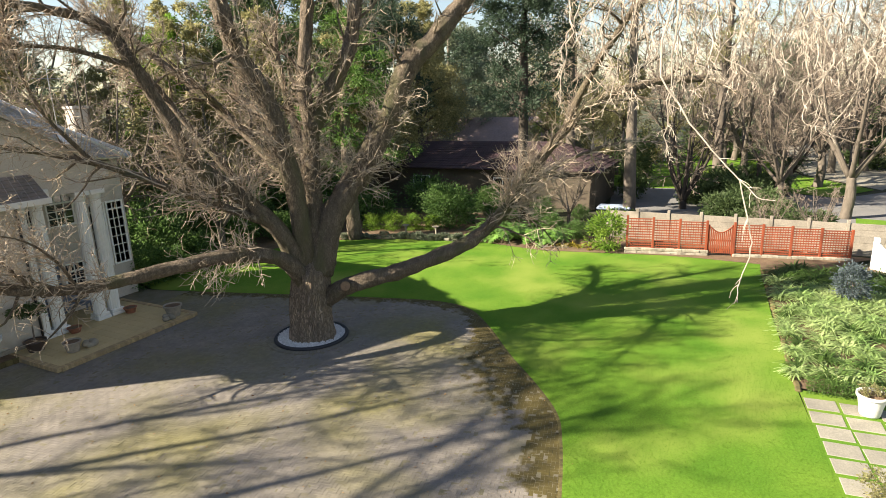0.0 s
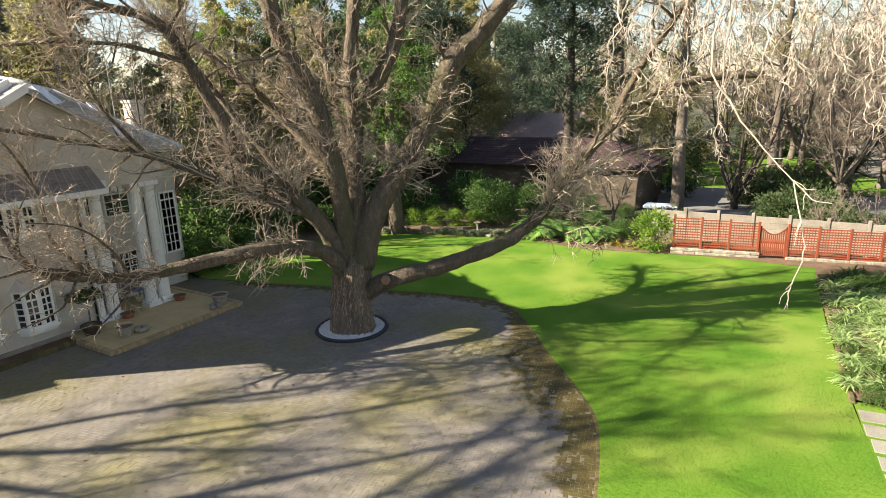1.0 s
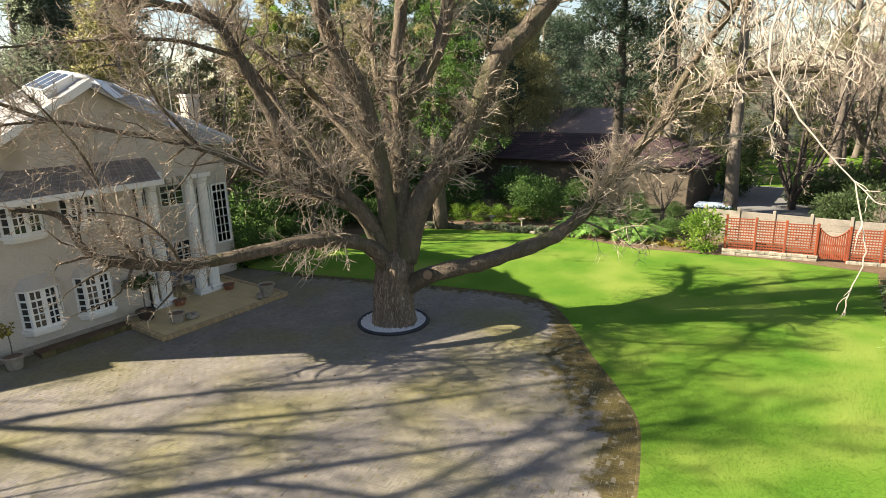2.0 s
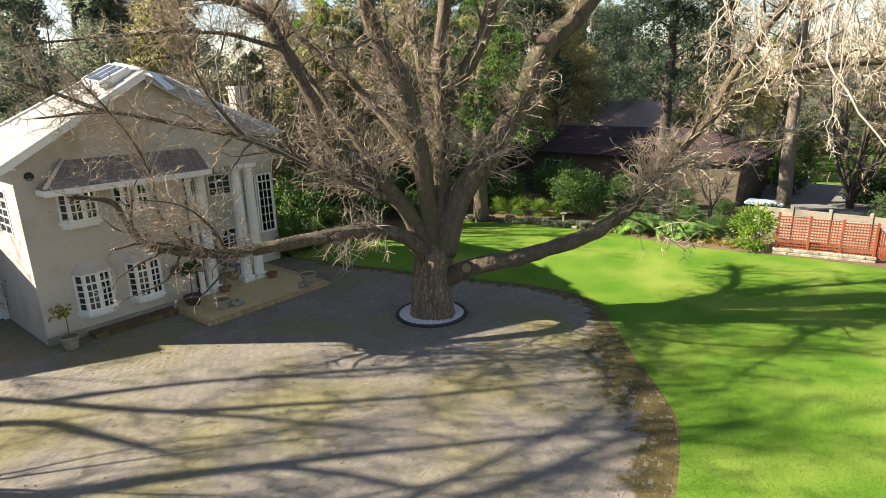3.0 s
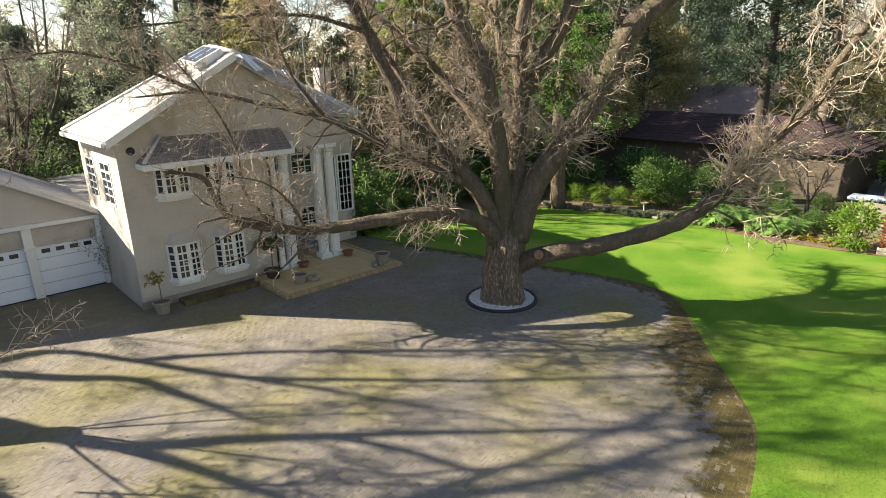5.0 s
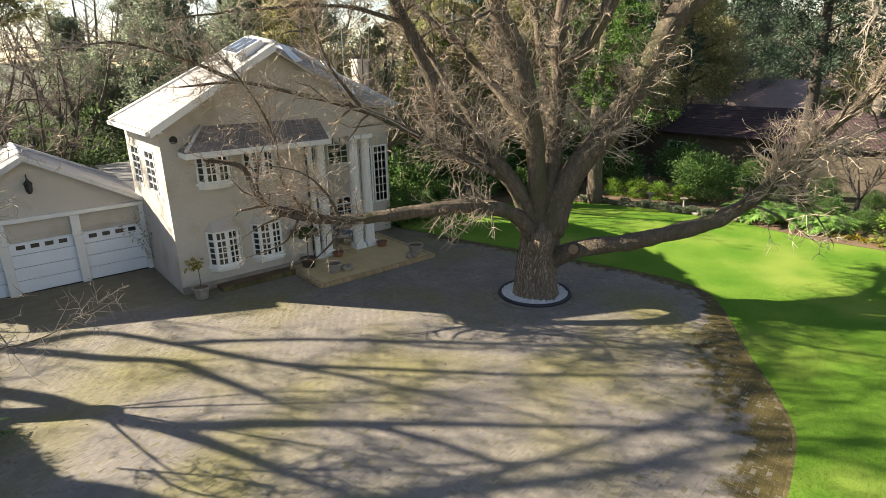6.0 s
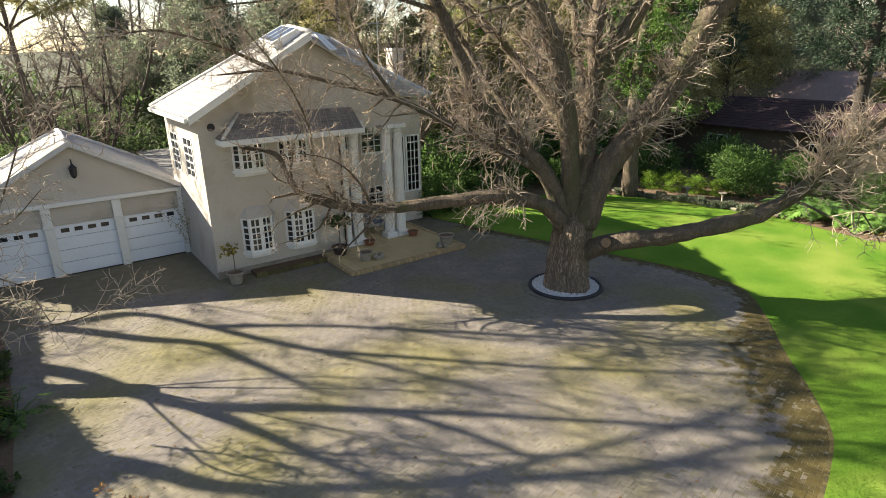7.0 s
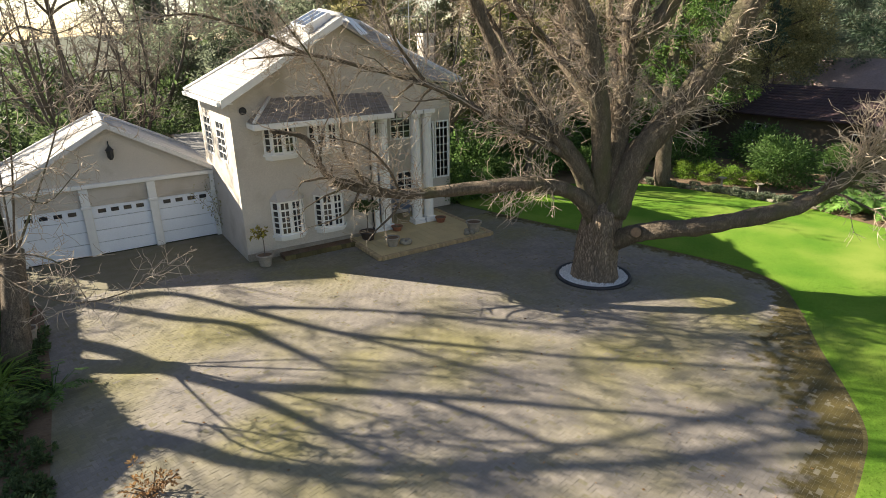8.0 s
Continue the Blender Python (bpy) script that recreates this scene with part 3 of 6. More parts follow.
def bay(x0, x1, z0, z1, upper):
    d = 0.42
    b = part("bay_window", Geo(), M_WHITE, house, "white bowed bay window with small panes")
    y = HY
    mid = (x0 + x1) / 2
    plan = [(x0, y), (x0 + 0.22, y - d * 0.85), (mid, y - d), (x1 - 0.22, y - d * 0.85), (x1, y)]
    for i in range(4):
        casement(b, "casement", plan[i], plan[i + 1], z0, z1, 2 if i in (1, 2) else 1, 4 if not upper else 3, not upper)
    grow = [(px + (0.05 if px > mid else -0.05), py - 0.05) for px, py in plan]
    grow[0], grow[-1] = (x0 - 0.06, y), (x1 + 0.06, y)
    g = Geo()
    g.prism(grow, z0 - 0.1, z0)
    g.prism([(px * 0.9 + mid * 0.1, y + (py - y) * 0.7) for px, py in grow], z0 - 0.24, z0 - 0.1)
    part("sill", g, M_WHITE, b)
    g = Geo()
    if not upper:
        top = [(px, py, z1) for px, py in grow]
        g.add(top + [(mid, y, z1 + 0.42)] + [(mid - 0.45, y, z1 + 0.38), (mid + 0.45, y, z1 + 0.38)],
              [(0, 1, 6), (1, 2, 5, 6), (2, 3, 7, 5), (3, 4, 7), (4, 3, 2, 1, 0)])
        part("hood", g, M_PLASTER, b, "plastered sloping hood")
    else:
        g.prism(grow, z1, z1 + 0.1)
        part("head", g, M_WHITE, b)
    g = Geo()
    g.box(x0 + 0.13, x1 - 0.13, y + 0.24, y + 0.29, z0 - 0.05, z1 + 0.05)
    part("curtain", g, M_TAN, b, "pale drawn curtain behind the panes")


for a, b in BAYS:
    bay(a, b, 0.95, 2.42, False)
    bay(a, b, 4.35, 5.42, True)
casement(house, "side_window", (HX0 - 0.02, 15.0), (HX0 - 0.02, 13.6), 3.9, 5.6, 2, 4)
casement(house, "side_window", (HX0 - 0.02, 17.2), (HX0 - 0.02, 15.9), 3.9, 5.6, 2, 4)
casement(house, "porch_window", (0.1, 14.62), (1.2, 14.62), 3.9, 5.3, 3, 3)
casement(house, "porch_window", (1.5, 14.62), (2.7, 14.62), 3.9, 5.3, 3, 3)
casement(house, "porch_window", (1.75, 14.62), (2.7, 14.62), 0.5, 2.3, 2, 4)
casement(house, "wing_window", (3.35, 14.86), (4.2, 14.86), 1.6, 4.6, 3, 6)
casement(house, "wing_window", (4.25, 14.86), (5.1, 14.86), 1.6, 4.6, 3, 6)
g = Geo()
g.box(0.2, 0.88, 14.68, 14.74, 0.15, 2.4, 0.01)
g.box(0.92, 1.6, 14.68, 14.74, 0.15, 2.4, 0.01)
for x in (0.3, 1.02):
    for z in (0.3, 1.3):
        g.box(x, x + 0.48, 14.66, 14.68, z, z + 0.85, 0.008)
front_door = part("front_door", g, M_BLUE, house, "blue-grey panelled double front door")
g = Geo()
g.lathe([(0.02, 0), (0.035, 0.03), (0.02, 0.06)], 10)
part("door_handle", g, M_STEEL, front_door, "steel knob").matrix_basis = pose(0.84, 14.66, 1.1, 90, 0, 0)
g = Geo()
g.tube([(-0.74, HY - 0.06, 0.1), (-0.74, HY - 0.06, 5.5)], [0.045, 0.045], 8)
part("downpipe", g, M_IRON, house, "dark downpipe", True)
g = Geo()
g.lathe([(0.13, -0.03), (0.15, 0.02), (0.11, 0.05)], 16)
lamp = part("wall_lamp", g, M_IRON, house, "round dark bulkhead lamp")
lamp.matrix_basis = pose(-6.0, HY - 0.02, 6.1, 90, 0, 0)

bed = thing("wall_bed", "narrow raised bed of dark soil along the house wall", "flower bed", kind="structure")
g = Geo()
g.box(-5.2, -2.0, 11.72, 12.34, -0.05, 0.16)
part("soil", g, M_SOIL, bed)
g = Geo()
g.box(-0.11, 0.11, -0.05, 0.05, -0.02, 0.2, 0.01)
bm_ = g.mesh("edge_brick", M_KERB)
for k in range(14):
    part("brick", bm_, None, bed).location = (-5.1 + 0.228 * k, 11.66, 0)

# the porch
g = Geo()
g.box(-1.87, 3.67, 9.5, 14.6, -0.05, 0.13)
porch = tagged(part("porch", g, M_PORCH), "raised sandy tiled porch with a brick edge", "porch", kind="structure")

# ---- the garage ----
garage = thing("garage", "triple garage with grey gable and three white doors", "garage")
GY, GX0, GX1 = 17.05, -14.6, -6.2
PIL = [-14.35, -11.72, -9.15, -6.52]
g = Geo()
wall_with_holes(g, GX0, GX1, 0, 3.0, GY, GY + 0.25, [(a + 0.14, b - 0.14, 0, 2.15) for a, b in zip(PIL, PIL[1:])])
g.add([(GX0, GY, 3.0), (GX1, GY, 3.0), (-10.45, GY, 5.4), (GX0, GY + 0.25, 3.0), (GX1, GY + 0.25, 3.0), (-10.45, GY + 0.25, 5.4)],
      [(0, 1, 2), (5, 4, 3), (0, 2, 5, 3), (1, 4, 5, 2)])
weld(g)
part("front_wall", g, M_PLASTER, garage)
g = Geo()
g.box(GX0, GX0 + 0.25, GY + 0.25, 24.0, 0, 3.0)
g.box(GX1 - 0.25, GX1, GY + 0.25, 24.0, 0, 3.0)
g.box(GX0, GX1, 24.0, 24.25, 0, 3.0)
part("side_wall", g, M_PLASTER, garage)
for p in PIL:
    g = Geo()
    g.box(p - 0.17, p + 0.17, GY - 0.14, GY - 0.003, 0, 2.95, 0.015)
    g.box(p - 0.21, p + 0.21, GY - 0.18, GY - 0.003, 2.08, 2.2, 0.015)
    part("pilaster", g, M_WHITE, garage, "white pilaster")
g = Geo()
g.box(GX0 - 0.1, GX1 + 0.1, GY - 0.2, GY - 0.003, 2.95, 3.12, 0.02)
part("beam", g, M_WHITE, garage, "white beam over the doors")
for a, b in zip(PIL, PIL[1:]):
    d = part("garage_door", Geo(), M_DOOR, garage, "white sectional up-and-over door")
    for k in range(4):
        g = Geo()
        g.box(a + 0.15, b - 0.15, GY + 0.05, GY + 0.10, 0.01 + 0.535 * k, 0.53 + 0.535 * k, 0.012)
        part("panel", g, M_DOOR, d)
    for k in range(4):
        x = a + 0.55 + k * (b - a - 1.1) / 3
        g = Geo()
        g.box(x - 0.15, x + 0.15, GY + 0.03, GY + 0.052, 1.83, 2.0, 0.006)
        part("pane", g, M_GLASS, d, "small dark pane")
    g = Geo()
    n = 12
    arch = [(a + 0.14 + (b - a - 0.28) * i / n, 2.15 + 0.16 * math.sin(math.pi * i / n)) for i in range(n + 1)]
    for i in range(n):
        (xa, za), (xb, zb) = arch[i], arch[i + 1]
        g.add([(xa, GY - 0.03, za), (xb, GY - 0.03, zb), (xb, GY - 0.03, zb + 0.09), (xa, GY - 0.03, za + 0.09),
               (xa, GY - 0.004, za), (xb, GY - 0.004, zb), (xb, GY - 0.004, zb + 0.09), (xa, GY - 0.004, za + 0.09)],
              [(0, 1, 2, 3), (3, 2, 6, 7), (1, 0, 4, 5)])
    part("arch_moulding", g, M_PLASTER, d)
roof = part("roof", Geo(), M_TILE, garage)
R0, R1 = (-10.45, GY - 0.35, 5.5), (-10.45, 21.5, 5.5)
L0, L1, Q0, Q1 = (GX0 - 0.35, GY - 0.35, 2.95), (GX0 - 0.35, 24.5, 2.95), (GX1 + 0.05, GY - 0.35, 3.08), (GX1 + 0.05, 24.5, 3.08)
g = Geo()
tiled(g, L1, L0, R0, R1, 14)
tiled(g, Q0, Q1, R1, R0, 14)
tiled(g, Q1, L1, R1, R1, 12)
tagged(part("roof_tiles", g, M_TILE, roof, "weathered grey concrete roof tiles"), kind="stuff")
g = Geo()
g.slab([L1, L0, R0, R1], 0.06)
g.slab([Q0, Q1, R1, R0], 0.06)
g.slab([Q1, L1, R1], 0.06)
part("roof_deck", g, M_RIDGE, roof)
for a, b in ((L0, R0), (Q0, R0)):
    a, b = Vector(a), Vector(b)
    g = Geo()
    g.slab([a + Vector((0, -0.04, 0.07)), b + Vector((0, -0.04, 0.07)), b + Vector((0, -0.04, -0.15)), a + Vector((0, -0.04, -0.15))], 0.05)
    part("bargeboard", g, M_RIDGE, roof, "pale verge board")
for a, b in ((R0, R1), (Q1, R1), (L1, R1)):
    g = Geo()
    g.tube([Vector(a) + Vector((0, 0, 0.05)), Vector(b) + Vector((0, 0, 0.05))], [0.1, 0.1], 8)
    part("ridge_cap", g, M_RIDGE, roof, "", True)
lantern = part("wall_lantern", Geo(), M_IRON, garage, "black iron carriage lantern")
g = Geo()
g.lathe([(0.05, 0), (0.12, 0.1), (0.14, 0.38), (0.17, 0.4), (0.05, 0.55), (0.02, 0.62)], 8, (-10.45, GY - 0.22, 4.05))
part("cage", g, M_IRON, lantern)
g = Geo()
g.tube([(-10.45, GY, 4.62), (-10.45, GY - 0.12, 4.8), (-10.45, GY - 0.22, 4.66)], [0.02, 0.02, 0.02], 6)
part("bracket", g, M_IRON, lantern)

# low flat roof of the rear rooms
rear = thing("rear_annex", "low flat-roofed annex behind the house", "annex")
g = Geo()
g.box(-6.0, -0.5, 18.3, 29.5, -0.1, 2.95)
part("wall", g, M_PLASTER, rear)
g = Geo()
g.box(-6.15, -0.35, 18.2, 29.7, 2.95, 3.1, 0.02)
part("roof", g, M_ROAD, rear, "flat grey roof")
dish = thing("satellite_dish", "white satellite dish on the flat roof", "dish", at=(-4.6, 23.5, 3.1))
g = Geo()
g.lathe([(0.02, 0.0), (0.25, 0.05), (0.45, 0.16), (0.44, 0.17), (0.24, 0.07), (0.02, 0.02)], 20)
part("bowl", g, M_WHITE, dish).matrix_basis = pose(0, 0, 0.4, 50, 0, 30)
g = Geo()
g.tube([(0, 0, 0), (0, 0, 0.45)], [0.03, 0.03], 6)
part("pole", g, M_STEEL, dish)

# ---- trees ----
def path_of(p, d, length, rng, n=5, wander=0.25, lift=0.0):
    p, d = Vector(p), Vector(d).normalized()
    out = [p.copy()]
    for i in range(n):
        d = (d + Vector((rng.gauss(0, wander), rng.gauss(0, wander), rng.gauss(0, wander) + lift))).normalized()
        p = p + d * (length / n)
        out.append(p.copy())
    return out


def side_way(d, rng, spread):
    d = Vector(d).normalized()
    a = d.orthogonal().normalized()
    b = d.cross(a)
    t = rng.uniform(0, 2 * math.pi)
    return (d * math.cos(spread) + (a * math.cos(t) + b * math.sin(t)) * math.sin(spread)).normalized()


def shoots(gw, gt, line, radii, rng, count, length, level, lift=0.02, start=0.15, thin=0.3, min_r=0.006, tufts=0):
    """Side branches along a line, which bear shoots of their own."""
    n = len(line)
    where = [start + (1 - start) * rng.random() ** 1.3 for _ in range(tufts)]
    for _ in range(count):
        s = start + (1 - start) * rng.random() ** 0.8
        if tufts:
            s = min(0.99, max(start, rng.choice(where) + rng.gauss(0, 0.03)))
        i = min(n - 2, int(s * (n - 1)))
        p = line[i].lerp(line[i + 1], s * (n - 1) - i)
        r = max(min_r, radii[i] * rng.uniform(thin * 0.6, thin * 1.2))
        d = side_way(line[i + 1] - line[i], rng, rng.uniform(0.5, 1.25))
        k = length * rng.uniform(0.5, 1.25) * (1.1 - 0.5 * s)
        m = 5 if level > 1 else (4 if level == 1 else 3)
        w = path_of(p, d, k, rng, m, 0.26, lift)
        rr = [max(min_r * 0.5, r * (1 - 0.85 * q / m)) for q in range(m + 1)]
        (gw if r > 0.035 else gt).tube(w, rr, 5 if r > 0.035 else 3, close=False)
        if level > 0:
            shoots(gw, gt, w, rr, rng, rng.randint(4, 7), k * 0.48, level - 1, lift, 0.15, 0.55, min_r)


oak = thing("oak_tree", "huge bare oak with spreading limbs and dense twigs", "tree", at=(3.98, 3.16, 0))
OFF = Vector((3.98, 3.16, 0))
rng = random.Random(11)
g = Geo()
# the bole, with furrows in its bark
sides, levels = 72, 64
verts = []
for k in range(levels + 1):
    z = 3.6 * k / levels
    cx, cy = 0.03 * z, -0.03 * z
    base = 0.80 + 0.16 * math.exp(-z * 2.2) - 0.03 * z + 0.06 * max(0, min(z, 2.7) - 2.2) - 0.95 * max(0, z - 2.7)
    for i in range(sides):
        a = 2 * math.pi * i / sides
        q = Vector((math.cos(a) * 3.4, math.sin(a) * 3.4, z * 0.45))
        furrow = abs(noise.noise(q * 2.1 + Vector((0, 0, 7)))) * 0.16 + abs(noise.noise(q * 4.3)) * 0.07
        lobe = 0.05 * math.sin(3 * a + z) + 0.07 * noise.noise(Vector((math.cos(a), math.sin(a), z * 0.5)))
        r = base + lobe - 0.08 + furrow
        verts.append((cx + r * math.cos(a), cy + r * math.sin(a), z - 0.08))
g.add(verts, [(k * sides + i, k * sides + (i + 1) % sides, (k + 1) * sides + (i + 1) % sides, (k + 1) * sides + i) for k in range(levels) for i in range(sides)])
g.f.append(tuple(range(levels * sides, levels * sides + sides)))
part("trunk", g, M_BARK, oak, "deeply furrowed brown trunk", True)
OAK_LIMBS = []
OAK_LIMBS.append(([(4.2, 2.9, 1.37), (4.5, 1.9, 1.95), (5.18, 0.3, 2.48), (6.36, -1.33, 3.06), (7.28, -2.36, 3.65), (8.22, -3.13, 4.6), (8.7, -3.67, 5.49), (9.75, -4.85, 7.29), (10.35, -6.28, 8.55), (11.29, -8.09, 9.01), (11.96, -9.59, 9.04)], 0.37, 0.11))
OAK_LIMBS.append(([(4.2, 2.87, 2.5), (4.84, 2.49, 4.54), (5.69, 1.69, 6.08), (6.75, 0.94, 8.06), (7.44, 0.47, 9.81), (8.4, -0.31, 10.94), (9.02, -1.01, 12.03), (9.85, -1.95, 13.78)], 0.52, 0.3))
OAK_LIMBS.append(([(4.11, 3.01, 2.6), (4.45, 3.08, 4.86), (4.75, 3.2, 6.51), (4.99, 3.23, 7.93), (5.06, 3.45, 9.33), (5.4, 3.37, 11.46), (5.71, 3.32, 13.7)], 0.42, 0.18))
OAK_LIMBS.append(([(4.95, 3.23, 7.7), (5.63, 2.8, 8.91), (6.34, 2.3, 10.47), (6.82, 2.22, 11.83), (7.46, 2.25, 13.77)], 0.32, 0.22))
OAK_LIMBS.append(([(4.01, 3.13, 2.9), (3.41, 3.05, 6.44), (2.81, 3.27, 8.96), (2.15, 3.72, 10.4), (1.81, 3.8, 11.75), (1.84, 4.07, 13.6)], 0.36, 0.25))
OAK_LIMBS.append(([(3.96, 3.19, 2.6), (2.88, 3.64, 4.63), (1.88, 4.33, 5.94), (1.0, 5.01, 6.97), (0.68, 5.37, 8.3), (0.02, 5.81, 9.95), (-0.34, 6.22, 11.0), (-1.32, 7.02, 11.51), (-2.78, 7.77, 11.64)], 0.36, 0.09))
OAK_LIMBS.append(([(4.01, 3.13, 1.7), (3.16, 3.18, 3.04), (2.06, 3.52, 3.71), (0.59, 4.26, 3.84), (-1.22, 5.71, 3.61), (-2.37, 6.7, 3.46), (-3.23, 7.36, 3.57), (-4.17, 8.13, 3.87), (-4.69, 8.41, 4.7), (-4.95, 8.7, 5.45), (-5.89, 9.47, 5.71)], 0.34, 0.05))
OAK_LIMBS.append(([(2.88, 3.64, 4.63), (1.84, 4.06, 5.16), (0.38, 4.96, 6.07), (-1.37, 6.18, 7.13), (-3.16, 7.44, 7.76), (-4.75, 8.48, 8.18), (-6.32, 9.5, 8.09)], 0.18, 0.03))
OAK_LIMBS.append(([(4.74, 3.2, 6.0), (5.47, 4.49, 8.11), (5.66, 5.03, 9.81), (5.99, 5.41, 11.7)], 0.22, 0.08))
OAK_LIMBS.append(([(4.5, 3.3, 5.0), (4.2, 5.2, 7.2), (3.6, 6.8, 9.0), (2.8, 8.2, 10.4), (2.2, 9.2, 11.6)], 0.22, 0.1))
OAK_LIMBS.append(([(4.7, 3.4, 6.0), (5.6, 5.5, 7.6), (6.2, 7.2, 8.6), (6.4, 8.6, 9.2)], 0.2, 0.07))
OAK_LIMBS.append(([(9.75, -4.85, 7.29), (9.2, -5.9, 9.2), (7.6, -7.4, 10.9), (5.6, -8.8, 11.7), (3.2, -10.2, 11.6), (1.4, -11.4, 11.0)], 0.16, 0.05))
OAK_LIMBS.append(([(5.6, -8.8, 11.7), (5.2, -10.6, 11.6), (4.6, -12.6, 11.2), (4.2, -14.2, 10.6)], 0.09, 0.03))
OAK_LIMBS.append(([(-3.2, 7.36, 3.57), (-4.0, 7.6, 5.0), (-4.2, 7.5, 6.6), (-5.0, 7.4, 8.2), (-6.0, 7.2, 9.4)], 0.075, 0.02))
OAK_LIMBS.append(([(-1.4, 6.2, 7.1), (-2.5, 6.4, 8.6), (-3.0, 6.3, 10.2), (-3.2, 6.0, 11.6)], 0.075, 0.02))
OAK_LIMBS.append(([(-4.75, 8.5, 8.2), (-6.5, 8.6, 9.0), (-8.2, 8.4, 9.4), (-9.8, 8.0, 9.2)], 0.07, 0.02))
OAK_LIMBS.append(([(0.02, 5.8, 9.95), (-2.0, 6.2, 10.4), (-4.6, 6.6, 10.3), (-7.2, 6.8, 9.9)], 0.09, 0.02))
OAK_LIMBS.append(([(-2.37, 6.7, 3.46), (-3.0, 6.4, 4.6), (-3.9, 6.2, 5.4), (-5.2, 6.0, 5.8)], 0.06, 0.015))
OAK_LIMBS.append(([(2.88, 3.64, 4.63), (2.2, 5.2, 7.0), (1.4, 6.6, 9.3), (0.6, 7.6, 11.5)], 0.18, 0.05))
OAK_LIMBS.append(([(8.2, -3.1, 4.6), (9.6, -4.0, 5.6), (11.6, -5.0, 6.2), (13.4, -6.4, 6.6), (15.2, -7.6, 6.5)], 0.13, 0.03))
gt, gw = Geo(), Geo()
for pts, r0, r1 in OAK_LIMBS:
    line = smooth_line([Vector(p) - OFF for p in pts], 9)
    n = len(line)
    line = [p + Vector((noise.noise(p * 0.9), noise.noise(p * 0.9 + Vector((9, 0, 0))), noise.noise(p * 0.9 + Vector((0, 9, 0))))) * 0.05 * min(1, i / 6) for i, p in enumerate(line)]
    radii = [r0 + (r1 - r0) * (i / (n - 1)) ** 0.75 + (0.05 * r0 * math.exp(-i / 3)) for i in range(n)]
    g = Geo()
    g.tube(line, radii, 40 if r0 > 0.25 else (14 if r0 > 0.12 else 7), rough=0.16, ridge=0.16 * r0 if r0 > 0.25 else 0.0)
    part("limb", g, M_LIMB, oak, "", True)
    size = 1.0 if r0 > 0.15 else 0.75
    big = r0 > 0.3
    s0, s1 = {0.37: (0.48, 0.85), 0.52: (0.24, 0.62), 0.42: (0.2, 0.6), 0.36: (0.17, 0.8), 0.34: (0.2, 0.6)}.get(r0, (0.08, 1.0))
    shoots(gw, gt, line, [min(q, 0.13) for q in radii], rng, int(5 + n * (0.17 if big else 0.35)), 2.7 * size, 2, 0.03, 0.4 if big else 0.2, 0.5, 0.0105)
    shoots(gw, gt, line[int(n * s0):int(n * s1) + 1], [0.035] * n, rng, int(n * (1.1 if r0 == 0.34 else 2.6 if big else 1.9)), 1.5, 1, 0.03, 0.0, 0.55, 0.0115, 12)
tagged(part("branchwork", gw, M_LIMB, oak, "crooked side branches", True), kind="stuff")
tagged(part("twig_tangle", gt, M_TWIG, oak, "dense tangle of thin bare twigs"), kind="stuff")
# pale shoots that hang from the outer limb
gt = Geo()
DROOP = [[(3.2, -10.2, 11.6), (1.2, -9.6, 10.9), (0.40, -9.35, 9.3), (0.45, -9.84, 8.27), (0.44, -10.41, 7.55), (0.38, -10.97, 6.96), (0.33, -11.29, 6.65), (0.31, -11.6, 6.6)],
         [(0.38, -10.97, 6.96), (0.23, -11.19, 6.1), (0.13, -11.26, 5.67), (-0.05, -11.13, 5.02), (-0.17, -11.1, 4.64)]]
for k in range(46):
    s = k / 45
    x0, y0, z0 = 2.6 + rng.uniform(-1.2, 1.6), -7.4 - 6.4 * s + rng.uniform(-0.3, 0.3), 11.7 + rng.uniform(-0.3, 0.3)
    fall = rng.uniform(1.4, 4.3)
    sx, sy = rng.uniform(-1.4, 0.8), rng.uniform(-1.9, 1.5)
    DROOP.append([(x0, y0, z0), (x0 + 0.5 * sx, y0 + 0.5 * sy, z0 - 0.18 * fall), (x0 + 0.7 * sx, y0 + rng.uniform(0.5, 1.0) * sy, z0 - 0.5 * fall), (x0 + 0.9 * sx, y0 + rng.uniform(0.5, 1.2) * sy, z0 - 0.78 * fall), (x0 + sx, y0 + rng.uniform(0.4, 1.3) * sy, z0 - fall)])
for k in range(5):
    y = -7.2 - 1.7 * k
    DROOP.append([(5.6 - 0.3 * k, -8.8 - 0.9 * k, 11.6), (4.2, y, 12.0), (2.6, y - 0.4, 11.8), (0.8, y - 0.8, 11.4)])
for k, pts in enumerate(DROOP):
    line = smooth_line([Vector(p) - OFF for p in pts], 4)
    wob = 0.045 if k > 1 else 0.012
    line = [p + Vector((rng.gauss(0, wob), rng.gauss(0, wob), 0)) for p in line]
    n = len(line)
    r0 = 0.027 if k == 0 else (0.014 if k == 1 else 0.028)
    radii = [r0 - (r0 - 0.009) * i / (n - 1) for i in range(n)]
    gt.tube(line, radii, 5, rough=0.2)
    shoots(gt, gt, line, radii, rng, 10 if k > 1 else 6, 0.8 if k > 1 else 0.45, 1 if k > 1 else 0, -0.16, 0.1, 0.55 if k > 1 else 0.35, 0.009)
tagged(part("drooping_twig_mass", gt, M_PALE_TWIG, oak, "pale sunlit drooping twigs"), kind="stuff")
g = Geo()
g.tube([Vector((4.55, 2.05, 1.95)) - OFF, Vector((4.25, 1.75, 2.1)) - OFF, Vector((4.0, 1.5, 2.2)) - OFF], [0.25, 0.21, 0.19], 14, rough=0.12)
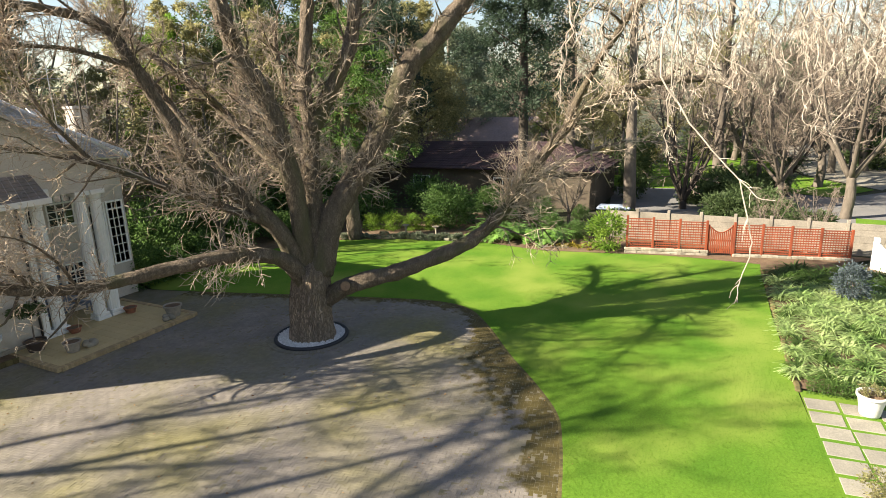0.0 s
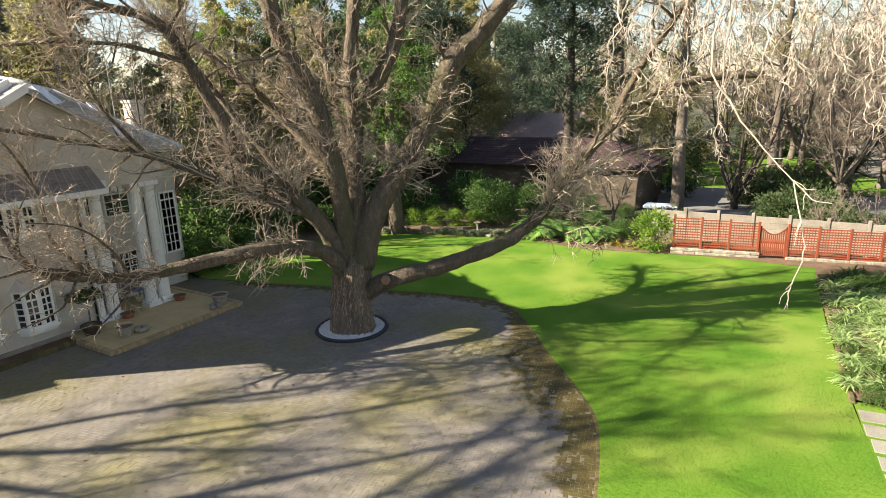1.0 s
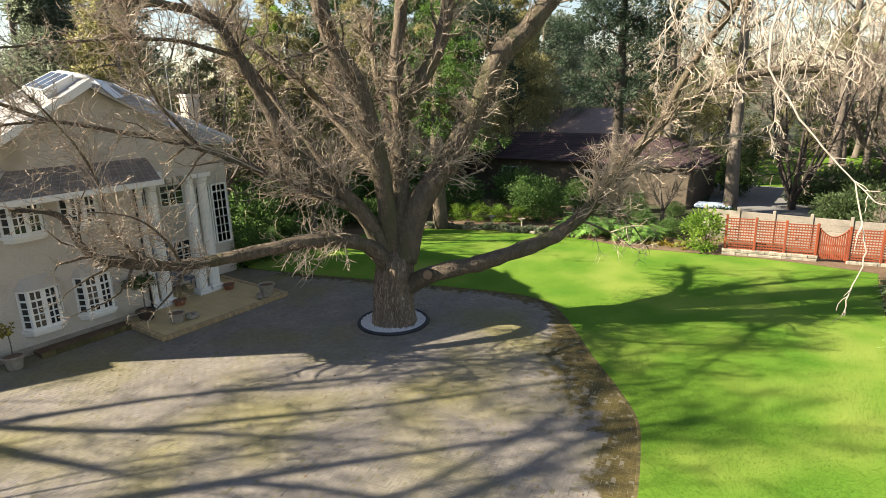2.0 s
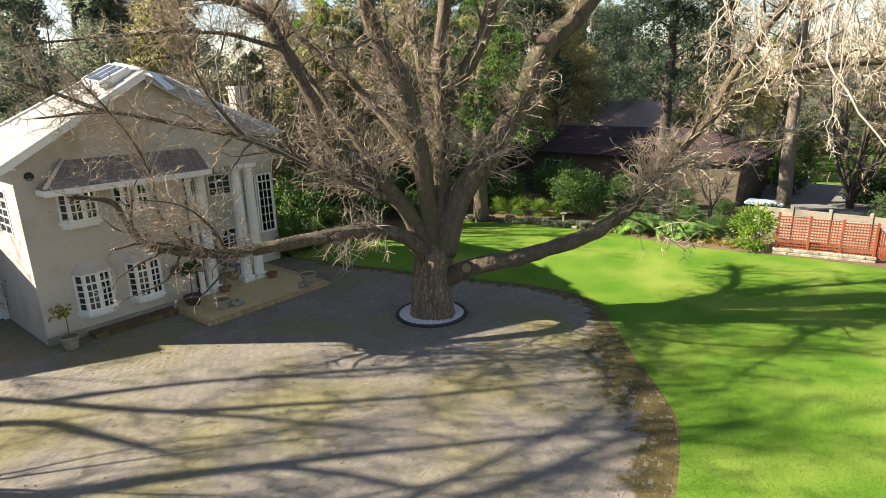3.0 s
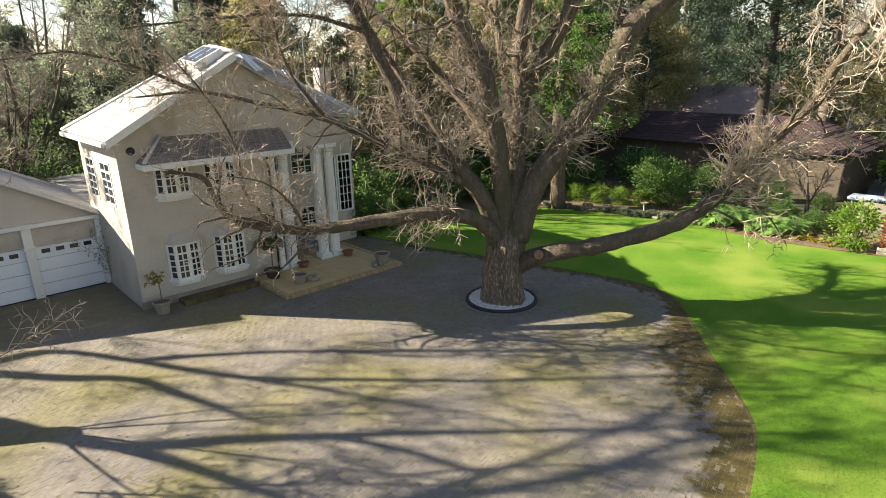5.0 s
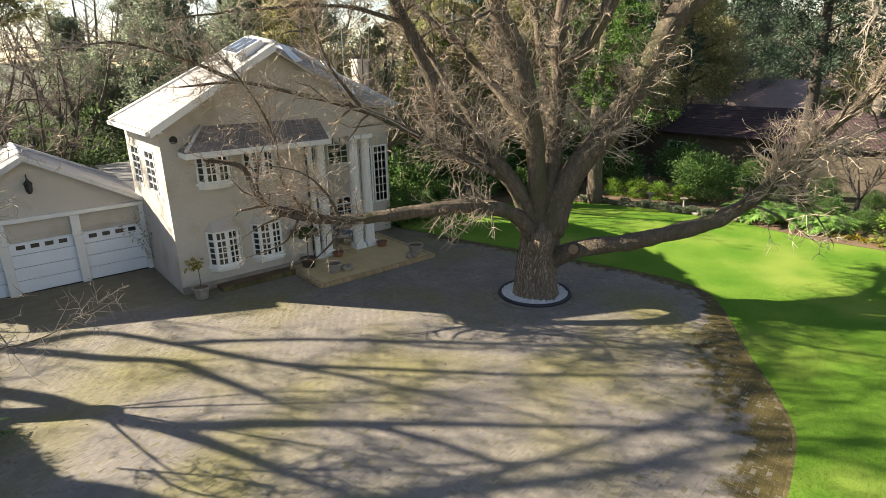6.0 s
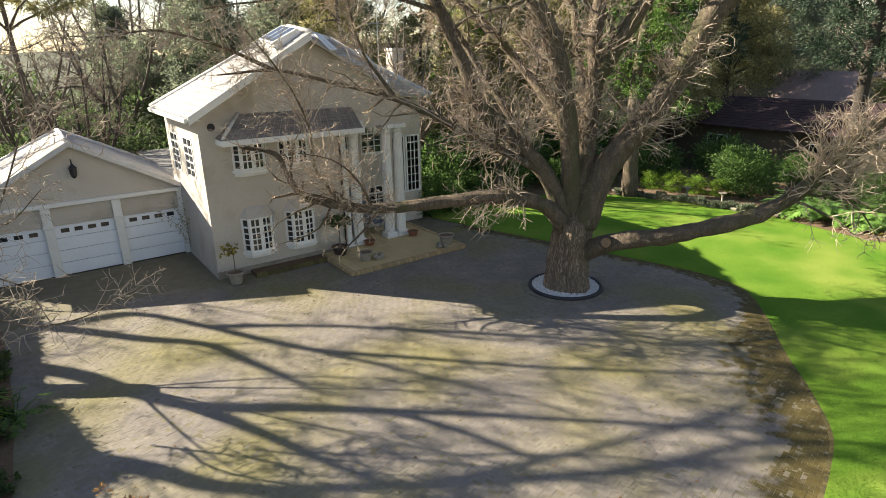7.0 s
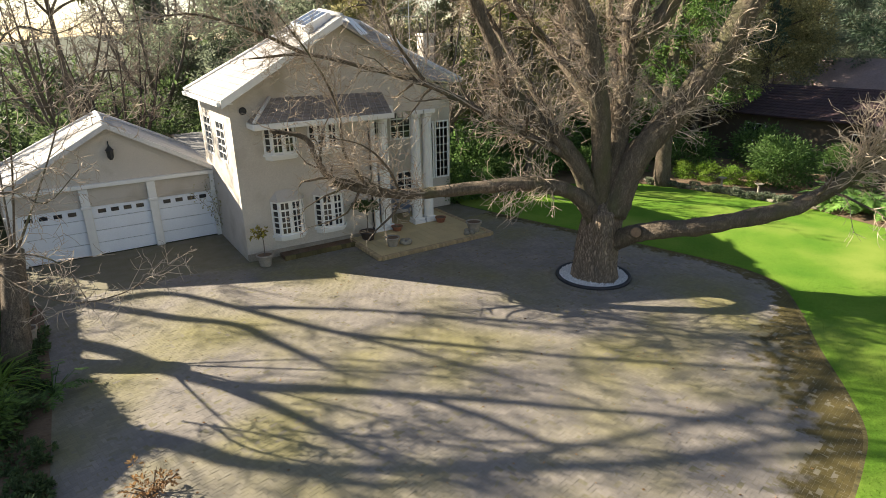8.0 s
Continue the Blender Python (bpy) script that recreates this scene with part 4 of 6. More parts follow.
stub = part("sawn_stub", g, M_LIMB, oak, "stub of a sawn-off limb", True)
g = Geo()
g.lathe([(0.175, 0.0), (0.16, 0.012), (0.06, 0.016)], 18)
part("cut_face", g, M_CUT, stub, "pale ringed saw cut").matrix_basis = Matrix.Translation(Vector((3.99, 1.49, 2.205)) - OFF) @ Vector((-0.25, -0.25, 0.1)).to_track_quat('Z', 'Y').to_matrix().to_4x4()

# the pebble ring about it
ring = thing("tree_ring", "round bed of white pebbles inside a black edging and brick collar", "tree ring", at=(3.93, 3.22, 0))
g = Geo()
rim = []
for k in range(65):
    a = 2 * math.pi * k / 64
    rim.append((1.33 * math.cos(a), 1.33 * math.sin(a), 0.05))
g.tube(rim, [0.075] * 65, 8)
part("edging", g, M_RUBBER, ring, "black rubber edging", True)
g = Geo()
rng = random.Random(3)
for _ in range(2600):
    a, r = rng.uniform(0, 6.283), 1.28 * math.sqrt(rng.uniform(0.3, 1))
    s = rng.uniform(0.025, 0.05)
    x, y, z = r * math.cos(a), r * math.sin(a), 0.05 + rng.uniform(0, 0.03)
    h = rng.uniform(0.6, 1)
    g.add([(x + s, y, z), (x, y + s * h, z), (x - s, y, z), (x, y - s * h, z), (x, y, z + s * 0.8), (x, y, z - s)], [(0, 1, 4), (1, 2, 4), (2, 3, 4), (3, 0, 4)])
tagged(part("pebbles", g, M_PEBBLE, ring, "white pebbles"), kind="stuff")
g = Geo()
g.lathe([(1.3, -0.02), (1.3, 0.035), (0.3, 0.04)], 40)
part("bed", g, M_PEBBLE, ring)
g = Geo()
g.box(-0.115, 0.115, -0.05, 0.05, 0, 0.03, 0.008)
collar = g.mesh("collar_brick", M_BRICK)
for k in range(76):
    a = 2 * math.pi * k / 76
    b = part("brick", collar, None, ring)
    b.matrix_basis = pose(1.53 * math.cos(a), 1.53 * math.sin(a), -0.004, 0, 0, math.degrees(a))


def bare_tree(name, label, height, spread, seed, forks=5, trunk_r=0.25, split=0.25, levels=3, group="", twig=M_FAR_TWIG, bark=M_GREY_BARK, lift=0.03, min_r=0.016, at=(0, 0, 0), lean=(0, 0), dense=14, fork=0.62):
    rng = random.Random(seed)
    tree = thing(name, label, "tree", group, at=at)
    g, gt = Geo(), Geo()
    top = Vector((lean[0], lean[1], height * split))
    trunk = smooth_line([(0, 0, -0.15), top * 0.5 + Vector((rng.uniform(-.1, .1), rng.uniform(-.1, .1), 0)), top], 4)
    n = len(trunk)
    g.tube(trunk, [trunk_r * (1.3 - 0.4 * i / n) if i else trunk_r * 1.6 for i in range(n)], 10, rough=0.15)
    for k in range(forks):
        a = 2 * math.pi * (k + rng.uniform(-0.3, 0.3)) / forks
        out = spread * rng.uniform(0.5, 1.0)
        tip = top + Vector((math.cos(a) * out, math.sin(a) * out, height * (1 - split) * rng.uniform(0.7, 1.0)))
        mid = top.lerp(tip, 0.45) + Vector((math.cos(a) * out * 0.18, math.sin(a) * out * 0.18, rng.uniform(-0.4, 0.4)))
        line = smooth_line([top - Vector((0, 0, 0.3)), mid, tip], 6)
        radii = [trunk_r * fork * (1 - 0.88 * i / (len(line) - 1)) for i in range(len(line))]
        g.tube(line, radii, 7, rough=0.15)
        shoots(g, gt, line, radii, rng, dense, height * 0.26, levels - 1, lift, 0.2, 0.55, min_r)
    part("trunk", g, bark, tree, "", True)
    tagged(part("twig_tangle", gt, twig, tree, "fine bare twigs"), kind="stuff")
    return tree


def leaf(g, p, d, size, rng, wide=0.5):
    d = Vector(d).normalized()
    s = d.cross(Vector((rng.gauss(0, 1), rng.gauss(0, 1), rng.gauss(0, 1))))
    s = s.normalized() if s.length > 1e-4 else d.orthogonal()
    u = d.cross(s)
    m = p + d * size * 0.5
    g.add([tuple(p), tuple(m + s * size * wide * 0.5 + u * size * 0.08), tuple(p + d * size), tuple(m - s * size * wide * 0.5 + u * size * 0.08)], [(0, 1, 2, 3)])


def clump_crown(g, rng, centre, radii, clumps, leaves, size, wide=0.5, hang=0.0, clump=0.22):
    """Leaves in uneven clumps over an ellipsoid, with gaps between."""
    cx, cy, cz = centre
    for _ in range(clumps):
        v = Vector((rng.gauss(0, 1), rng.gauss(0, 1), rng.gauss(0, 1))).normalized()
        q = rng.uniform(0.45, 1.0) ** 0.5 * (1 + 0.35 * noise.noise(v * 2.3 + Vector((cx, cy, cz)) * 0.37))
        c = Vector((cx + v.x * radii[0] * q, cy + v.y * radii[1] * q, cz + v.z * radii[2] * q))
        rad = clump * min(radii) * rng.uniform(0.6, 1.5)
        for _ in range(leaves):
            w = Vector((rng.gauss(0, 1), rng.gauss(0, 1), rng.gauss(0, 0.75)))
            leaf(g, c + w * rad * 0.6, w.normalized() + v * 0.5 + Vector((0, 0, rng.uniform(-0.3, 0.4) - hang)), size * rng.uniform(0.6, 1.3), rng, wide)


def leafy_tree(name, label, height, spread, seed, material, trunk_r=0.25, crown_from=0.3, clumps=130, leaves=60, size=0.3, group="", at=(0, 0, 0), wide=0.5, hang=0.0, tiers=5, bark=M_GREY_BARK):
    rng = random.Random(seed)
    tree = thing(name, label, "tree", group, at=at)
    g, gl = Geo(), Geo()
    trunk = smooth_line([(0, 0, -0.15), (rng.uniform(-.2, .2), rng.uniform(-.2, .2), height * 0.45), (rng.uniform(-.3, .3), rng.uniform(-.3, .3), height * 0.93)], 6)
    g.tube(trunk, [trunk_r * (1.25 - i / len(trunk)) + 0.02 for i in range(len(trunk))], 9, rough=0.15)
    for k in range(tiers):
        f = k / max(1, tiers - 1)
        z = height * (crown_from + (0.97 - crown_from) * (0.12 + 0.8 * f))
        reach = spread * (1 - 0.62 * f ** 1.5)
        for j in range(3):
            a = rng.uniform(0, 6.283)
            tip = Vector((math.cos(a) * reach * 0.6, math.sin(a) * reach * 0.6, z + rng.uniform(-0.5, 0.7)))
            g.tube(path_of((0, 0, z - reach * 0.35), tip - Vector((0, 0, z - reach * 0.35)), reach * 0.8, rng, 4, 0.12), [0.08, 0.07, 0.05, 0.035, 0.02], 5)
            clump_crown(gl, rng, tip, (reach * 0.55, reach * 0.55, height * (1 - crown_from) / tiers * 0.75), clumps // (tiers * 3), leaves, size, wide, hang)
    part("trunk", g, bark, tree, "", True)
    part("crown", gl, material, tree)
    return tree


def place(proto, spots):
    """Copies at x, y, turn, size; the first spot takes the tree itself."""
    for k, (x, y, turn, size) in enumerate(spots):
        ob = proto if k == 0 else copy_thing(proto, Matrix.Identity(4))
        ob.location = (x, y, -0.1)
        ob.rotation_euler = (0, 0, radians(turn))
        ob.scale = (size, size, size)


WOOD = "trees round the garden"
cedar = leafy_tree("cedar_tree", "tall dark blue-green cedar with a bare lower trunk", 21, 4.6, 29, M_LEAF_CEDAR, 0.34, 0.36, 400, 110, 0.24, WOOD, wide=0.34, tiers=6, bark=M_DARK_BARK)
place(cedar, [(28.5, 3.3, 0, 1.0), (32.5, 18.0, 90, 1.0)])
green = leafy_tree("green_tree", "bright green leafy tree among bare ones", 14.5, 3.6, 30, M_LEAF_BRIGHT, 0.24, 0.3, 220, 90, 0.2, WOOD)
place(green, [(19.2, 28.2, 0, 1.0), (52.0, 8.0, 60, 0.6)])
ever = leafy_tree("evergreen_tree", "tall dark evergreen tree with a dense crown", 17, 5.0, 21, M_LEAF_DARK, 0.32, 0.25, 330, 110, 0.21, WOOD)
place(ever, [(25.5, 21.5, 100, 0.8), (33.0, 23.5, 40, 1.1), (30.0, 31.0, 220, 1.2), (34.5, 33.0, 170, 1.3)])
ever2 = leafy_tree("grey_green_tree", "broad grey-green evergreen tree", 15, 6.0, 22, M_LEAF_GREY, 0.35, 0.15, 330, 110, 0.22, WOOD)
place(ever2, [(2.5, 36.0, 0, 1.0), (9.0, 41.0, 90, 1.15), (0.5, 44.0, 200, 1.0), (6.0, 39.0, 130, 1.1), (12.6, 36.0, 10, 1.1), (-3.5, 47.0, 250, 0.85), (60.0, 6.0, 20, 0.7), (70.0, -14.0, 50, 0.9), (66.0, 34.0, 100, 1.1), (74.0, 26.0, 200, 1.2), (82.0, 36.0, 300, 1.3), (64.0, 24.0, 40, 0.9), (55.0, 22.0, 80, 1.1)])
olive = leafy_tree("olive_leaved_tree", "slender tree with thin olive foliage", 13, 3.6, 23, M_LEAF_OLIVE, 0.2, 0.2, 170, 70, 0.19, WOOD, hang=0.3)
place(olive, [(16.0, 31.0, 0, 1.0), (10.5, 26.0, 170, 0.8), (14.0, 23.2, 80, 0.85), (16.2, 21.0, 200, 0.8), (48.0, 5.0, 200, 0.7), (43.0, 1.5, 140, 0.75), (57.0, -6.0, 20, 0.8), (45.0, -1.0, 30, 0.9), (52.0, 1.0, 100, 1.0), (8.0, 29.0, 250, 1.2), (40.0, 5.0, 10, 0.8)])
full = leafy_tree("full_olive_tree", "full-crowned olive-green tree behind the house", 15.5, 4.4, 27, M_LEAF_OLIVE, 0.26, 0.2, 300, 90, 0.2, WOOD, hang=0.2)
place(full, [(9.0, 33.0, 0, 1.0), (22.0, 36.0, 120, 1.1), (18.0, 24.5, 60, 0.9), (26.0, 19.0, 200, 0.85), (22.0, 21.5, 300, 0.95), (37.5, 27.0, 20, 1.1), (44.0, 30.0, 120, 1.1), (27.0, 35.5, 210, 1.1), (42.0, 19.0, 75, 1.1), (50.0, 24.0, 10, 1.2), (31.5, 18.5, 250, 1.0)])
pine = leafy_tree("pine_tree", "tall pine with a straight bare trunk and high needle crown", 22, 5.2, 24, M_LEAF_OLIVE, 0.36, 0.48, 150, 90, 0.22, WOOD, wide=0.16, tiers=6)
place(pine, [(31.0, -3.9, 0, 1.0), (39.5, 2.6, 60, 1.05), (46.0, -9.0, 120, 1.0)])
garden_trunk = leafy_tree("ivy_clad_tree", "evergreen tree with a buttressed trunk in the border", 14, 4.2, 25, M_LEAF_MID, 0.40, 0.36, 150, 80, 0.19, WOOD, bark=M_LIMB)
place(garden_trunk, [(17.9, 10.9, 0, 1.0)])
bareA = bare_tree("bare_tree", "bare winter tree with fine brown twigs", 12, 5.0, 31, 6, 0.26, 0.22, 3, WOOD)
place(bareA, [(33.9, -17.4, 0, 1.1), (48.0, -17.0, 70, 1.2), (23.0, 25.0, 130, 0.95), (25.0, 22.0, 250, 1.0), (6.8, 19.6, 300, 0.95), (22.5, 19.5, 80, 1.0), (25.5, -1.0, 220, 0.42), (36.0, -13.5, 75, 0.8), (50.0, -11.0, 10, 1.1), (24.8, -12.6, 40, 0.28), (25.2, -15.0, 140, 0.3), (56.0, -9.0, 30, 1.2), (60.0, -22.0, 200, 1.3), (-12.0, 34.0, 20, 1.1), (40.0, -24.0, 10, 1.2), (66.0, -3.0, 90, 1.2), (-19.0, 30.0, 60, 1.2), (52.0, -28.0, 150, 1.3), (11.5, 15.8, 10, 0.75), (74.0, -22.0, 20, 1.4)] + [(0.0, 66.0, 190, 1.7), (10.0, 60.0, 240, 1.6), (22.0, 58.0, 20, 1.7), (95.0, 0.0, 40, 1.8), (90.0, 24.0, 80, 1.8), (100.0, -24.0, 10, 1.9), (-5.0, 41.0, 77, 1.2), (84.0, -36.0, 90, 1.6), (70.0, -30.0, 15, 1.4), (78.0, -12.0, 200, 1.5), (58.0, -19.0, 310, 1.2), (88.0, -18.0, 120, 1.7), (74.0, -44.0, 250, 1.6), (68.0, -10.0, 70, 1.2), (82.0, 6.0, 140, 1.6), (62.0, -34.0, 35, 1.3), (100.0, -44.0, 100, 2.0), (72.0, 18.0, 140, 1.3), (62.0, 40.0, 240, 1.4), (80.0, 14.0, 30, 1.5)] + [(110.0, -10.0, 10, 2.2), (108.0, 20.0, 300, 2.2)])
bareB = bare_tree("multi_stemmed_tree", "bare tree with several dark stems from the ground", 9.5, 4.2, 32, 8, 0.24, 0.08, 3, WOOD, bark=M_DARK_BARK)
place(bareB, [(34.5, -7.2, 0, 1.0), (-9.0, 29.0, 90, 1.0), (44.0, -14.0, 40, 1.0), (-24.0, 36.0, 10, 1.2), (64.0, 12.0, 60, 1.2), (62.0, -14.0, 0, 1.1), (30.0, -24.0, 70, 1.0)])
lefty = bare_tree("russet_bare_tree", "bare russet-barked tree in the border beside the drive", 10, 4.4, 33, 5, 0.30, 0.30, 3, WOOD, twig=M_TWIG, bark=M_LIMB, lift=-0.03, at=(-14.4, 7.85, 0), lean=(0.5, 1.55), dense=6, fork=0.13)
for label, x, y, s, turn in (("", -22.0, 29.0, 1.1, 70), ("", -27.0, 26.0, 1.3, 150)):
    c = copy_thing(lefty, Matrix.Identity(4))
    c.location, c.scale, c.rotation_euler = (x, y, -0.1), (s, s, s), (0, 0, radians(turn))

SPRAYS = [[(-14.73, 7.45, 3.93), (-13.75, 5.52, 3.27), (-12.68, 3.98, 3.05), (-11.62, 2.93, 3.38), (-10.61, 2.32, 4.05)], [(-14.72, 7.21, 3.39), (-13.53, 5.99, 3.81), (-12.64, 4.74, 3.71), (-12.26, 3.68, 2.98)], [(-14.48, 8.05, 5.69), (-13.14, 7.26, 7.34), (-12.12, 5.93, 7.25), (-11.05, 5.37, 8.12)], [(-14.49, 8.28, 6.23), (-12.72, 8.3, 8.92), (-11.65, 6.97, 8.89), (-10.66, 5.9, 9.37)], [(-14.53, 7.73, 4.88), (-13.35, 6.49, 5.25), (-12.68, 5.37, 5.1), (-11.85, 5.15, 5.85)]]
g, gt = Geo(), Geo()
rng = random.Random(34)
for pts in SPRAYS:
    line = smooth_line([Vector(p) - Vector((-14.4, 7.85, 0)) for p in pts], 4)
    radii = [0.035 - 0.026 * k / (len(line) - 1) for k in range(len(line))]
    g.tube(line, radii, 5, rough=0.2)
    shoots(g, gt, line, radii, rng, 30, 1.3, 1, 0.0, 0.02, 0.6, 0.009)
part("low_bough", g, M_LIMB, lefty, "thin bough reaching out over the drive", True)
tagged(part("twig_tangle", gt, M_TWIG, lefty, "curling bare twigs"), kind="stuff")


def limbed_tree(name, label, at, limbs, seed):
    """A tall bare tree with given main limbs."""
    rng = random.Random(seed)
    tree = thing(name, label, "tree", WOOD, at=at)
    off = Vector(at)
    gw, gt = Geo(), Geo()
    for pts, r0, r1 in limbs:
        line = smooth_line([Vector(p) - off for p in pts], 6)
        n = len(line)
        radii = [r0 + (r1 - r0) * i / (n - 1) for i in range(n)]
        g = Geo()
        g.tube(line, radii, 10, rough=0.2)
        part("limb", g, M_LIMB, tree, "", True)
        shoots(gw, gt, line, [min(q, 0.07) for q in radii], rng, 15, 4.2, 2, 0.02, 0.3, 0.55, 0.014)
    tagged(part("twig_tangle", gt, M_FAR_TWIG, tree, "fine bare twigs"), kind="stuff")
    tagged(part("branchwork", gw, M_LIMB, tree, "", True), kind="stuff")


# trees out of view, limbs worked back from the shadows across the drive
limbed_tree("tall_bare_tree", "unseen tall bare tree leaning towards the garage, set from its limb shadows", (-22.5, 19.0, -0.1), [
    ([(-22.5, 19.0, -0.1), (-22.1, 19.2, 4.0), (-21.66, 19.52, 8), (-20.98, 18.04, 9), (-20.9, 17.65, 10), (-20.02, 17.46, 11), (-19.34, 17.28, 12), (-19.36, 16.79, 13), (-19.78, 16.31, 14)], 0.36, 0.08),
    ([(-20.9, 17.65, 10), (-20.92, 16.67, 11), (-21.34, 16.38, 12), (-21.54, 16.11, 12.8), (-21.42, 15.6, 13.5)], 0.2, 0.06),
    ([(-20.02, 17.46, 11), (-18.24, 16.38, 12), (-16.76, 15.39, 13), (-15.38, 14.51, 14), (-14.6, 14.23, 15)], 0.15, 0.06)], 61)
limbed_tree("tall_bare_tree", "unseen tall bare tree behind the drive border, set from its limb shadows", (-21.5, 12.9, -0.1), [
    ([(-21.5, 12.9, -0.1), (-21.1, 13.2, 4.0), (-20.66, 13.52, 8), (-21.04, 13.84, 9.5), (-21.06, 14.16, 10.5), (-21.18, 14.37, 11.5), (-21.3, 15.09, 12.5)], 0.36, 0.09),
    # further limbs added to shade the lower drive and lawn
    ([(-21.06, 14.16, 10.5), (-19.5, 14.8, 13), (-17.5, 15.5, 15.5), (-15.5, 16.0, 18)], 0.16, 0.05),
    ([(-20.0, 14.6, 12.2), (-19.0, 16.6, 14.5), (-17.0, 18.2, 16.5), (-14.5, 19.0, 18)], 0.13, 0.04),
    ([(-20.0, 14.6, 12.2), (-19.2, 16.0, 14.8), (-18.2, 17.6, 16.8), (-17.0, 17.0, 18)], 0.19, 0.08),
    ([(-18.2, 17.6, 16.8), (-16.5, 19.0, 17.2), (-14.2, 19.6, 17.4), (-12.6, 20.4, 17.6)], 0.15, 0.06)], 62)
limbed_tree("tall_bare_tree", "unseen tall bare tree beyond the garage, set from its limb shadows", (-23.4, 24.6, -0.1), [
    ([(-23.4, 24.6, -0.1), (-23.0, 24.4, 4.0), (-22.38, 24.13, 9), (-21.5, 23.05, 10), (-20.82, 22.47, 11), (-21.14, 21.78, 12), (-21.76, 21.7, 13), (-21.92, 21.1, 13.5)], 0.32, 0.07),
    ([(-22.38, 24.13, 9), (-21.2, 25.15, 10), (-20.42, 23.77, 11), (-19.84, 22.18, 12), (-19.46, 21.09, 13), (-19.38, 20.31, 14), (-18.98, 19.14, 14.8)], 0.2, 0.05),
    ([(-20.42, 23.77, 11), (-19.34, 23.58, 12), (-18.06, 22.89, 13), (-17.28, 21.91, 14), (-16.6, 21.62, 15)], 0.15, 0.045),
    ([(-20.42, 23.77, 11), (-19.44, 21.58, 12), (-18.06, 20.29, 13), (-16.26, 18.63, 13.8), (-14.55, 17.46, 14.6), (-13.25, 16.59, 15.4)], 0.15, 0.06),
    ([(-18.06, 22.89, 13), (-15.88, 21.01, 14), (-14.4, 19.83, 15), (-13.1, 18.96, 15.8), (-11.98, 18.35, 16.5)], 0.13, 0.05)], 63)
# added tree, there only for the shade of its unseen high crown
high = leafy_tree("high_crowned_pine", "added slender pine behind the garage, its crown above view to cast shade", 16.5, 4.6, 26, M_LEAF_OLIVE, 0.16, 0.68, 320, 80, 0.28, WOOD, at=(-11.2, 29.6, -0.1), wide=0.2, tiers=4)

# added block out of view; its outline gives the straight-edged shade on the drive
tall_hedge = thing("tall_hedge", "added tall hedge block, out of view, that shades the drive border", "hedge")
rng = random.Random(28)
HEDGE = [(-17.27, 19.5), (-17.34, 12.6), (-16.85, 10.4), (-16.2, 7.4), (-17.1, 6.55), (-19.5, 5.0), (-21.5, 8.0), (-21.0, 19.5)]
HEDGE_MID = (sum(p[0] for p in HEDGE) / 8, sum(p[1] for p in HEDGE) / 8)
# opaque core, so that no sunlight passes between the leaves
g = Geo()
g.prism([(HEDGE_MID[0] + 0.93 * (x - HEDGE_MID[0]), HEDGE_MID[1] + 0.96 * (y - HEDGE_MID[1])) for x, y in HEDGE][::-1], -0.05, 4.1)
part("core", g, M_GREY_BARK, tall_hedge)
g = Geo()
for k in range(8):
    a, b = Vector((*HEDGE[k], 0)), Vector((*HEDGE[(k + 1) % 8], 0))
    out = Vector(((b - a).y, -(b - a).x, 0)).normalized()
    if out.dot((a + b) / 2 - Vector((*HEDGE_MID, 0))) < 0:
        out = -out
    for _ in range(int((b - a).length * 560)):
        p = a.lerp(b, rng.random()) + out * rng.gauss(-0.08, 0.05) + Vector((0, 0, rng.uniform(0, 4.2)))
        leaf(g, p, out + Vector((rng.gauss(0, 0.5), rng.gauss(0, 0.5), rng.uniform(-0.2, 0.9))), rng.uniform(0.07, 0.14), rng, 0.6)
made = 0
while made < 9000:
    x, y = rng.uniform(-21.5, -16.2), rng.uniform(5.0, 19.5)
    if inside(x, y, HEDGE):
        made += 1
        leaf(g, Vector((x, y, 4.08 + rng.gauss(0, 0.03))), (rng.gauss(0, 1), rng.gauss(0, 1), 0.3), rng.uniform(0.10, 0.16), rng, 0.5)
part("foliage", g, M_LEAF_DARK, tall_hedge)

# ---- plants ----
def shrub(name, label, material, radii, seed, clumps=40, leaves=40, size=0.14, at=(0, 0, 0), wide=0.5, group="", stems=True):
    rng = random.Random(seed)
    s = thing(name, label, "shrub", group, at=at)
    g = Geo()
    clump_crown(g, rng, (0, 0, radii[2] * 0.95), radii, clumps, leaves, size, wide, 0, 0.3)
    part("foliage", g, material, s)
    if stems:
        g = Geo()
        for _ in range(7):
            d = Vector((rng.gauss(0, 0.5) * radii[0], rng.gauss(0, 0.5) * radii[1], radii[2] * 1.3))
            g.tube(path_of((0, 0, -0.05), d, d.length, rng, 4, 0.1), [0.025, 0.02, 0.016, 0.012, 0.006], 5)
        part("stems", g, M_GREY_BARK, s)
    return s


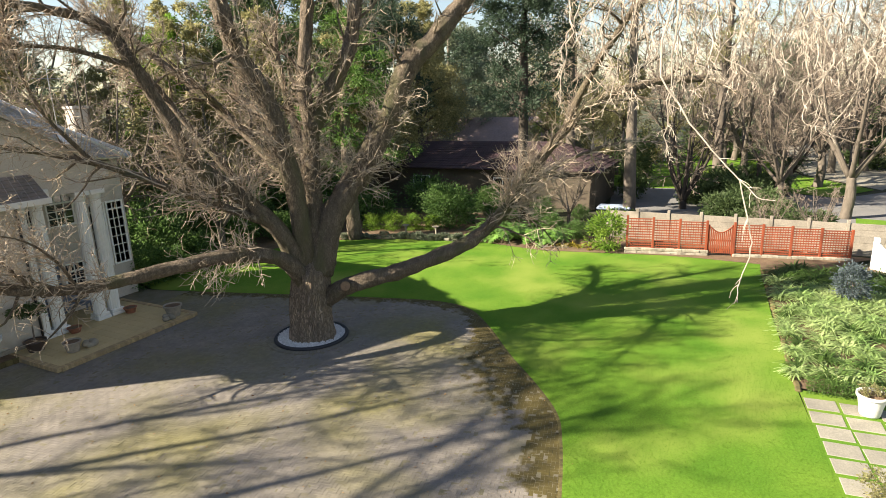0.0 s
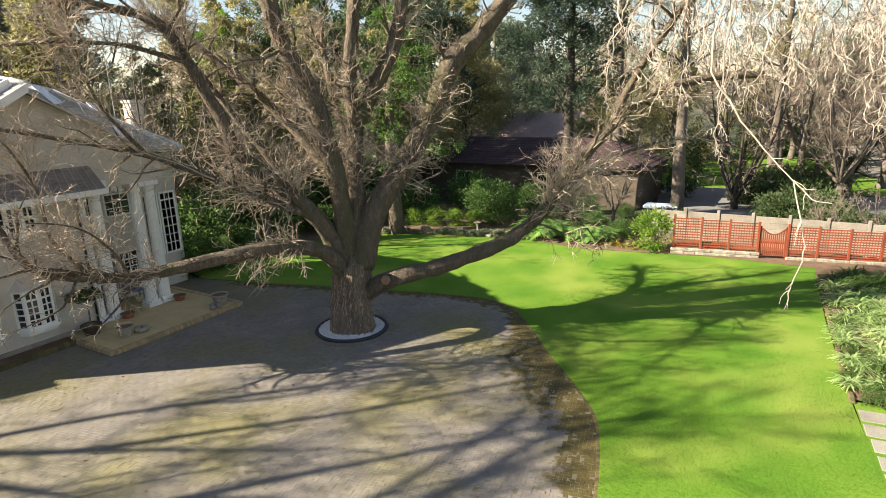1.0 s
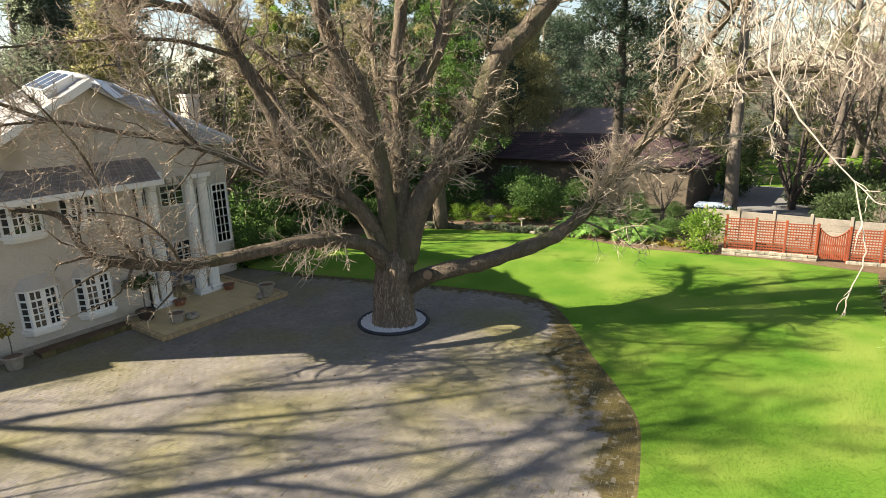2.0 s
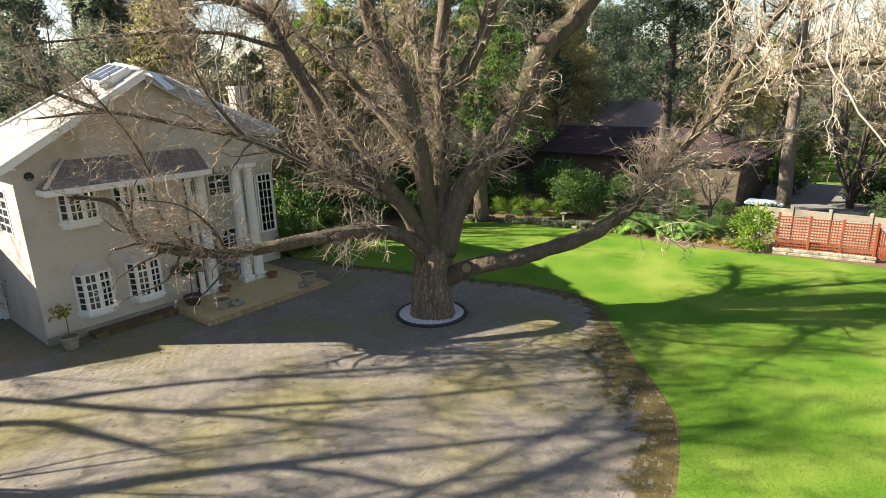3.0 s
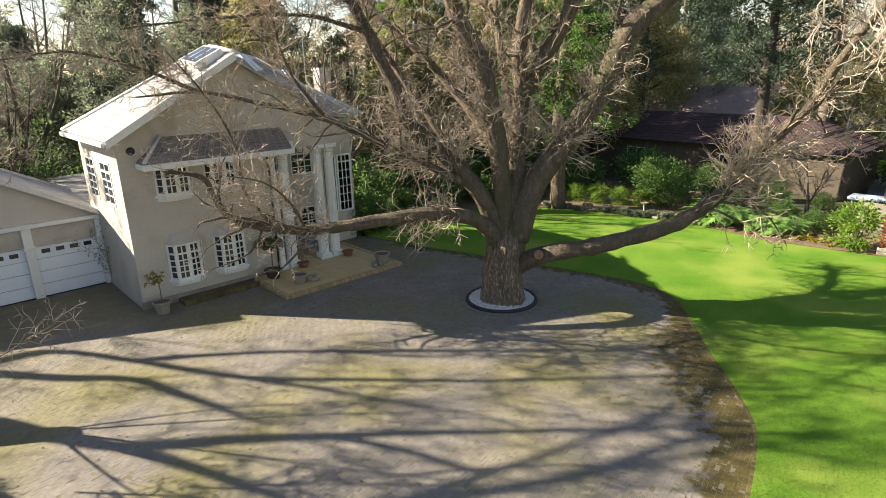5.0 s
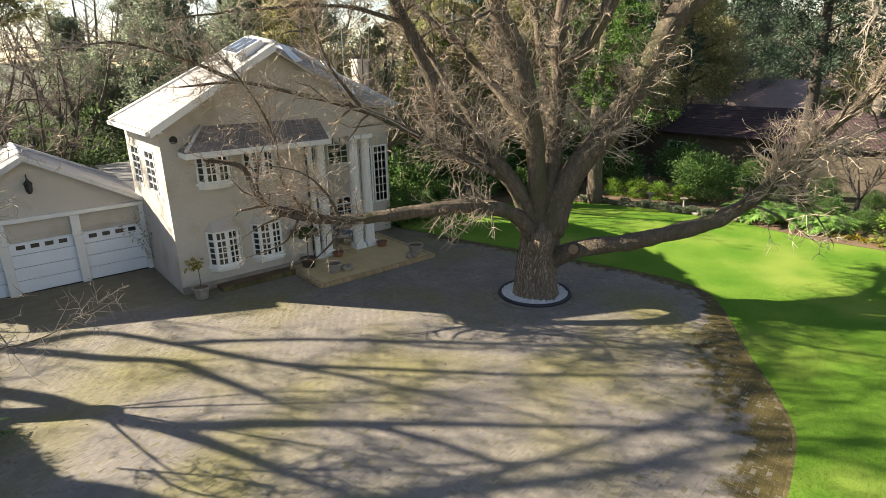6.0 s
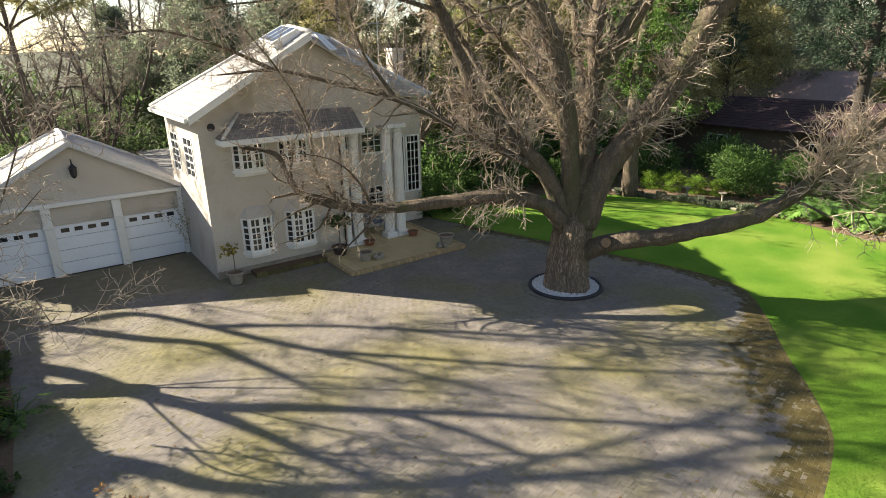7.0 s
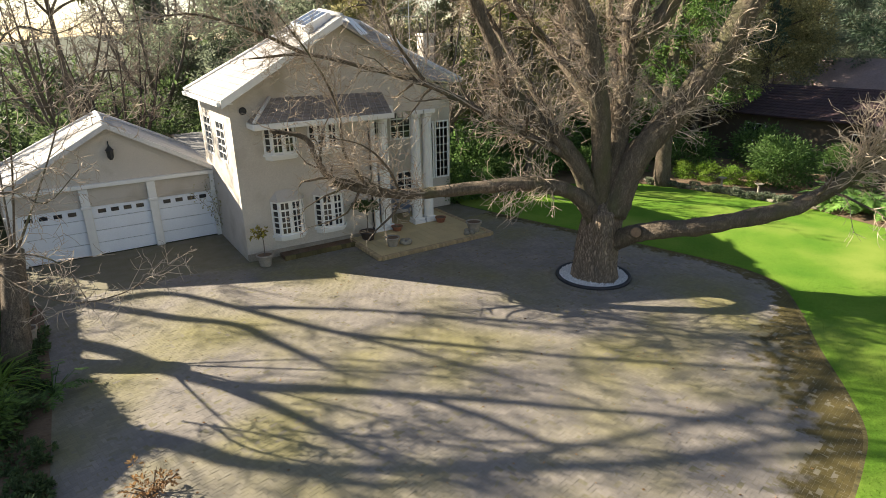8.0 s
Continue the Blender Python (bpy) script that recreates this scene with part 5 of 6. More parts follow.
def strap_clump(name, label, material, n, length, seed, at=(0, 0, 0), group="", wide=0.035):
    rng = random.Random(seed)
    s = thing(name, label, "plant", group, at=at)
    g = Geo()
    for _ in range(n):
        a = rng.uniform(0, 6.283)
        L, w = length * rng.uniform(0.6, 1.2), wide * rng.uniform(0.7, 1.3)
        rise = rng.uniform(0.35, 1.0)
        base = Vector((rng.gauss(0, 0.09), rng.gauss(0, 0.09), -0.02))
        out = Vector((math.cos(a), math.sin(a), 0))
        sx = Vector((-math.sin(a), math.cos(a), 0))
        v, f = [], []
        for k in range(5):
            t = k / 4
            p = base + out * (L * t * (0.35 + 0.5 * t)) + Vector((0, 0, L * rise * (1.35 * t - 1.0 * t * t)))
            ww = w * (0.8 if k == 0 else 1 - 0.85 * max(0, t - 0.35))
            v += [tuple(p - sx * ww), tuple(p + sx * ww)]
        for k in range(4):
            f.append((2 * k, 2 * k + 1, 2 * k + 3, 2 * k + 2))
        g.add(v, f)
    part("leaves", g, material, s)
    return s


def broad_plant(name, label, material, n, size, seed, at=(0, 0, 0), group=""):
    """A clump of long-stalked, deeply lobed leaves."""
    rng = random.Random(seed)
    s = thing(name, label, "plant", group, at=at)
    g, gs = Geo(), Geo()
    for _ in range(n):
        a, h = rng.uniform(0, 6.283), rng.uniform(0.35, 1.0)
        r = rng.uniform(0.2, 1.0)
        tip = Vector((math.cos(a) * r * size * 1.6, math.sin(a) * r * size * 1.6, size * (1.5 * h)))
        gs.tube([(0, 0, -0.03), tip * 0.5 + Vector((0, 0, 0.15 * size)), tip], [0.018, 0.014, 0.01], 4)
        out = Vector((math.cos(a), math.sin(a), -0.35 + rng.uniform(-0.2, 0.3))).normalized()
        sx = out.cross(Vector((0, 0, 1))).normalized()
        L = size * rng.uniform(0.6, 1.0)
        ribs = 4
        for k in range(ribs):
            for sgn in (-1, 1):
                b = tip + out * L * (k / ribs)
                e = b + (out * 0.55 + sx * sgn) * L * (0.5 - 0.08 * k) + Vector((0, 0, -0.05 * L))
                q = out * L * 0.13
                g.add([tuple(b - q), tuple(e), tuple(b + q), tuple(b)], [(0, 1, 2, 3)])
        b = tip + out * L * 0.75
        g.add([tuple(b - sx * L * 0.15), tuple(b + out * L * 0.4), tuple(b + sx * L * 0.15), tuple(b - out * L * 0.1)], [(0, 1, 2, 3)])
    part("leaves", g, material, s)
    part("stalks", gs, material, s)
    return s


def sheet(name, poly, z, material, label, category):
    bm = bmesh.new()
    f = bm.faces.new([bm.verts.new((x, y, z)) for x, y in poly])
    bmesh.ops.triangulate(bm, faces=[f])
    me = bpy.data.meshes.new(name)
    bm.to_mesh(me)
    bm.free()
    me.materials.append(material)
    return tagged(new(name, me), label, category, kind="structure")


# ---- the border behind the lawn ----
sheet("border_soil", [(6.2, 16.5), (12, 15.5), (17.0, 12.3), (18.9, 7.6), (19.7, 3.0), (19.0, -1.2), (19.6, -4.6), (20.1, -7.2), (21.5, -7.2), (26, -5.4), (28, 4), (28, 20), (8, 22)], 0.03, M_SOIL, "bare brown soil with leaf litter under the shrubs", "flower bed")
sheet("gate_soil", [(20.1, -7.2), (20.2, -9.0), (20.0, -12.2), (18.7, -12.2), (18.5, -12.9), (23, -17.5), (23.4, -7.2)], 0.026, M_SOIL, "trodden brown earth before the gate", "path")
bright = shrub("bright_shrub", "bright green bushy shrub in the border", M_LEAF_BRIGHT, (0.85, 0.85, 1.15), 41, 46, 60, 0.16, (20.3, -4.55, 0), group="border shrubs")
for x, y, s, q in ((20.9, 9.9, 0.55, 20), (21.4, 8.6, 0.5, 90), (20.6, 11.4, 0.5, 150), (21.8, 7.4, 0.45, 10)):
    copy_thing(bright, pose(x, y, 0, 0, 0, q) @ Matrix.Diagonal((s * 1.3, s * 1.3, s, 1)))
dark = shrub("dark_shrub", "dark leafy shrub in the shaded border", M_LEAF_SHADE, (1.5, 1.5, 1.35), 42, 70, 60, 0.2, (23.4, 6.6, 0), group="border shrubs")
for x, y, s, q in [(6.0, 15.6, 0.8, 15), (8.6, 17.4, 1.0, 60), (23.2, 2.6, 0.55, 40), (22.9, -0.4, 0.5, 80), (22.4, -2.2, 0.42, 130), (23.2, 12.8, 0.9, 200), (25.0, 8.0, 0.95, 10), (24.8, 0.6, 0.5, 70), (23.6, -3.2, 0.4, 20), (29.0, 2.0, 0.5, 15), (29.5, 6.5, 0.7, 80), (28.0, 11.0, 1.0, 190), (28.6, -1.0, 0.35, 300), (26.4, 4.4, 0.6, 33), (20.5, 18.2, 1.3, 0), (24.0, 17.0, 1.4, 50), (15.4, 18.6, 1.3, 100), (28.0, 20.5, 1.7, 20), (32.0, 25.0, 1.9, 70), (22.5, 23.5, 1.6, 150)] + [(12.4, 20.6, 1.3, 10), (18.0, 25.0, 1.7, 222), (36.0, 29.0, 2.2, 40), (28.0, 31.0, 2.2, 90), (9.0, 19.0, 1.2, 130), (40.0, 38.0, 2.6, 0), (24.0, 38.0, 2.4, 0), (47.0, 32.0, 2.4, 30), (16.2, 15.2, 0.7, 50), (19.0, 14.6, 0.8, 99), (12.5, 16.2, 0.8, 180), (9.4, 15.9, 0.7, 222), (7.4, 15.4, 0.6, 77)]:
    copy_thing(dark, pose(x, y, 0, 0, 0, q) @ Matrix.Diagonal((s, s, s, 1)))
phil = broad_plant("philodendron", "glossy lobed-leaf philodendron clump at the lawn edge", M_PHIL, 60, 0.74, 43, (20.6, 1.5, 0), group="border plants")
for x, y, s, q in ((20.5, 2.9, 0.9, 70), (20.9, 0.2, 0.95, 140), (21.2, 2.3, 1.1, 200), (20.3, -0.9, 0.7, 30), (21.3, -1.2, 0.85, 300)):
    copy_thing(phil, pose(x, y, 0, 0, 0, q) @ Matrix.Diagonal((s, s, s, 1)))
yellow = strap_clump("yellow_plant", "yellowing strap-leaved plant in the soil border", M_LEAF_YELLOW, 34, 0.6, 44, (20.1, -2.1, 0), "border plants")
for x, y, s in ((20.3, -3.0, 0.8), (20.6, -2.5, 1.0), (20.0, -3.6, 0.6), (20.9, -3.3, 0.9), (20.2, -1.4, 0.6)):
    copy_thing(yellow, pose(x, y, 0, 0, 0, x * 300) @ Matrix.Diagonal((s, s, s, 1)))
rng = random.Random(77)
low = shrub("edging_plant", "low grey-green edging plant along the lawn", M_LEAF_GREY, (0.32, 0.32, 0.16), 45, 16, 26, 0.1, (17.6, 11.5, 0), group="edging plants", stems=False)
for k in range(26):
    t = k / 25
    x, y = 17.35 + 2.2 * t + rng.uniform(-0.15, 0.5), 11.9 - 8.4 * t + rng.uniform(-0.2, 0.2)
    s = rng.uniform(0.7, 1.25)
    copy_thing(low, pose(x + 0.3, y, 0.02, 0, 0, rng.uniform(0, 360)) @ Matrix.Diagonal((s, s, s, 1)))
g = Geo()
g.box(-0.17, 0.17, -0.11, 0.11, -0.03, 0.15, 0.045)
rock = g.mesh("edge_stone", M_STONE)
for k in range(44):
    t = k / 43
    o = tagged(new("edging_stone", rock), "rough tan stone of the border edging", "stone", "edging stones")
    o.matrix_basis = pose(18.0 + 1.9 * t + rng.uniform(-0.08, 0.3), 12.2 - 9.6 * t, 0.03, 0, 0, rng.uniform(60, 130)) @ Matrix.Diagonal((rng.uniform(0.8, 1.3), rng.uniform(0.8, 1.2), rng.uniform(0.6, 1.1), 1))
for x, y in ((19.9, 8.3), (20.1, 6.2)):
    figure = thing("bird_bath", "small pale stone bird bath on a pedestal in the border", "ornament", at=(x, y, 0.02))
    g = Geo()
    g.lathe([(0.16, 0), (0.14, 0.06), (0.06, 0.1), (0.05, 0.5), (0.08, 0.55), (0.05, 0.56)], 14)
    part("pedestal", g, M_STONE, figure, "", True)
    g = Geo()
    g.lathe([(0.05, 0.56), (0.22, 0.64), (0.23, 0.67), (0.19, 0.66), (0.04, 0.62)], 16)
    part("bowl", g, M_STONE, figure, "", True)

# ---- trellis fence, gate, boundary wall ----
fence = thing("trellis_fence", "red-stained wooden lattice fence on a low stone footing", "fence")
FA, FB = Vector((20.15, -5.65, 0)), Vector((22.2, -16.2, 0))
along = (FB - FA).normalized()
turn = math.degrees(math.atan2(along.y, along.x))
span = (FB - FA).length / 8
slat_cache = {}


def slat(parent, a, b, w=0.035, t=0.018, off=0.0):
    a, b = Vector(a), Vector(b)
    L = round((b - a).length, 2)
    if L not in slat_cache:
        g = Geo()
        g.box(0, L, -t / 2, t / 2, -w / 2, w / 2)
        slat_cache[L] = g.mesh("slat", M_REDWOOD)
    o = part("slat", slat_cache[L], None, parent)
    d = (b - a).normalized()
    up = Vector((-along.y, along.x, 0))
    o.matrix_basis = Matrix.Translation(a + up * off) @ Matrix((d, up, d.cross(up))).transposed().to_4x4()


for k in range(9):
    p = FA + along * span * k
    f = k / 8
    g = Geo()
    g.box(-0.06, 0.06, -0.06, 0.06, 0.0, 2.1 - 0.5 * f, 0.01)
    o = part("post", g, M_REDWOOD, fence)
    o.matrix_basis = Matrix.Translation(p) @ pose(0, 0, 0, 0, 0, turn)
    if k == 8 or k == 3:
        continue
    z0, z1 = 0.36 - 0.22 * f, 1.93 - 0.47 * f
    panel = part("lattice_panel", Geo(), M_REDWOOD, fence)
    a, b = p + along * 0.07, p + along * (span - 0.07)
    for z in (z0, z1):
        slat(panel, a + Vector((0, 0, z)), b + Vector((0, 0, z)), 0.06, 0.03)
    for i in range(1, 10):
        q = a.lerp(b, i / 10)
        slat(panel, q + Vector((0, 0, z0)), q + Vector((0, 0, z1)), 0.032, 0.016, 0.01)
    for i in range(1, 11):
        z = z0 + (z1 - z0) * i / 11
        slat(panel, a + Vector((0, 0, z)), b + Vector((0, 0, z)), 0.032, 0.016, -0.01)
gate = thing("garden_gate", "red-stained wooden gate with a dipped top rail", "gate")
p0 = FA + along * (span * 3 + 0.08)
wide = span - 0.16
for k in range(13):
    s = (k + 0.5) / 13
    h = 1.62 - 0.38 * math.sin(math.pi * s)
    g = Geo()
    g.box(-0.035, 0.035, -0.012, 0.012, 0.16, h, 0.004)
    o = part("board", g, M_REDWOOD, gate)
    o.matrix_basis = Matrix.Translation(p0 + along * wide * s) @ pose(0, 0, 0, 0, 0, turn)
for z in (0.35, 0.85):
    slat(gate, p0 + Vector((0, 0, z)), p0 + along * wide + Vector((0, 0, z)), 0.09, 0.03, 0.02)
g = Geo()
g.tube([p0 + along * wide * i / 14 + Vector((0, 0, 1.66 - 0.38 * math.sin(math.pi * i / 14))) for i in range(15)], [0.035] * 15, 6)
part("top_rail", g, M_REDWOOD, gate, "", True)
for k in range(2):
    g = Geo()
    s = 0.02 + 0.96 * k
    g.box(-0.04, 0.04, -0.025, 0.025, 0.12, 1.7, 0.006)
    o = part("stile", g, M_REDWOOD, gate)
    o.matrix_basis = Matrix.Translation(p0 + along * wide * s) @ pose(0, 0, 0, 0, 0, turn)
footing = thing("stone_footing", "rough stone footing below the lattice fence", "stone wall", kind="structure")
stones = []
for k in range(4):
    g = Geo()
    for m in range(1):
        g.box(-0.14 - 0.03 * k, 0.14 + 0.02 * k, -0.12, 0.12, 0, 0.19, 0.04)
    stones.append(g.mesh("stone", M_STONE))
for k in range(66):
    s = k / 65
    if 0.37 < s < 0.5:
        continue
    for row in range(2 if s < 0.37 else 1):
        o = part("stone", stones[rng.randrange(4)], None, footing)
        o.matrix_basis = Matrix.Translation(FA + along * (span * 8 * s + rng.uniform(-0.03, 0.03) + 0.06 * row)) @ pose(0, rng.uniform(-0.03, 0.03), 0.165 * row - 0.02, 0, 0, turn + rng.uniform(-8, 8)) @ Matrix.Diagonal((1, 1, rng.uniform(0.8, 1.05), 1))
wall = thing("boundary_wall", "weathered precast concrete panel wall", "wall", kind="structure")
for k in range(9):
    y = -3.9 - 1.75 * k
    g = Geo()
    g.box(23.42, 23.6, y - 0.08, y + 0.08, -0.1, 1.85, 0.015)
    part("post", g, M_CONCRETE, wall)
    if k < 8:
        for r in range(5):
            g = Geo()
            g.box(23.47, 23.55, y - 1.67, y - 0.08, 0.34 * r - 0.02, 0.34 * r + 0.315, 0.012)
            part("panel", g, M_CONCRETE, wall)
white_wall = thing("white_garden_wall", "white-painted garden wall with a swept top", "wall", kind="structure")
for k in range(3):
    a, b = Vector((20.9 - 0.9 * k, -17.0 - 0.75 * k, 0)), Vector((20.0 - 0.9 * k, -17.75 - 0.75 * k, 0))
    n = 8
    d = (b - a).normalized()
    q = Vector((-d.y, d.x, 0)) * 0.07
    g = Geo()
    for i in range(n):
        s0, s1 = i / n, (i + 1) / n
        h0, h1 = 1.45 - 0.4 * math.sin(math.pi * s0) - 0.1 * k, 1.45 - 0.4 * math.sin(math.pi * s1) - 0.1 * k
        p, r = a.lerp(b, s0), a.lerp(b, s1)
        g.add([tuple(p - q), tuple(r - q), tuple(r + q), tuple(p + q), tuple(p - q + Vector((0, 0, h0))), tuple(r - q + Vector((0, 0, h1))), tuple(r + q + Vector((0, 0, h1))), tuple(p + q + Vector((0, 0, h0)))],
              [(0, 1, 5, 4), (2, 3, 7, 6), (4, 5, 6, 7), (1, 2, 6, 5), (3, 0, 4, 7)])
    part("panel", g, M_WHITE, white_wall)
    g = Geo()
    g.box(a.x - 0.12, a.x + 0.12, a.y - 0.12, a.y + 0.12, -0.05, 1.55, 0.02)
    part("pier", g, M_WHITE, white_wall)

# ---- the bed beside the lawn ----
sheet("side_bed", [(6.3, -13.05), (12.4, -12.55), (18.7, -12.25), (19.6, -12.4), (21.6, -16), (21, -19), (17, -22), (6.3, -22)], 0.028, M_SOIL, "soil of the planted bed beside the lawn", "flower bed")
agap = [strap_clump("agapanthus_clump", "clump of arching deep green strap leaves" if k == 2 else "clump of arching pale green strap leaves", M_LEAF_MID if k == 2 else M_STRAP, 96, 0.74, 50 + k, group="agapanthus in the bed", wide=0.024) for k in range(3)]
first = [True] * 3
for i in range(19):
    for j in range(10):
        x, y = 7.0 + 0.68 * i + rng.uniform(-0.2, 0.2), -13.2 - 0.66 * j + rng.uniform(-0.2, 0.2) + 0.02 * i
        if j > 7 + rng.random() * 3 or (x < 7.3 and j > 5) or rng.random() < 0.1:
            continue
        k = 2 if x > 17.0 or rng.random() < 0.22 else rng.randrange(2)
        s = rng.uniform(0.75, 1.15) * (1.25 if x > 17.2 else 1)
        m = pose(x, y, 0.02, 0, 0, rng.uniform(0, 360)) @ Matrix.Diagonal((s, s, s * rng.uniform(0.75, 1.35), 1))
        if first[k]:
            agap[k].matrix_basis = m
            first[k] = False
        else:
            c = copy_thing(agap[k], Matrix.Identity(4))
            c.matrix_basis = m
g = Geo()
g.box(-0.17, 0.17, -0.11, 0.11, -0.03, 0.11, 0.045)
dark_rock = g.mesh("bed_stone", M_KERB)
for k in range(40):
    t = k / 39
    o = tagged(new("edging_stone", dark_rock), "weathered dark stone of the bed edging", "stone", "edging stones")
    o.matrix_basis = pose(6.2 + 12.6 * t, -13.0 + 0.72 * t + rng.uniform(-0.03, 0.03), 0.0, 0, 0, rng.uniform(-10, 10)) @ Matrix.Diagonal((rng.uniform(0.8, 1.1), 0.8, rng.uniform(0.6, 1.0), 1))
shrub("blue_grey_shrub", "upright blue-grey conical shrub in the planted bed", M_LEAF_BLUE, (0.55, 0.55, 0.8), 63, 60, 60, 0.1, (15.3, -15.4, 0))
hedge = thing("box_hedge", "low clipped dark green box hedge at the end of the bed", "hedge")
g = Geo()
for _ in range(5200):
    x, y, z = rng.uniform(6.0, 6.5), rng.uniform(-16.4, -13.2), rng.uniform(0.0, 0.42)
    leaf(g, Vector((x, y, z)), (rng.gauss(0, 1), rng.gauss(0, 1), rng.gauss(0.4, 1)), rng.uniform(0.03, 0.06), rng, 0.7)
part("foliage", g, M_LEAF_MID, hedge)
g = Geo()
for k in range(9):
    g.tube([(6.25, -13.4 - 0.35 * k, -0.02), (6.25, -13.4 - 0.35 * k, 0.3)], [0.015, 0.01], 5)
part("stems", g, M_GREY_BARK, hedge)
sheet("path_grass", [(6.2, -13.02), (1.5, -13.45), (-3, -13.85), (-3, -17.5), (6.2, -17.0)], 0.016, M_LAWN, "grass growing between the path slabs", "path")
slab_mesh = Geo()
slab_mesh.box(-0.31, 0.31, -0.39, 0.39, -0.02, 0.02, 0.008)
slab_mesh = slab_mesh.mesh("slab", M_SLAB)
pavement = thing("slab_path", "pale square paving slabs set in grass", "path", kind="structure")
for i in range(11):
    for j in range(4):
        o = part("slab", slab_mesh, None, pavement)
        o.matrix_basis = pose(5.45 - 0.76 * i + rng.uniform(-0.02, 0.02), -13.52 - 0.085 * i - 0.86 * j + rng.uniform(-0.02, 0.02), 0.01, 0, 0, 5.5 + rng.uniform(-1.5, 1.5))
shrub("clipped_shrub", "rounded grey-green shrub beside the slab path", M_LEAF_OLIVE, (0.55, 0.6, 0.42), 61, 40, 50, 0.07, (1.15, -14.45, 0))


def pot(name, label, material, r, h, at, soil=True, group=""):
    p = thing(name, label, "plant pot", group, at=at)
    g = Geo()
    g.lathe([(r * 0.66, 0), (r * 0.7, h * 0.08), (r * 0.78, h * 0.4), (r * 0.92, h * 0.8), (r * 0.94, h * 0.84), (r * 1.04, h * 0.86), (r * 1.05, h), (r * 0.93, h), (r * 0.9, h * 0.9), (0.01, h * 0.9)], 24)
    part("body", g, material, p, "", True)
    if soil:
        g = Geo()
        g.lathe([(r * 0.9, h * 0.9), (r * 0.5, h * 0.94), (0.01, h * 0.95)], 16)
        part("soil", g, M_SOIL, p)
    return p


pot("white_urn", "large white planter at the end of the bed", M_POTWHITE, 0.36, 0.62, (5.35, -14.62, 0.03))
shrub("potted_shrub", "trimmed pale shrub growing in the white planter", M_LEAF_OLIVE, (0.3, 0.3, 0.14), 62, 24, 30, 0.06, (5.35, -14.62, 0.6), stems=True)

# pots on and about the porch
pot("stone_pot", "weathered stone tub at the porch front", M_POT, 0.3, 0.42, (-0.85, 10.35, 0.13))
pot("stone_pot", "weathered stone tub at the porch end", M_POT, 0.36, 0.5, (3.2, 9.95, 0.13))
pot("terracotta_pot", "shallow terracotta bowl beside a column", M_TERRA, 0.26, 0.24, (0.35, 12.15, 0.13), group="terracotta pots")
pot("terracotta_pot", "shallow terracotta bowl beside a column", M_TERRA, 0.26, 0.26, (2.75, 12.1, 0.13), group="terracotta pots")
pot("lemon_pot", "ribbed stone pot beside the house corner", M_POT, 0.33, 0.5, (-6.05, 11.6, 0.0))
lemon = thing("small_lemon_tree", "small potted tree with pale yellow-green leaves", "plant", at=(-6.05, 11.6, 0.42))
g = Geo()
rng = random.Random(8)
g.tube([(0, 0, 0), (0.02, 0, 0.5), (0, 0.02, 1.0)], [0.02, 0.018, 0.014], 6)
gl = Geo()
for _ in range(9):
    w = path_of((0, 0.02, 0.85), (rng.gauss(0, 1), rng.gauss(0, 1), 0.5), 0.5, rng, 3, 0.2)
    g.tube(w, [0.01, 0.008, 0.006, 0.004], 4)
    for q in w[1:]:
        for _ in range(7):
            leaf(gl, q, (rng.gauss(0, 1), rng.gauss(0, 1), rng.gauss(-0.2, 1)), rng.uniform(0.08, 0.15), rng)
part("stem", g, M_GREY_BARK, lemon)
part("leaves", gl, M_LEAF_YELLOW, lemon, "pale yellowing leaves")
pot("dark_pot", "dark wide pot against the porch wall", M_DARKPOT, 0.36, 0.42, (-1.35, 11.75, 0.13))
topiary = thing("flat_topped_shrub", "small shrub clipped to a flat dark disc on a stem", "plant", at=(-1.35, 11.75, 0.5))
g = Geo()
g.tube([(0, 0, 0), (0.02, 0, 0.6), (0, 0, 1.15)], [0.03, 0.026, 0.022], 6)
part("stem", g, M_GREY_BARK, topiary)
g = Geo()
clump_crown(g, rng, (0, 0, 1.22), (0.55, 0.55, 0.13), 60, 40, 0.07, 0.6, 0, 0.6)
part("foliage", g, M_LEAF_DARK, topiary)
for x, y in ((-0.25, 10.3), (2.75, 9.75)):
    g = Geo()
    for _ in range(7):
        a = rng.uniform(0, 6.28)
        g.lathe([(0.02, 0), (0.13, 0.03), (0.15, 0.1), (0.1, 0.17), (0.02, 0.19)], 8, (x + 0.16 * math.cos(a), y + 0.16 * math.sin(a), 0.12 + rng.uniform(0, 0.06)))
    tagged(part("stone_pile", g, M_STONE, None, "", True), "small heap of rounded stones on the porch", "stones")
shoe_bench = thing("porch_bench", "blue-grey bench against the porch wall", "bench", at=(1.6, 14.1, 0.13))
g = Geo()
g.box(-0.7, 0.7, -0.22, 0.22, 0.4, 0.46, 0.01)
part("seat", g, M_BLUE, shoe_bench)
g = Geo()
g.box(-0.7, 0.7, 0.2, 0.25, 0.46, 0.9, 0.01)
part("backrest", g, M_BLUE, shoe_bench)
for x in (-0.62, 0.62):
    for y in (-0.17, 0.17):
        g = Geo()
        g.box(x - 0.03, x + 0.03, y - 0.03, y + 0.03, 0, 0.4, 0.006)
        part("leg", g, M_BLUE, shoe_bench)

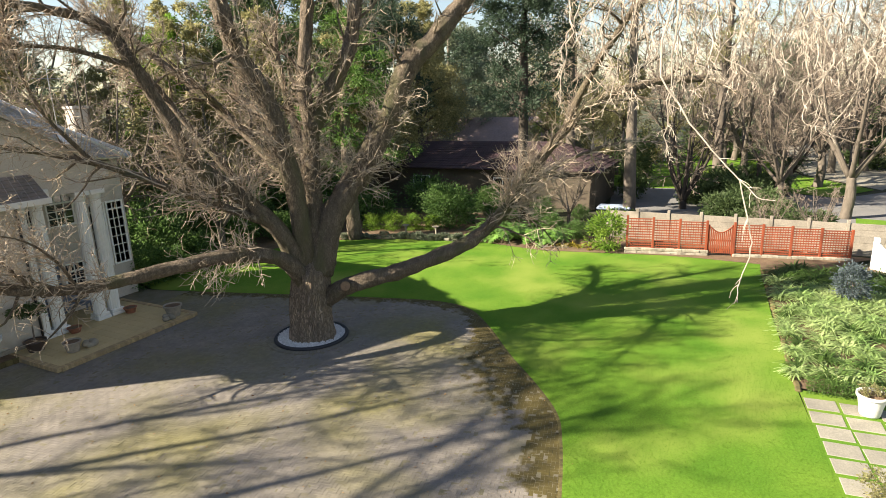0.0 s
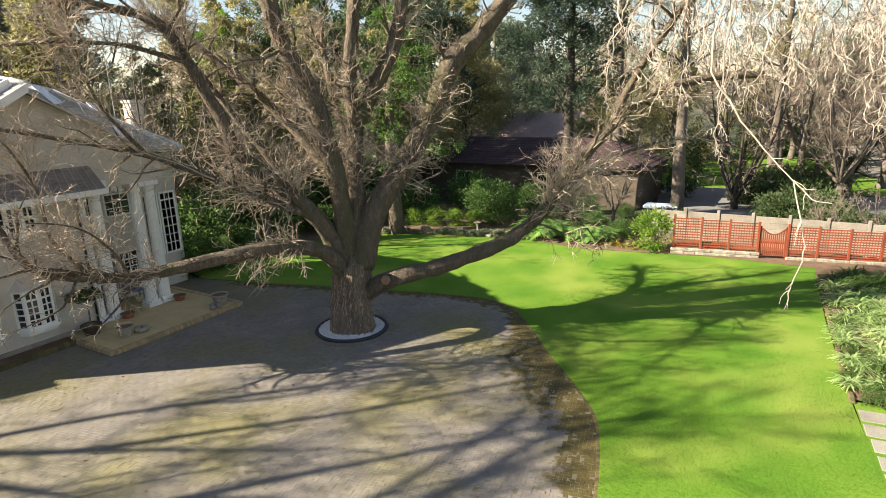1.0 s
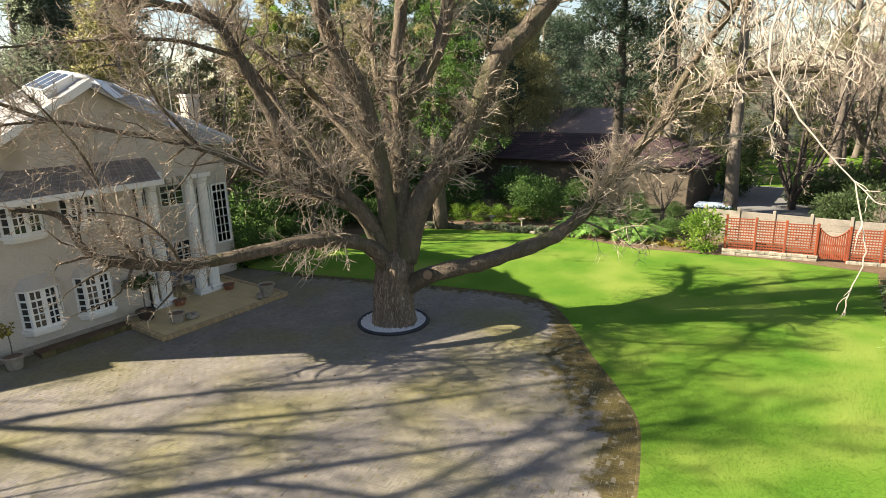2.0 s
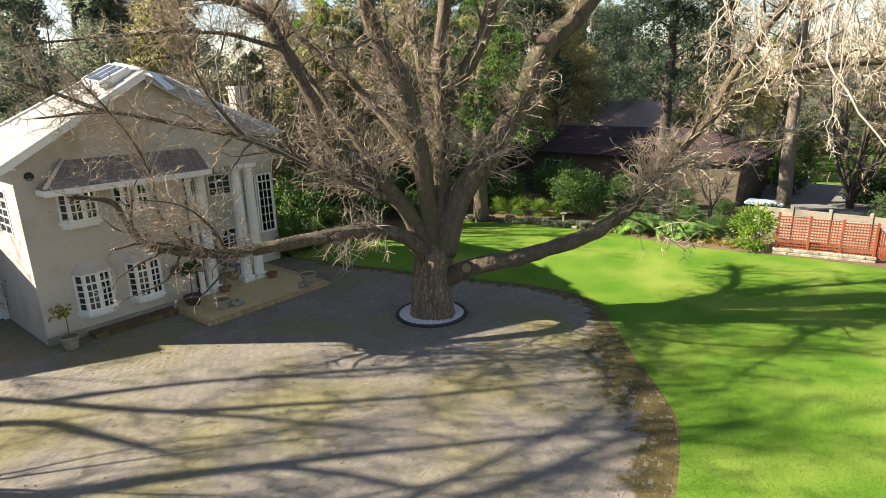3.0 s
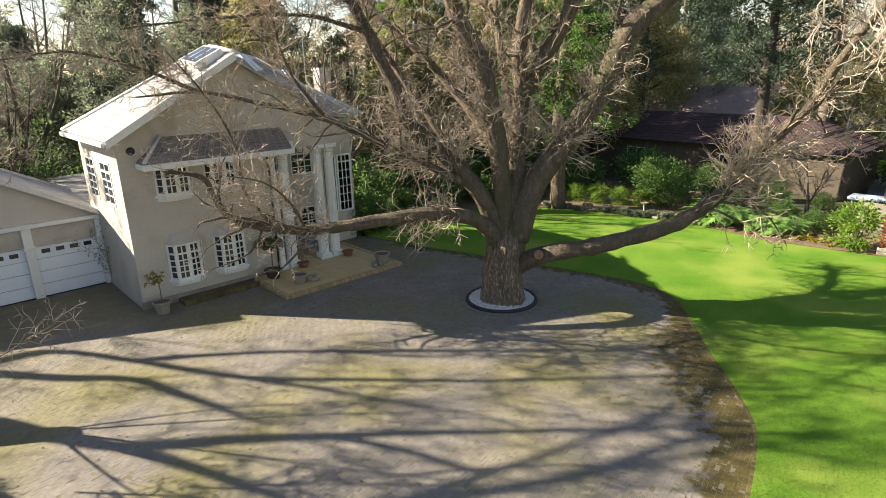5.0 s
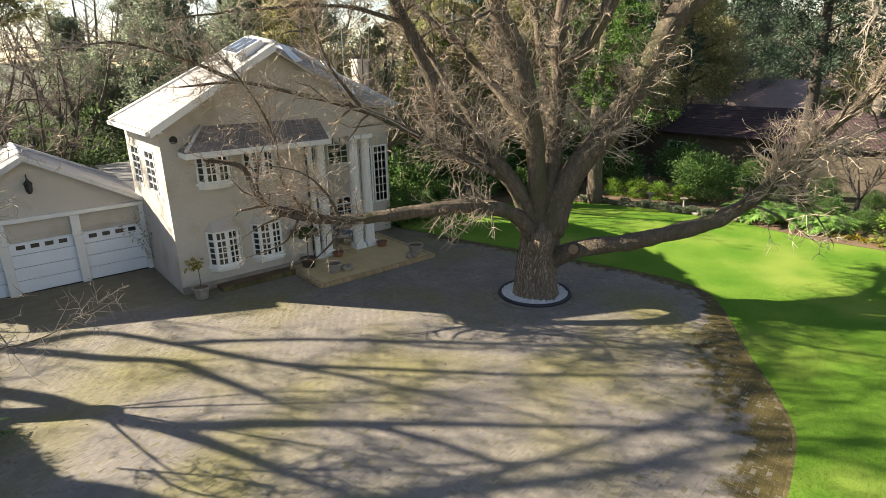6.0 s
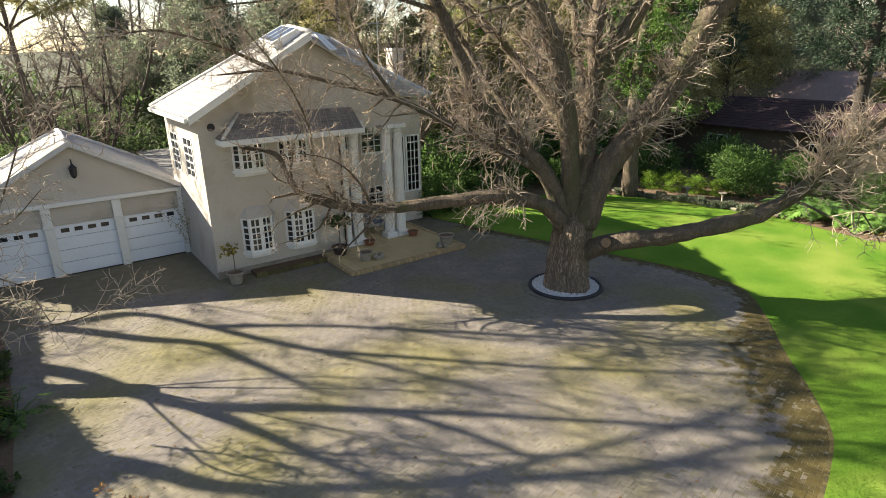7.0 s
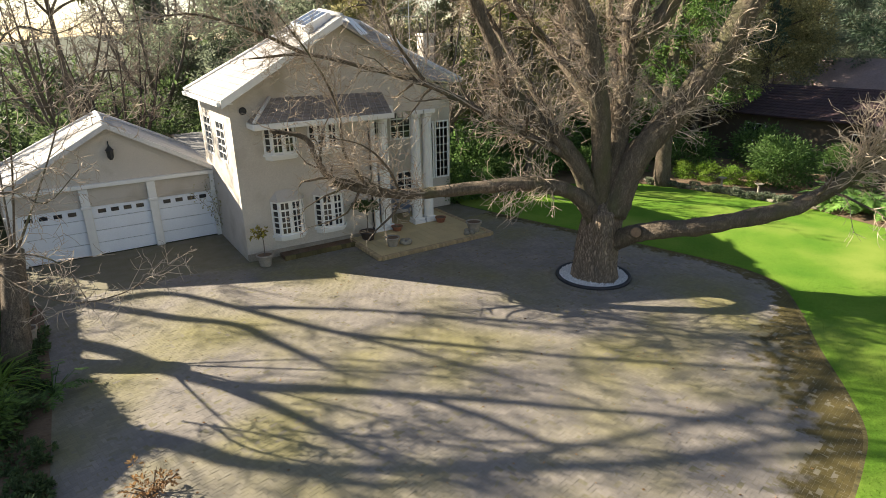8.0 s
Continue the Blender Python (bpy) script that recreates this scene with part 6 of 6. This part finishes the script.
# creeper on the post between house and garage
creeper = thing("creeper", "half-bare creeper climbing the post beside the garage", "plant", at=(-6.35, 16.6, 0))
g, gl = Geo(), Geo()
g.box(-0.07, 0.07, -0.07, 0.07, -0.05, 2.85)
for k in range(10):
    w = path_of((rng.uniform(-.1, .1), rng.uniform(-.1, .1), 0), (0, 0, 1), 2.7, rng, 8, 0.12)
    g.tube(w, [0.012] * 9, 4)
    for q in w[2:]:
        for _ in range(9):
            leaf(gl, q + Vector((rng.gauss(0, .1), rng.gauss(0, .1), rng.gauss(0, .15))), (rng.gauss(0, 1), rng.gauss(0, 1), rng.gauss(0, 1)), 0.09, rng, 0.7)
part("vines", g, M_PALE_TWIG, creeper)
part("leaves", gl, M_LEAF_OLIVE, creeper)

# ---- the border beside the drive ----
sheet("drive_border", [(-13.75, 12.0), (-13.55, 6.4), (-13.7, 1.5), (-14.6, -4), (-22, -4), (-22, 16.9), (-14.8, 16.9), (-14.3, 13.0)], 0.012, M_SOIL, "dark soil of the border beside the drive", "flower bed")
ivy = shrub("ground_cover", "dark low ivy under the bare tree", M_LEAF_DARK, (0.55, 0.55, 0.14), 71, 26, 32, 0.11, (-14.1, 9.6, 0), group="ground cover", stems=False)
for k in range(34):
    s = rng.uniform(0.8, 1.3)
    copy_thing(ivy, pose(-14.05 - 1.6 * rng.random(), 1.0 + 11 * rng.random(), 0.0, 0, 0, rng.uniform(0, 360)) @ Matrix.Diagonal((s, s, s, 1)))
big = broad_plant("broad_leaved_plant", "large dark green broad-leaved plant at the drive edge", M_LEAF_MID, 20, 0.42, 72, (-13.55, 5.5, 0))
strel = strap_clump("sword_leaved_plant", "tall arching sword-leaved plant with bright tips", M_LEAF_BRIGHT, 80, 1.6, 73, (-14.75, 6.6, 0), "", 0.03)
copy_thing(strel, pose(-15.3, 5.3, 0, 0, 0, 60))
pot("pale_pot", "pale clay pot under the bare tree", M_POT, 0.3, 0.55, (-14.1, 9.2, 0.0))
shrub("red_leaved_shrub", "sparse reddish-leaved shrub beside the drive", M_DRY, (0.45, 0.45, 0.4), 74, 14, 26, 0.1, (-11.95, 0.2, 0))
shrub("green_bush", "dense green bush beside the drive", M_LEAF_MID, (0.9, 0.9, 0.8), 75, 50, 50, 0.14, (-15.2, 4.0, 0))
hedge2 = shrub("far_hedge_bush", "dark hedge bush behind the garage", M_LEAF_DARK, (2.6, 2.6, 1.8), 76, 90, 60, 0.26, (-16.0, 27.5, 0), group="hedge behind the garage")
for x, y, s in ((-11.5, 30.5, 1.1), (-6.5, 32.0, 1.1), (-1.5, 34.0, 1.0), (-21.0, 25.0, 1.3), (4.0, 31.0, 1.0), (-19.0, 17.5, 1.1), (-25.0, 14.0, 1.5), (-9.0, 36.0, 1.5), (2.0, 40.0, 1.4), (-17.0, 36.0, 1.6), (8.0, 34.0, 1.3), (-26.0, 52.0, 2.4), (-12.0, 55.0, 2.2), (4.0, 56.0, 2.4), (-34.0, 44.0, 2.2), (16.0, 52.0, 2.4), (7.0, 26.0, 1.0), (-3.0, 40.0, 1.6)):
    copy_thing(hedge2, pose(x, y, 0, 0, 0, x * 70) @ Matrix.Diagonal((s, s, s, 1)))
sheet("yard", [(-6.2, 18.0), (7.0, 18.0), (7.0, 30.0), (-14.5, 30.0), (-14.5, 24.3), (-6.2, 24.3)], -0.05, M_ROAD, "grey paved yard behind the house", "yard")

# ---- neighbouring house, road and far gardens ----
near = thing("neighbour_house", "long low house with a purple-brown hipped tile roof", "house")
g = Geo()
g.box(32.2, 39.5, -1.2, 20.0, -0.1, 2.85)
part("wall", g, M_TAN, near, "tan plastered wall")
g = Geo()
E0, E1, E2, E3 = (31.5, -1.7, 2.9), (31.5, 20.7, 2.9), (40.3, 20.7, 2.9), (40.3, -1.7, 2.9)
K0, K1 = (35.9, 2.8, 4.75), (35.9, 16.3, 4.75)
roof = part("roof", Geo(), M_TILE_PURPLE, near)
tiled(g, E1, E0, K0, K1, 12)
tiled(g, E0, E3, K0, K0, 12)
tiled(g, E3, E2, K1, K0, 10)
tagged(part("roof_tiles", g, M_TILE_PURPLE, roof, "purple-brown roof tiles"), kind="stuff")
g = Geo()
g.slab([E1, E0, K0, K1], 0.08)
g.slab([E0, E3, K0], 0.08)
g.slab([E3, E2, K1, K0], 0.08)
g.slab([E2, E1, K1], 0.08)
part("roof_deck", g, M_TILE_PURPLE, roof)
for y in (5.5, 13.0):
    w = part("window", Geo(), M_WHITE, near)
    g = Geo()
    g.box(32.13, 32.2, y, y + 1.5, 0.9, 2.1)
    part("pane", g, M_GLASS, w)
    g = Geo()
    g.box(32.1, 32.2, y - 0.06, y, 0.84, 2.16)
    g.box(32.1, 32.2, y + 1.5, y + 1.56, 0.84, 2.16)
    g.box(32.1, 32.2, y, y + 1.5, 0.84, 0.9)
    g.box(32.1, 32.2, y, y + 1.5, 2.1, 2.16)
    g.box(32.11, 32.2, y + 0.72, y + 0.78, 0.9, 2.1)
    part("frame", g, M_WHITE, w)
far = thing("far_house", "distant house with a pale pinkish tile roof", "house")
g = Geo()
g.box(52, 60, 9, 24, -0.1, 3.4)
part("wall", g, M_TAN, far)
g = Geo()
g.slab([(51.2, 25, 3.4), (51.2, 8, 3.4), (56, 11, 6.0), (56, 22, 6.0)], 0.1)
g.slab([(60.8, 8, 3.4), (60.8, 25, 3.4), (56, 22, 6.0), (56, 11, 6.0)], 0.1)
g.slab([(51.2, 8, 3.4), (60.8, 8, 3.4), (56, 11, 6.0)], 0.1)
g.slab([(60.8, 25, 3.4), (51.2, 25, 3.4), (56, 22, 6.0)], 0.1)
part("roof", g, M_PINK, far, "faded pink roof")
sheet("road", [(24.2, -2.6), (31.4, -2.4), (44.0, -0.2), (44.0, -14.0), (42.0, -18.0), (46.0, -21.5), (90.0, -40.0), (90.0, -60.0), (24.2, -34.0)], -0.06, M_ROAD, "grey tarred drive beyond the wall", "road")
sheet("far_lawn", [(44.0, 0.6), (44.0, -13.6), (52.0, -14.2), (80, -14), (80, 10), (46, 8)], -0.045, M_LAWN, "sunlit grass beyond the drive", "lawn")
sheet("far_road", [(56.0, -16.6), (90.0, -14.5), (90.0, -39.0), (47.0, -21.5)], -0.055, M_SLAB, "pale sunlit road beyond the trees", "road")
sheet("verge", [(42.2, -17.6), (44.2, -14.4), (55.5, -16.0), (47.0, -21.0)], -0.04, M_LAWN, "green verge along the road", "lawn")
sheet("wall_side_grass", [(30.0, -17.5), (34.0, -18.0), (33.0, -24.0), (27.0, -24.0)], -0.04, M_LAWN, "small patch of green grass by the drive", "lawn")
cone = shrub("conical_shrub", "dark upright conical shrub beside the neighbour's drive", M_LEAF_DARK, (1.3, 1.3, 2.6), 81, 90, 60, 0.2, (38.0, -2.9, -0.05), group="far shrubs")
midb = shrub("dark_bush", "dark rounded bush beside the drive", M_LEAF_DARK, (1.9, 1.9, 0.85), 82, 80, 60, 0.22, (31.5, -10.6, -0.05), group="far shrubs")
for x, y, s in ((33.5, -12.0, 1.0), (30.0, -12.6, 0.9), (36.0, -11.0, 1.2), (39.0, -11.5, 1.3), (41.5, -10.5, 1.3), (37.0, -8.4, 0.9), (28.5, -14.8, 0.8), (66, 2, 2.0), (72, -8, 2.2), (62, -24, 1.8), (54, 4, 1.4), (80, -24, 2.4), (76, 10, 2.4), (28.5, -4.0, 0.5), (88, -10, 3.0), (92, 12, 3.2), (84, 26, 3.0), (96, -32, 3.2)):
    copy_thing(midb, pose(x, y, -0.05, 0, 0, x * 40) @ Matrix.Diagonal((s, s, s, 1)))


def palm(label, at, height, fronds, length, material, seed, group="palms"):
    rng = random.Random(seed)
    t = thing("palm_tree", label, "palm", group, at=at)
    g = Geo()
    g.tube([(0, 0, -0.1), (0.05, 0, height * 0.5), (0, 0, height)], [0.22, 0.17, 0.18], 9, rough=0.2)
    part("trunk", g, M_GREY_BARK, t)
    g = Geo()
    for _ in range(fronds):
        a, up = rng.uniform(0, 6.283), rng.uniform(-0.2, 1.1)
        o = Vector((math.cos(a), math.sin(a), 0))
        sx = Vector((-math.sin(a), math.cos(a), 0))
        for k in range(11):
            t0 = (k + 1) / 11
            p = Vector((0, 0, height)) + o * length * t0 * 0.9 + Vector((0, 0, length * (up * t0 - 0.9 * t0 * t0)))
            for sg in (-1, 1):
                e = p + (sx * sg * 0.8 + o * 0.5 + Vector((0, 0, -0.35))) * length * 0.32 * (1.1 - 0.6 * t0)
                q = o * 0.05 * length * 0.5
                g.add([tuple(p - q), tuple(e), tuple(p + q)], [(0, 1, 2)])
    part("fronds", g, material, t)
    return t


palm("bright yellow-green palm behind the neighbour's roof", (47.5, 7.4, -0.1), 5.2, 46, 2.2, M_LEAF_BRIGHT, 91)
for x, y, h in ((40.0, -12.2, 3.2), (42.5, -14.5, 3.0), (37.0, -13.4, 2.2)):
    palm("short dark palm beside the drive", (x, y, -0.1), h, 34, 1.6, M_LEAF_DARK, int(x))
picket = thing("picket_fence", "far white picket fence before yellow shrubs", "fence")
for k in range(40):
    g = Geo() if k == 0 else g
    if k == 0:
        g.box(-0.03, 0.03, -0.05, 0.05, -0.06, 1.5, 0.01)
        pk = g.mesh("picket", M_WHITE)
    part("picket", pk, None, picket).location = (66.0, 8.0 - 0.3 * k, 0)
g = Geo()
g.box(66.03, 66.07, -4.0, 8.2, 0.35, 0.45)
g.box(66.03, 66.07, -4.0, 8.2, 1.1, 1.2)
part("rail", g, M_WHITE, picket)
gold = shrub("golden_shrub", "golden dry shrub in the far garden", M_LEAF_YELLOW, (1.6, 1.6, 0.9), 83, 50, 50, 0.2, (63.5, 5.0, -0.05), group="golden shrubs")
for x, y in ((63.5, 2.2), (63.8, -0.6), (64, 7.5)):
    copy_thing(gold, pose(x, y, -0.05))
cover = thing("covered_trailer", "low pale blue cover over a trailer by the drive", "cover", at=(31.0, -2.9, -0.06))
g = Geo()
g.box(-0.6, 0.6, -1.2, 1.2, 0.35, 0.62, 0.08)
part("cover", g, M_TARP, cover)
for x in (-0.5, 0.5):
    g = Geo()
    g.lathe([(0.2, -0.08), (0.25, -0.05), (0.25, 0.05), (0.2, 0.08)], 14)
    part("wheel", g, M_RUBBER, cover).matrix_basis = pose(x, 0, 0.25, 0, 90, 0)
mast = thing("television_mast", "thin aerial mast with cross arms behind the house", "aerial", at=(8.2, 24.0, 0))
g = Geo()
g.tube([(0, 0, -0.1), (0, 0, 11.2)], [0.035, 0.025], 6)
part("pole", g, M_STEEL, mast)
for z, w in ((10.9, 0.7), (10.4, 0.9), (9.9, 0.5)):
    g = Geo()
    g.tube([(-w, 0, z), (w, 0, z)], [0.015, 0.015], 5)
    part("cross_arm", g, M_STEEL, mast)

# fallen leaves on the paving
g = Geo()
rng = random.Random(19)
for _ in range(420):
    x, y = rng.uniform(-13, 8), rng.uniform(-8, 9)
    leaf(g, Vector((x, y, 0.012)), (rng.gauss(0, 1), rng.gauss(0, 1), 0.12), rng.uniform(0.04, 0.09), rng, 0.6)
tagged(part("fallen_leaves", g, M_DRY), "scattered dry leaves on the drive", "leaves", kind="stuff")

# ---- pieces of the paving ----
BL_, BW_ = 0.2, 0.1
ca, sa = math.cos(radians(12)), math.sin(radians(12))
lots, singles = [], []
cells = []
for i in range(-120, 121):
    for j in range(-120, 121):
        # herringbone of two-by-one bricks
        k = (i - j) % 4
        if k == 0:
            cells.append((i * BW_ + 0.1, j * BW_ + 0.05, 0))
        elif k == 3:
            cells.append((i * BW_ + 0.05, j * BW_ + 0.1, 1))
SHIFT = (-2.5, 2.0)
porch_box = (-1.95, 3.75, 9.4, 14.7)
for cx, cy, o in cells:
    x, y = SHIFT[0] + cx * ca - cy * sa, SHIFT[1] + cx * sa + cy * ca
    if not (-14 < x < 9.2 and -9.5 < y < 12.4) or not inside(x, y, DRIVE):
        continue
    if porch_box[0] < x < porch_box[1] and porch_box[2] < y < porch_box[3]:
        continue
    if math.hypot(x - 3.93, y - 3.22) < 1.66 or x < -13.7:
        continue
    if -1.6 < x < 0.9 and -6.6 < y < -4.2 and len(singles) < 290:
        singles.append((x, y, o))
    else:
        lots.append((x, y, o))
rng = random.Random(4)
g, grown = Geo(), []
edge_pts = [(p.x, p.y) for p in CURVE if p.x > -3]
for x, y, o in lots:
    a = radians(12 + 90 * o) + rng.gauss(0, 0.012)
    c, s = math.cos(a), math.sin(a)
    z = rng.gauss(0, 0.0022)
    tx, ty = rng.gauss(0, 0.012), rng.gauss(0, 0.012)
    v = []
    for lx, ly, lz in ((-0.0985, -0.0485, -0.005), (0.0985, -0.0485, -0.005), (0.0985, 0.0485, -0.005), (-0.0985, 0.0485, -0.005),
                       (-0.094, -0.044, 0), (0.094, -0.044, 0), (0.094, 0.044, 0), (-0.094, 0.044, 0)):
        v.append((x + lx * c - ly * s, y + lx * s + ly * c, z + lz + lx * tx + ly * ty))
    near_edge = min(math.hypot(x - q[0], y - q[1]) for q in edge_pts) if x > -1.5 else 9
    # mossy band, wider at the lower corner to take in painted shade
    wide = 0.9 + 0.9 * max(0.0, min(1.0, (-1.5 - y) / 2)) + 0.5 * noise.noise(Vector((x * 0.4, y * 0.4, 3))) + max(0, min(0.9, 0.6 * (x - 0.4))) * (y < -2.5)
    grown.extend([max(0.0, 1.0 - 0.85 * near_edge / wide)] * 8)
    n = len(g.v)
    g.v.extend(v)
    g.f.extend(((n + 4, n + 5, n + 6, n + 7), (n, n + 1, n + 5, n + 4), (n + 1, n + 2, n + 6, n + 5), (n + 2, n + 3, n + 7, n + 6), (n + 3, n, n + 4, n + 7)))
bricks = tagged(part("paving_bricks", g, M_BRICKS, driveway, "herringbone bricks, brown, mossy and painted darker for shade along the lawn"), kind="stuff")
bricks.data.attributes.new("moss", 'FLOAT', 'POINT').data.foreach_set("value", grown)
g = Geo()
g.add([(-0.0985, -0.0485, -0.005), (0.0985, -0.0485, -0.005), (0.0985, 0.0485, -0.005), (-0.0985, 0.0485, -0.005), (-0.094, -0.044, 0), (0.094, -0.044, 0), (0.094, 0.044, 0), (-0.094, 0.044, 0)],
      [(4, 5, 6, 7), (0, 1, 5, 4), (1, 2, 6, 5), (2, 3, 7, 6), (3, 0, 4, 7)])
one = g.mesh("brick", M_BRICK)
for x, y, o in singles:
    b = part("brick", one, None, driveway)
    b.matrix_basis = pose(x, y, rng.gauss(0, 0.002), rng.gauss(0, 0.6), rng.gauss(0, 0.6), 12 + 90 * o)
# the soldier course along the lawn
g = Geo()
g.box(-0.085, 0.085, -0.049, 0.049, -0.03, 0.012, 0.006)
soldier = g.mesh("kerb_brick", M_KERB)
run, last, made = 0.0, CURVE[0], 0
for p in CURVE[1:]:
    d = p - last
    L = d.length
    while run < L and made < 290:
        q = last + d * (run / L)
        if q.x > -5:
            b = part("kerb_brick", soldier, None, driveway)
            b.matrix_basis = pose(q.x, q.y, rng.gauss(0.0, 0.003), 0, 0, math.degrees(math.atan2(d.y, d.x)) + 90 + rng.gauss(0, 2))
            made += 1
        run += 0.104
    run -= L
    last = p
# porch tiles and edge
g = Geo()
g.box(-0.196, 0.196, -0.196, 0.196, -0.015, 0.012, 0.004)
tile = g.mesh("tile", M_PORCH)
for i in range(14):
    for j in range(13):
        x, y = -1.66 + 0.4 * i, 9.7 + 0.4 * j
        if x < 3.5 and y < 14.4:
            part("tile", tile, None, porch).location = (x, y, 0.138)
g = Geo()
g.box(-0.048, 0.048, -0.11, 0.11, 0.0, 0.155, 0.008)
eb = g.mesh("edge_brick", M_PORCH_EDGE)
for k in range(55):
    part("edge_brick", eb, None, porch).location = (-1.85 + 0.102 * k, 9.4, 0)
for k in range(48):
    for x in (-1.95, 3.78):
        if x < 0 and k > 29:
            continue
        part("edge_brick", eb, None, porch).matrix_basis = pose(x, 9.4 + 0.102 * k, 0, 0, 0, 90)
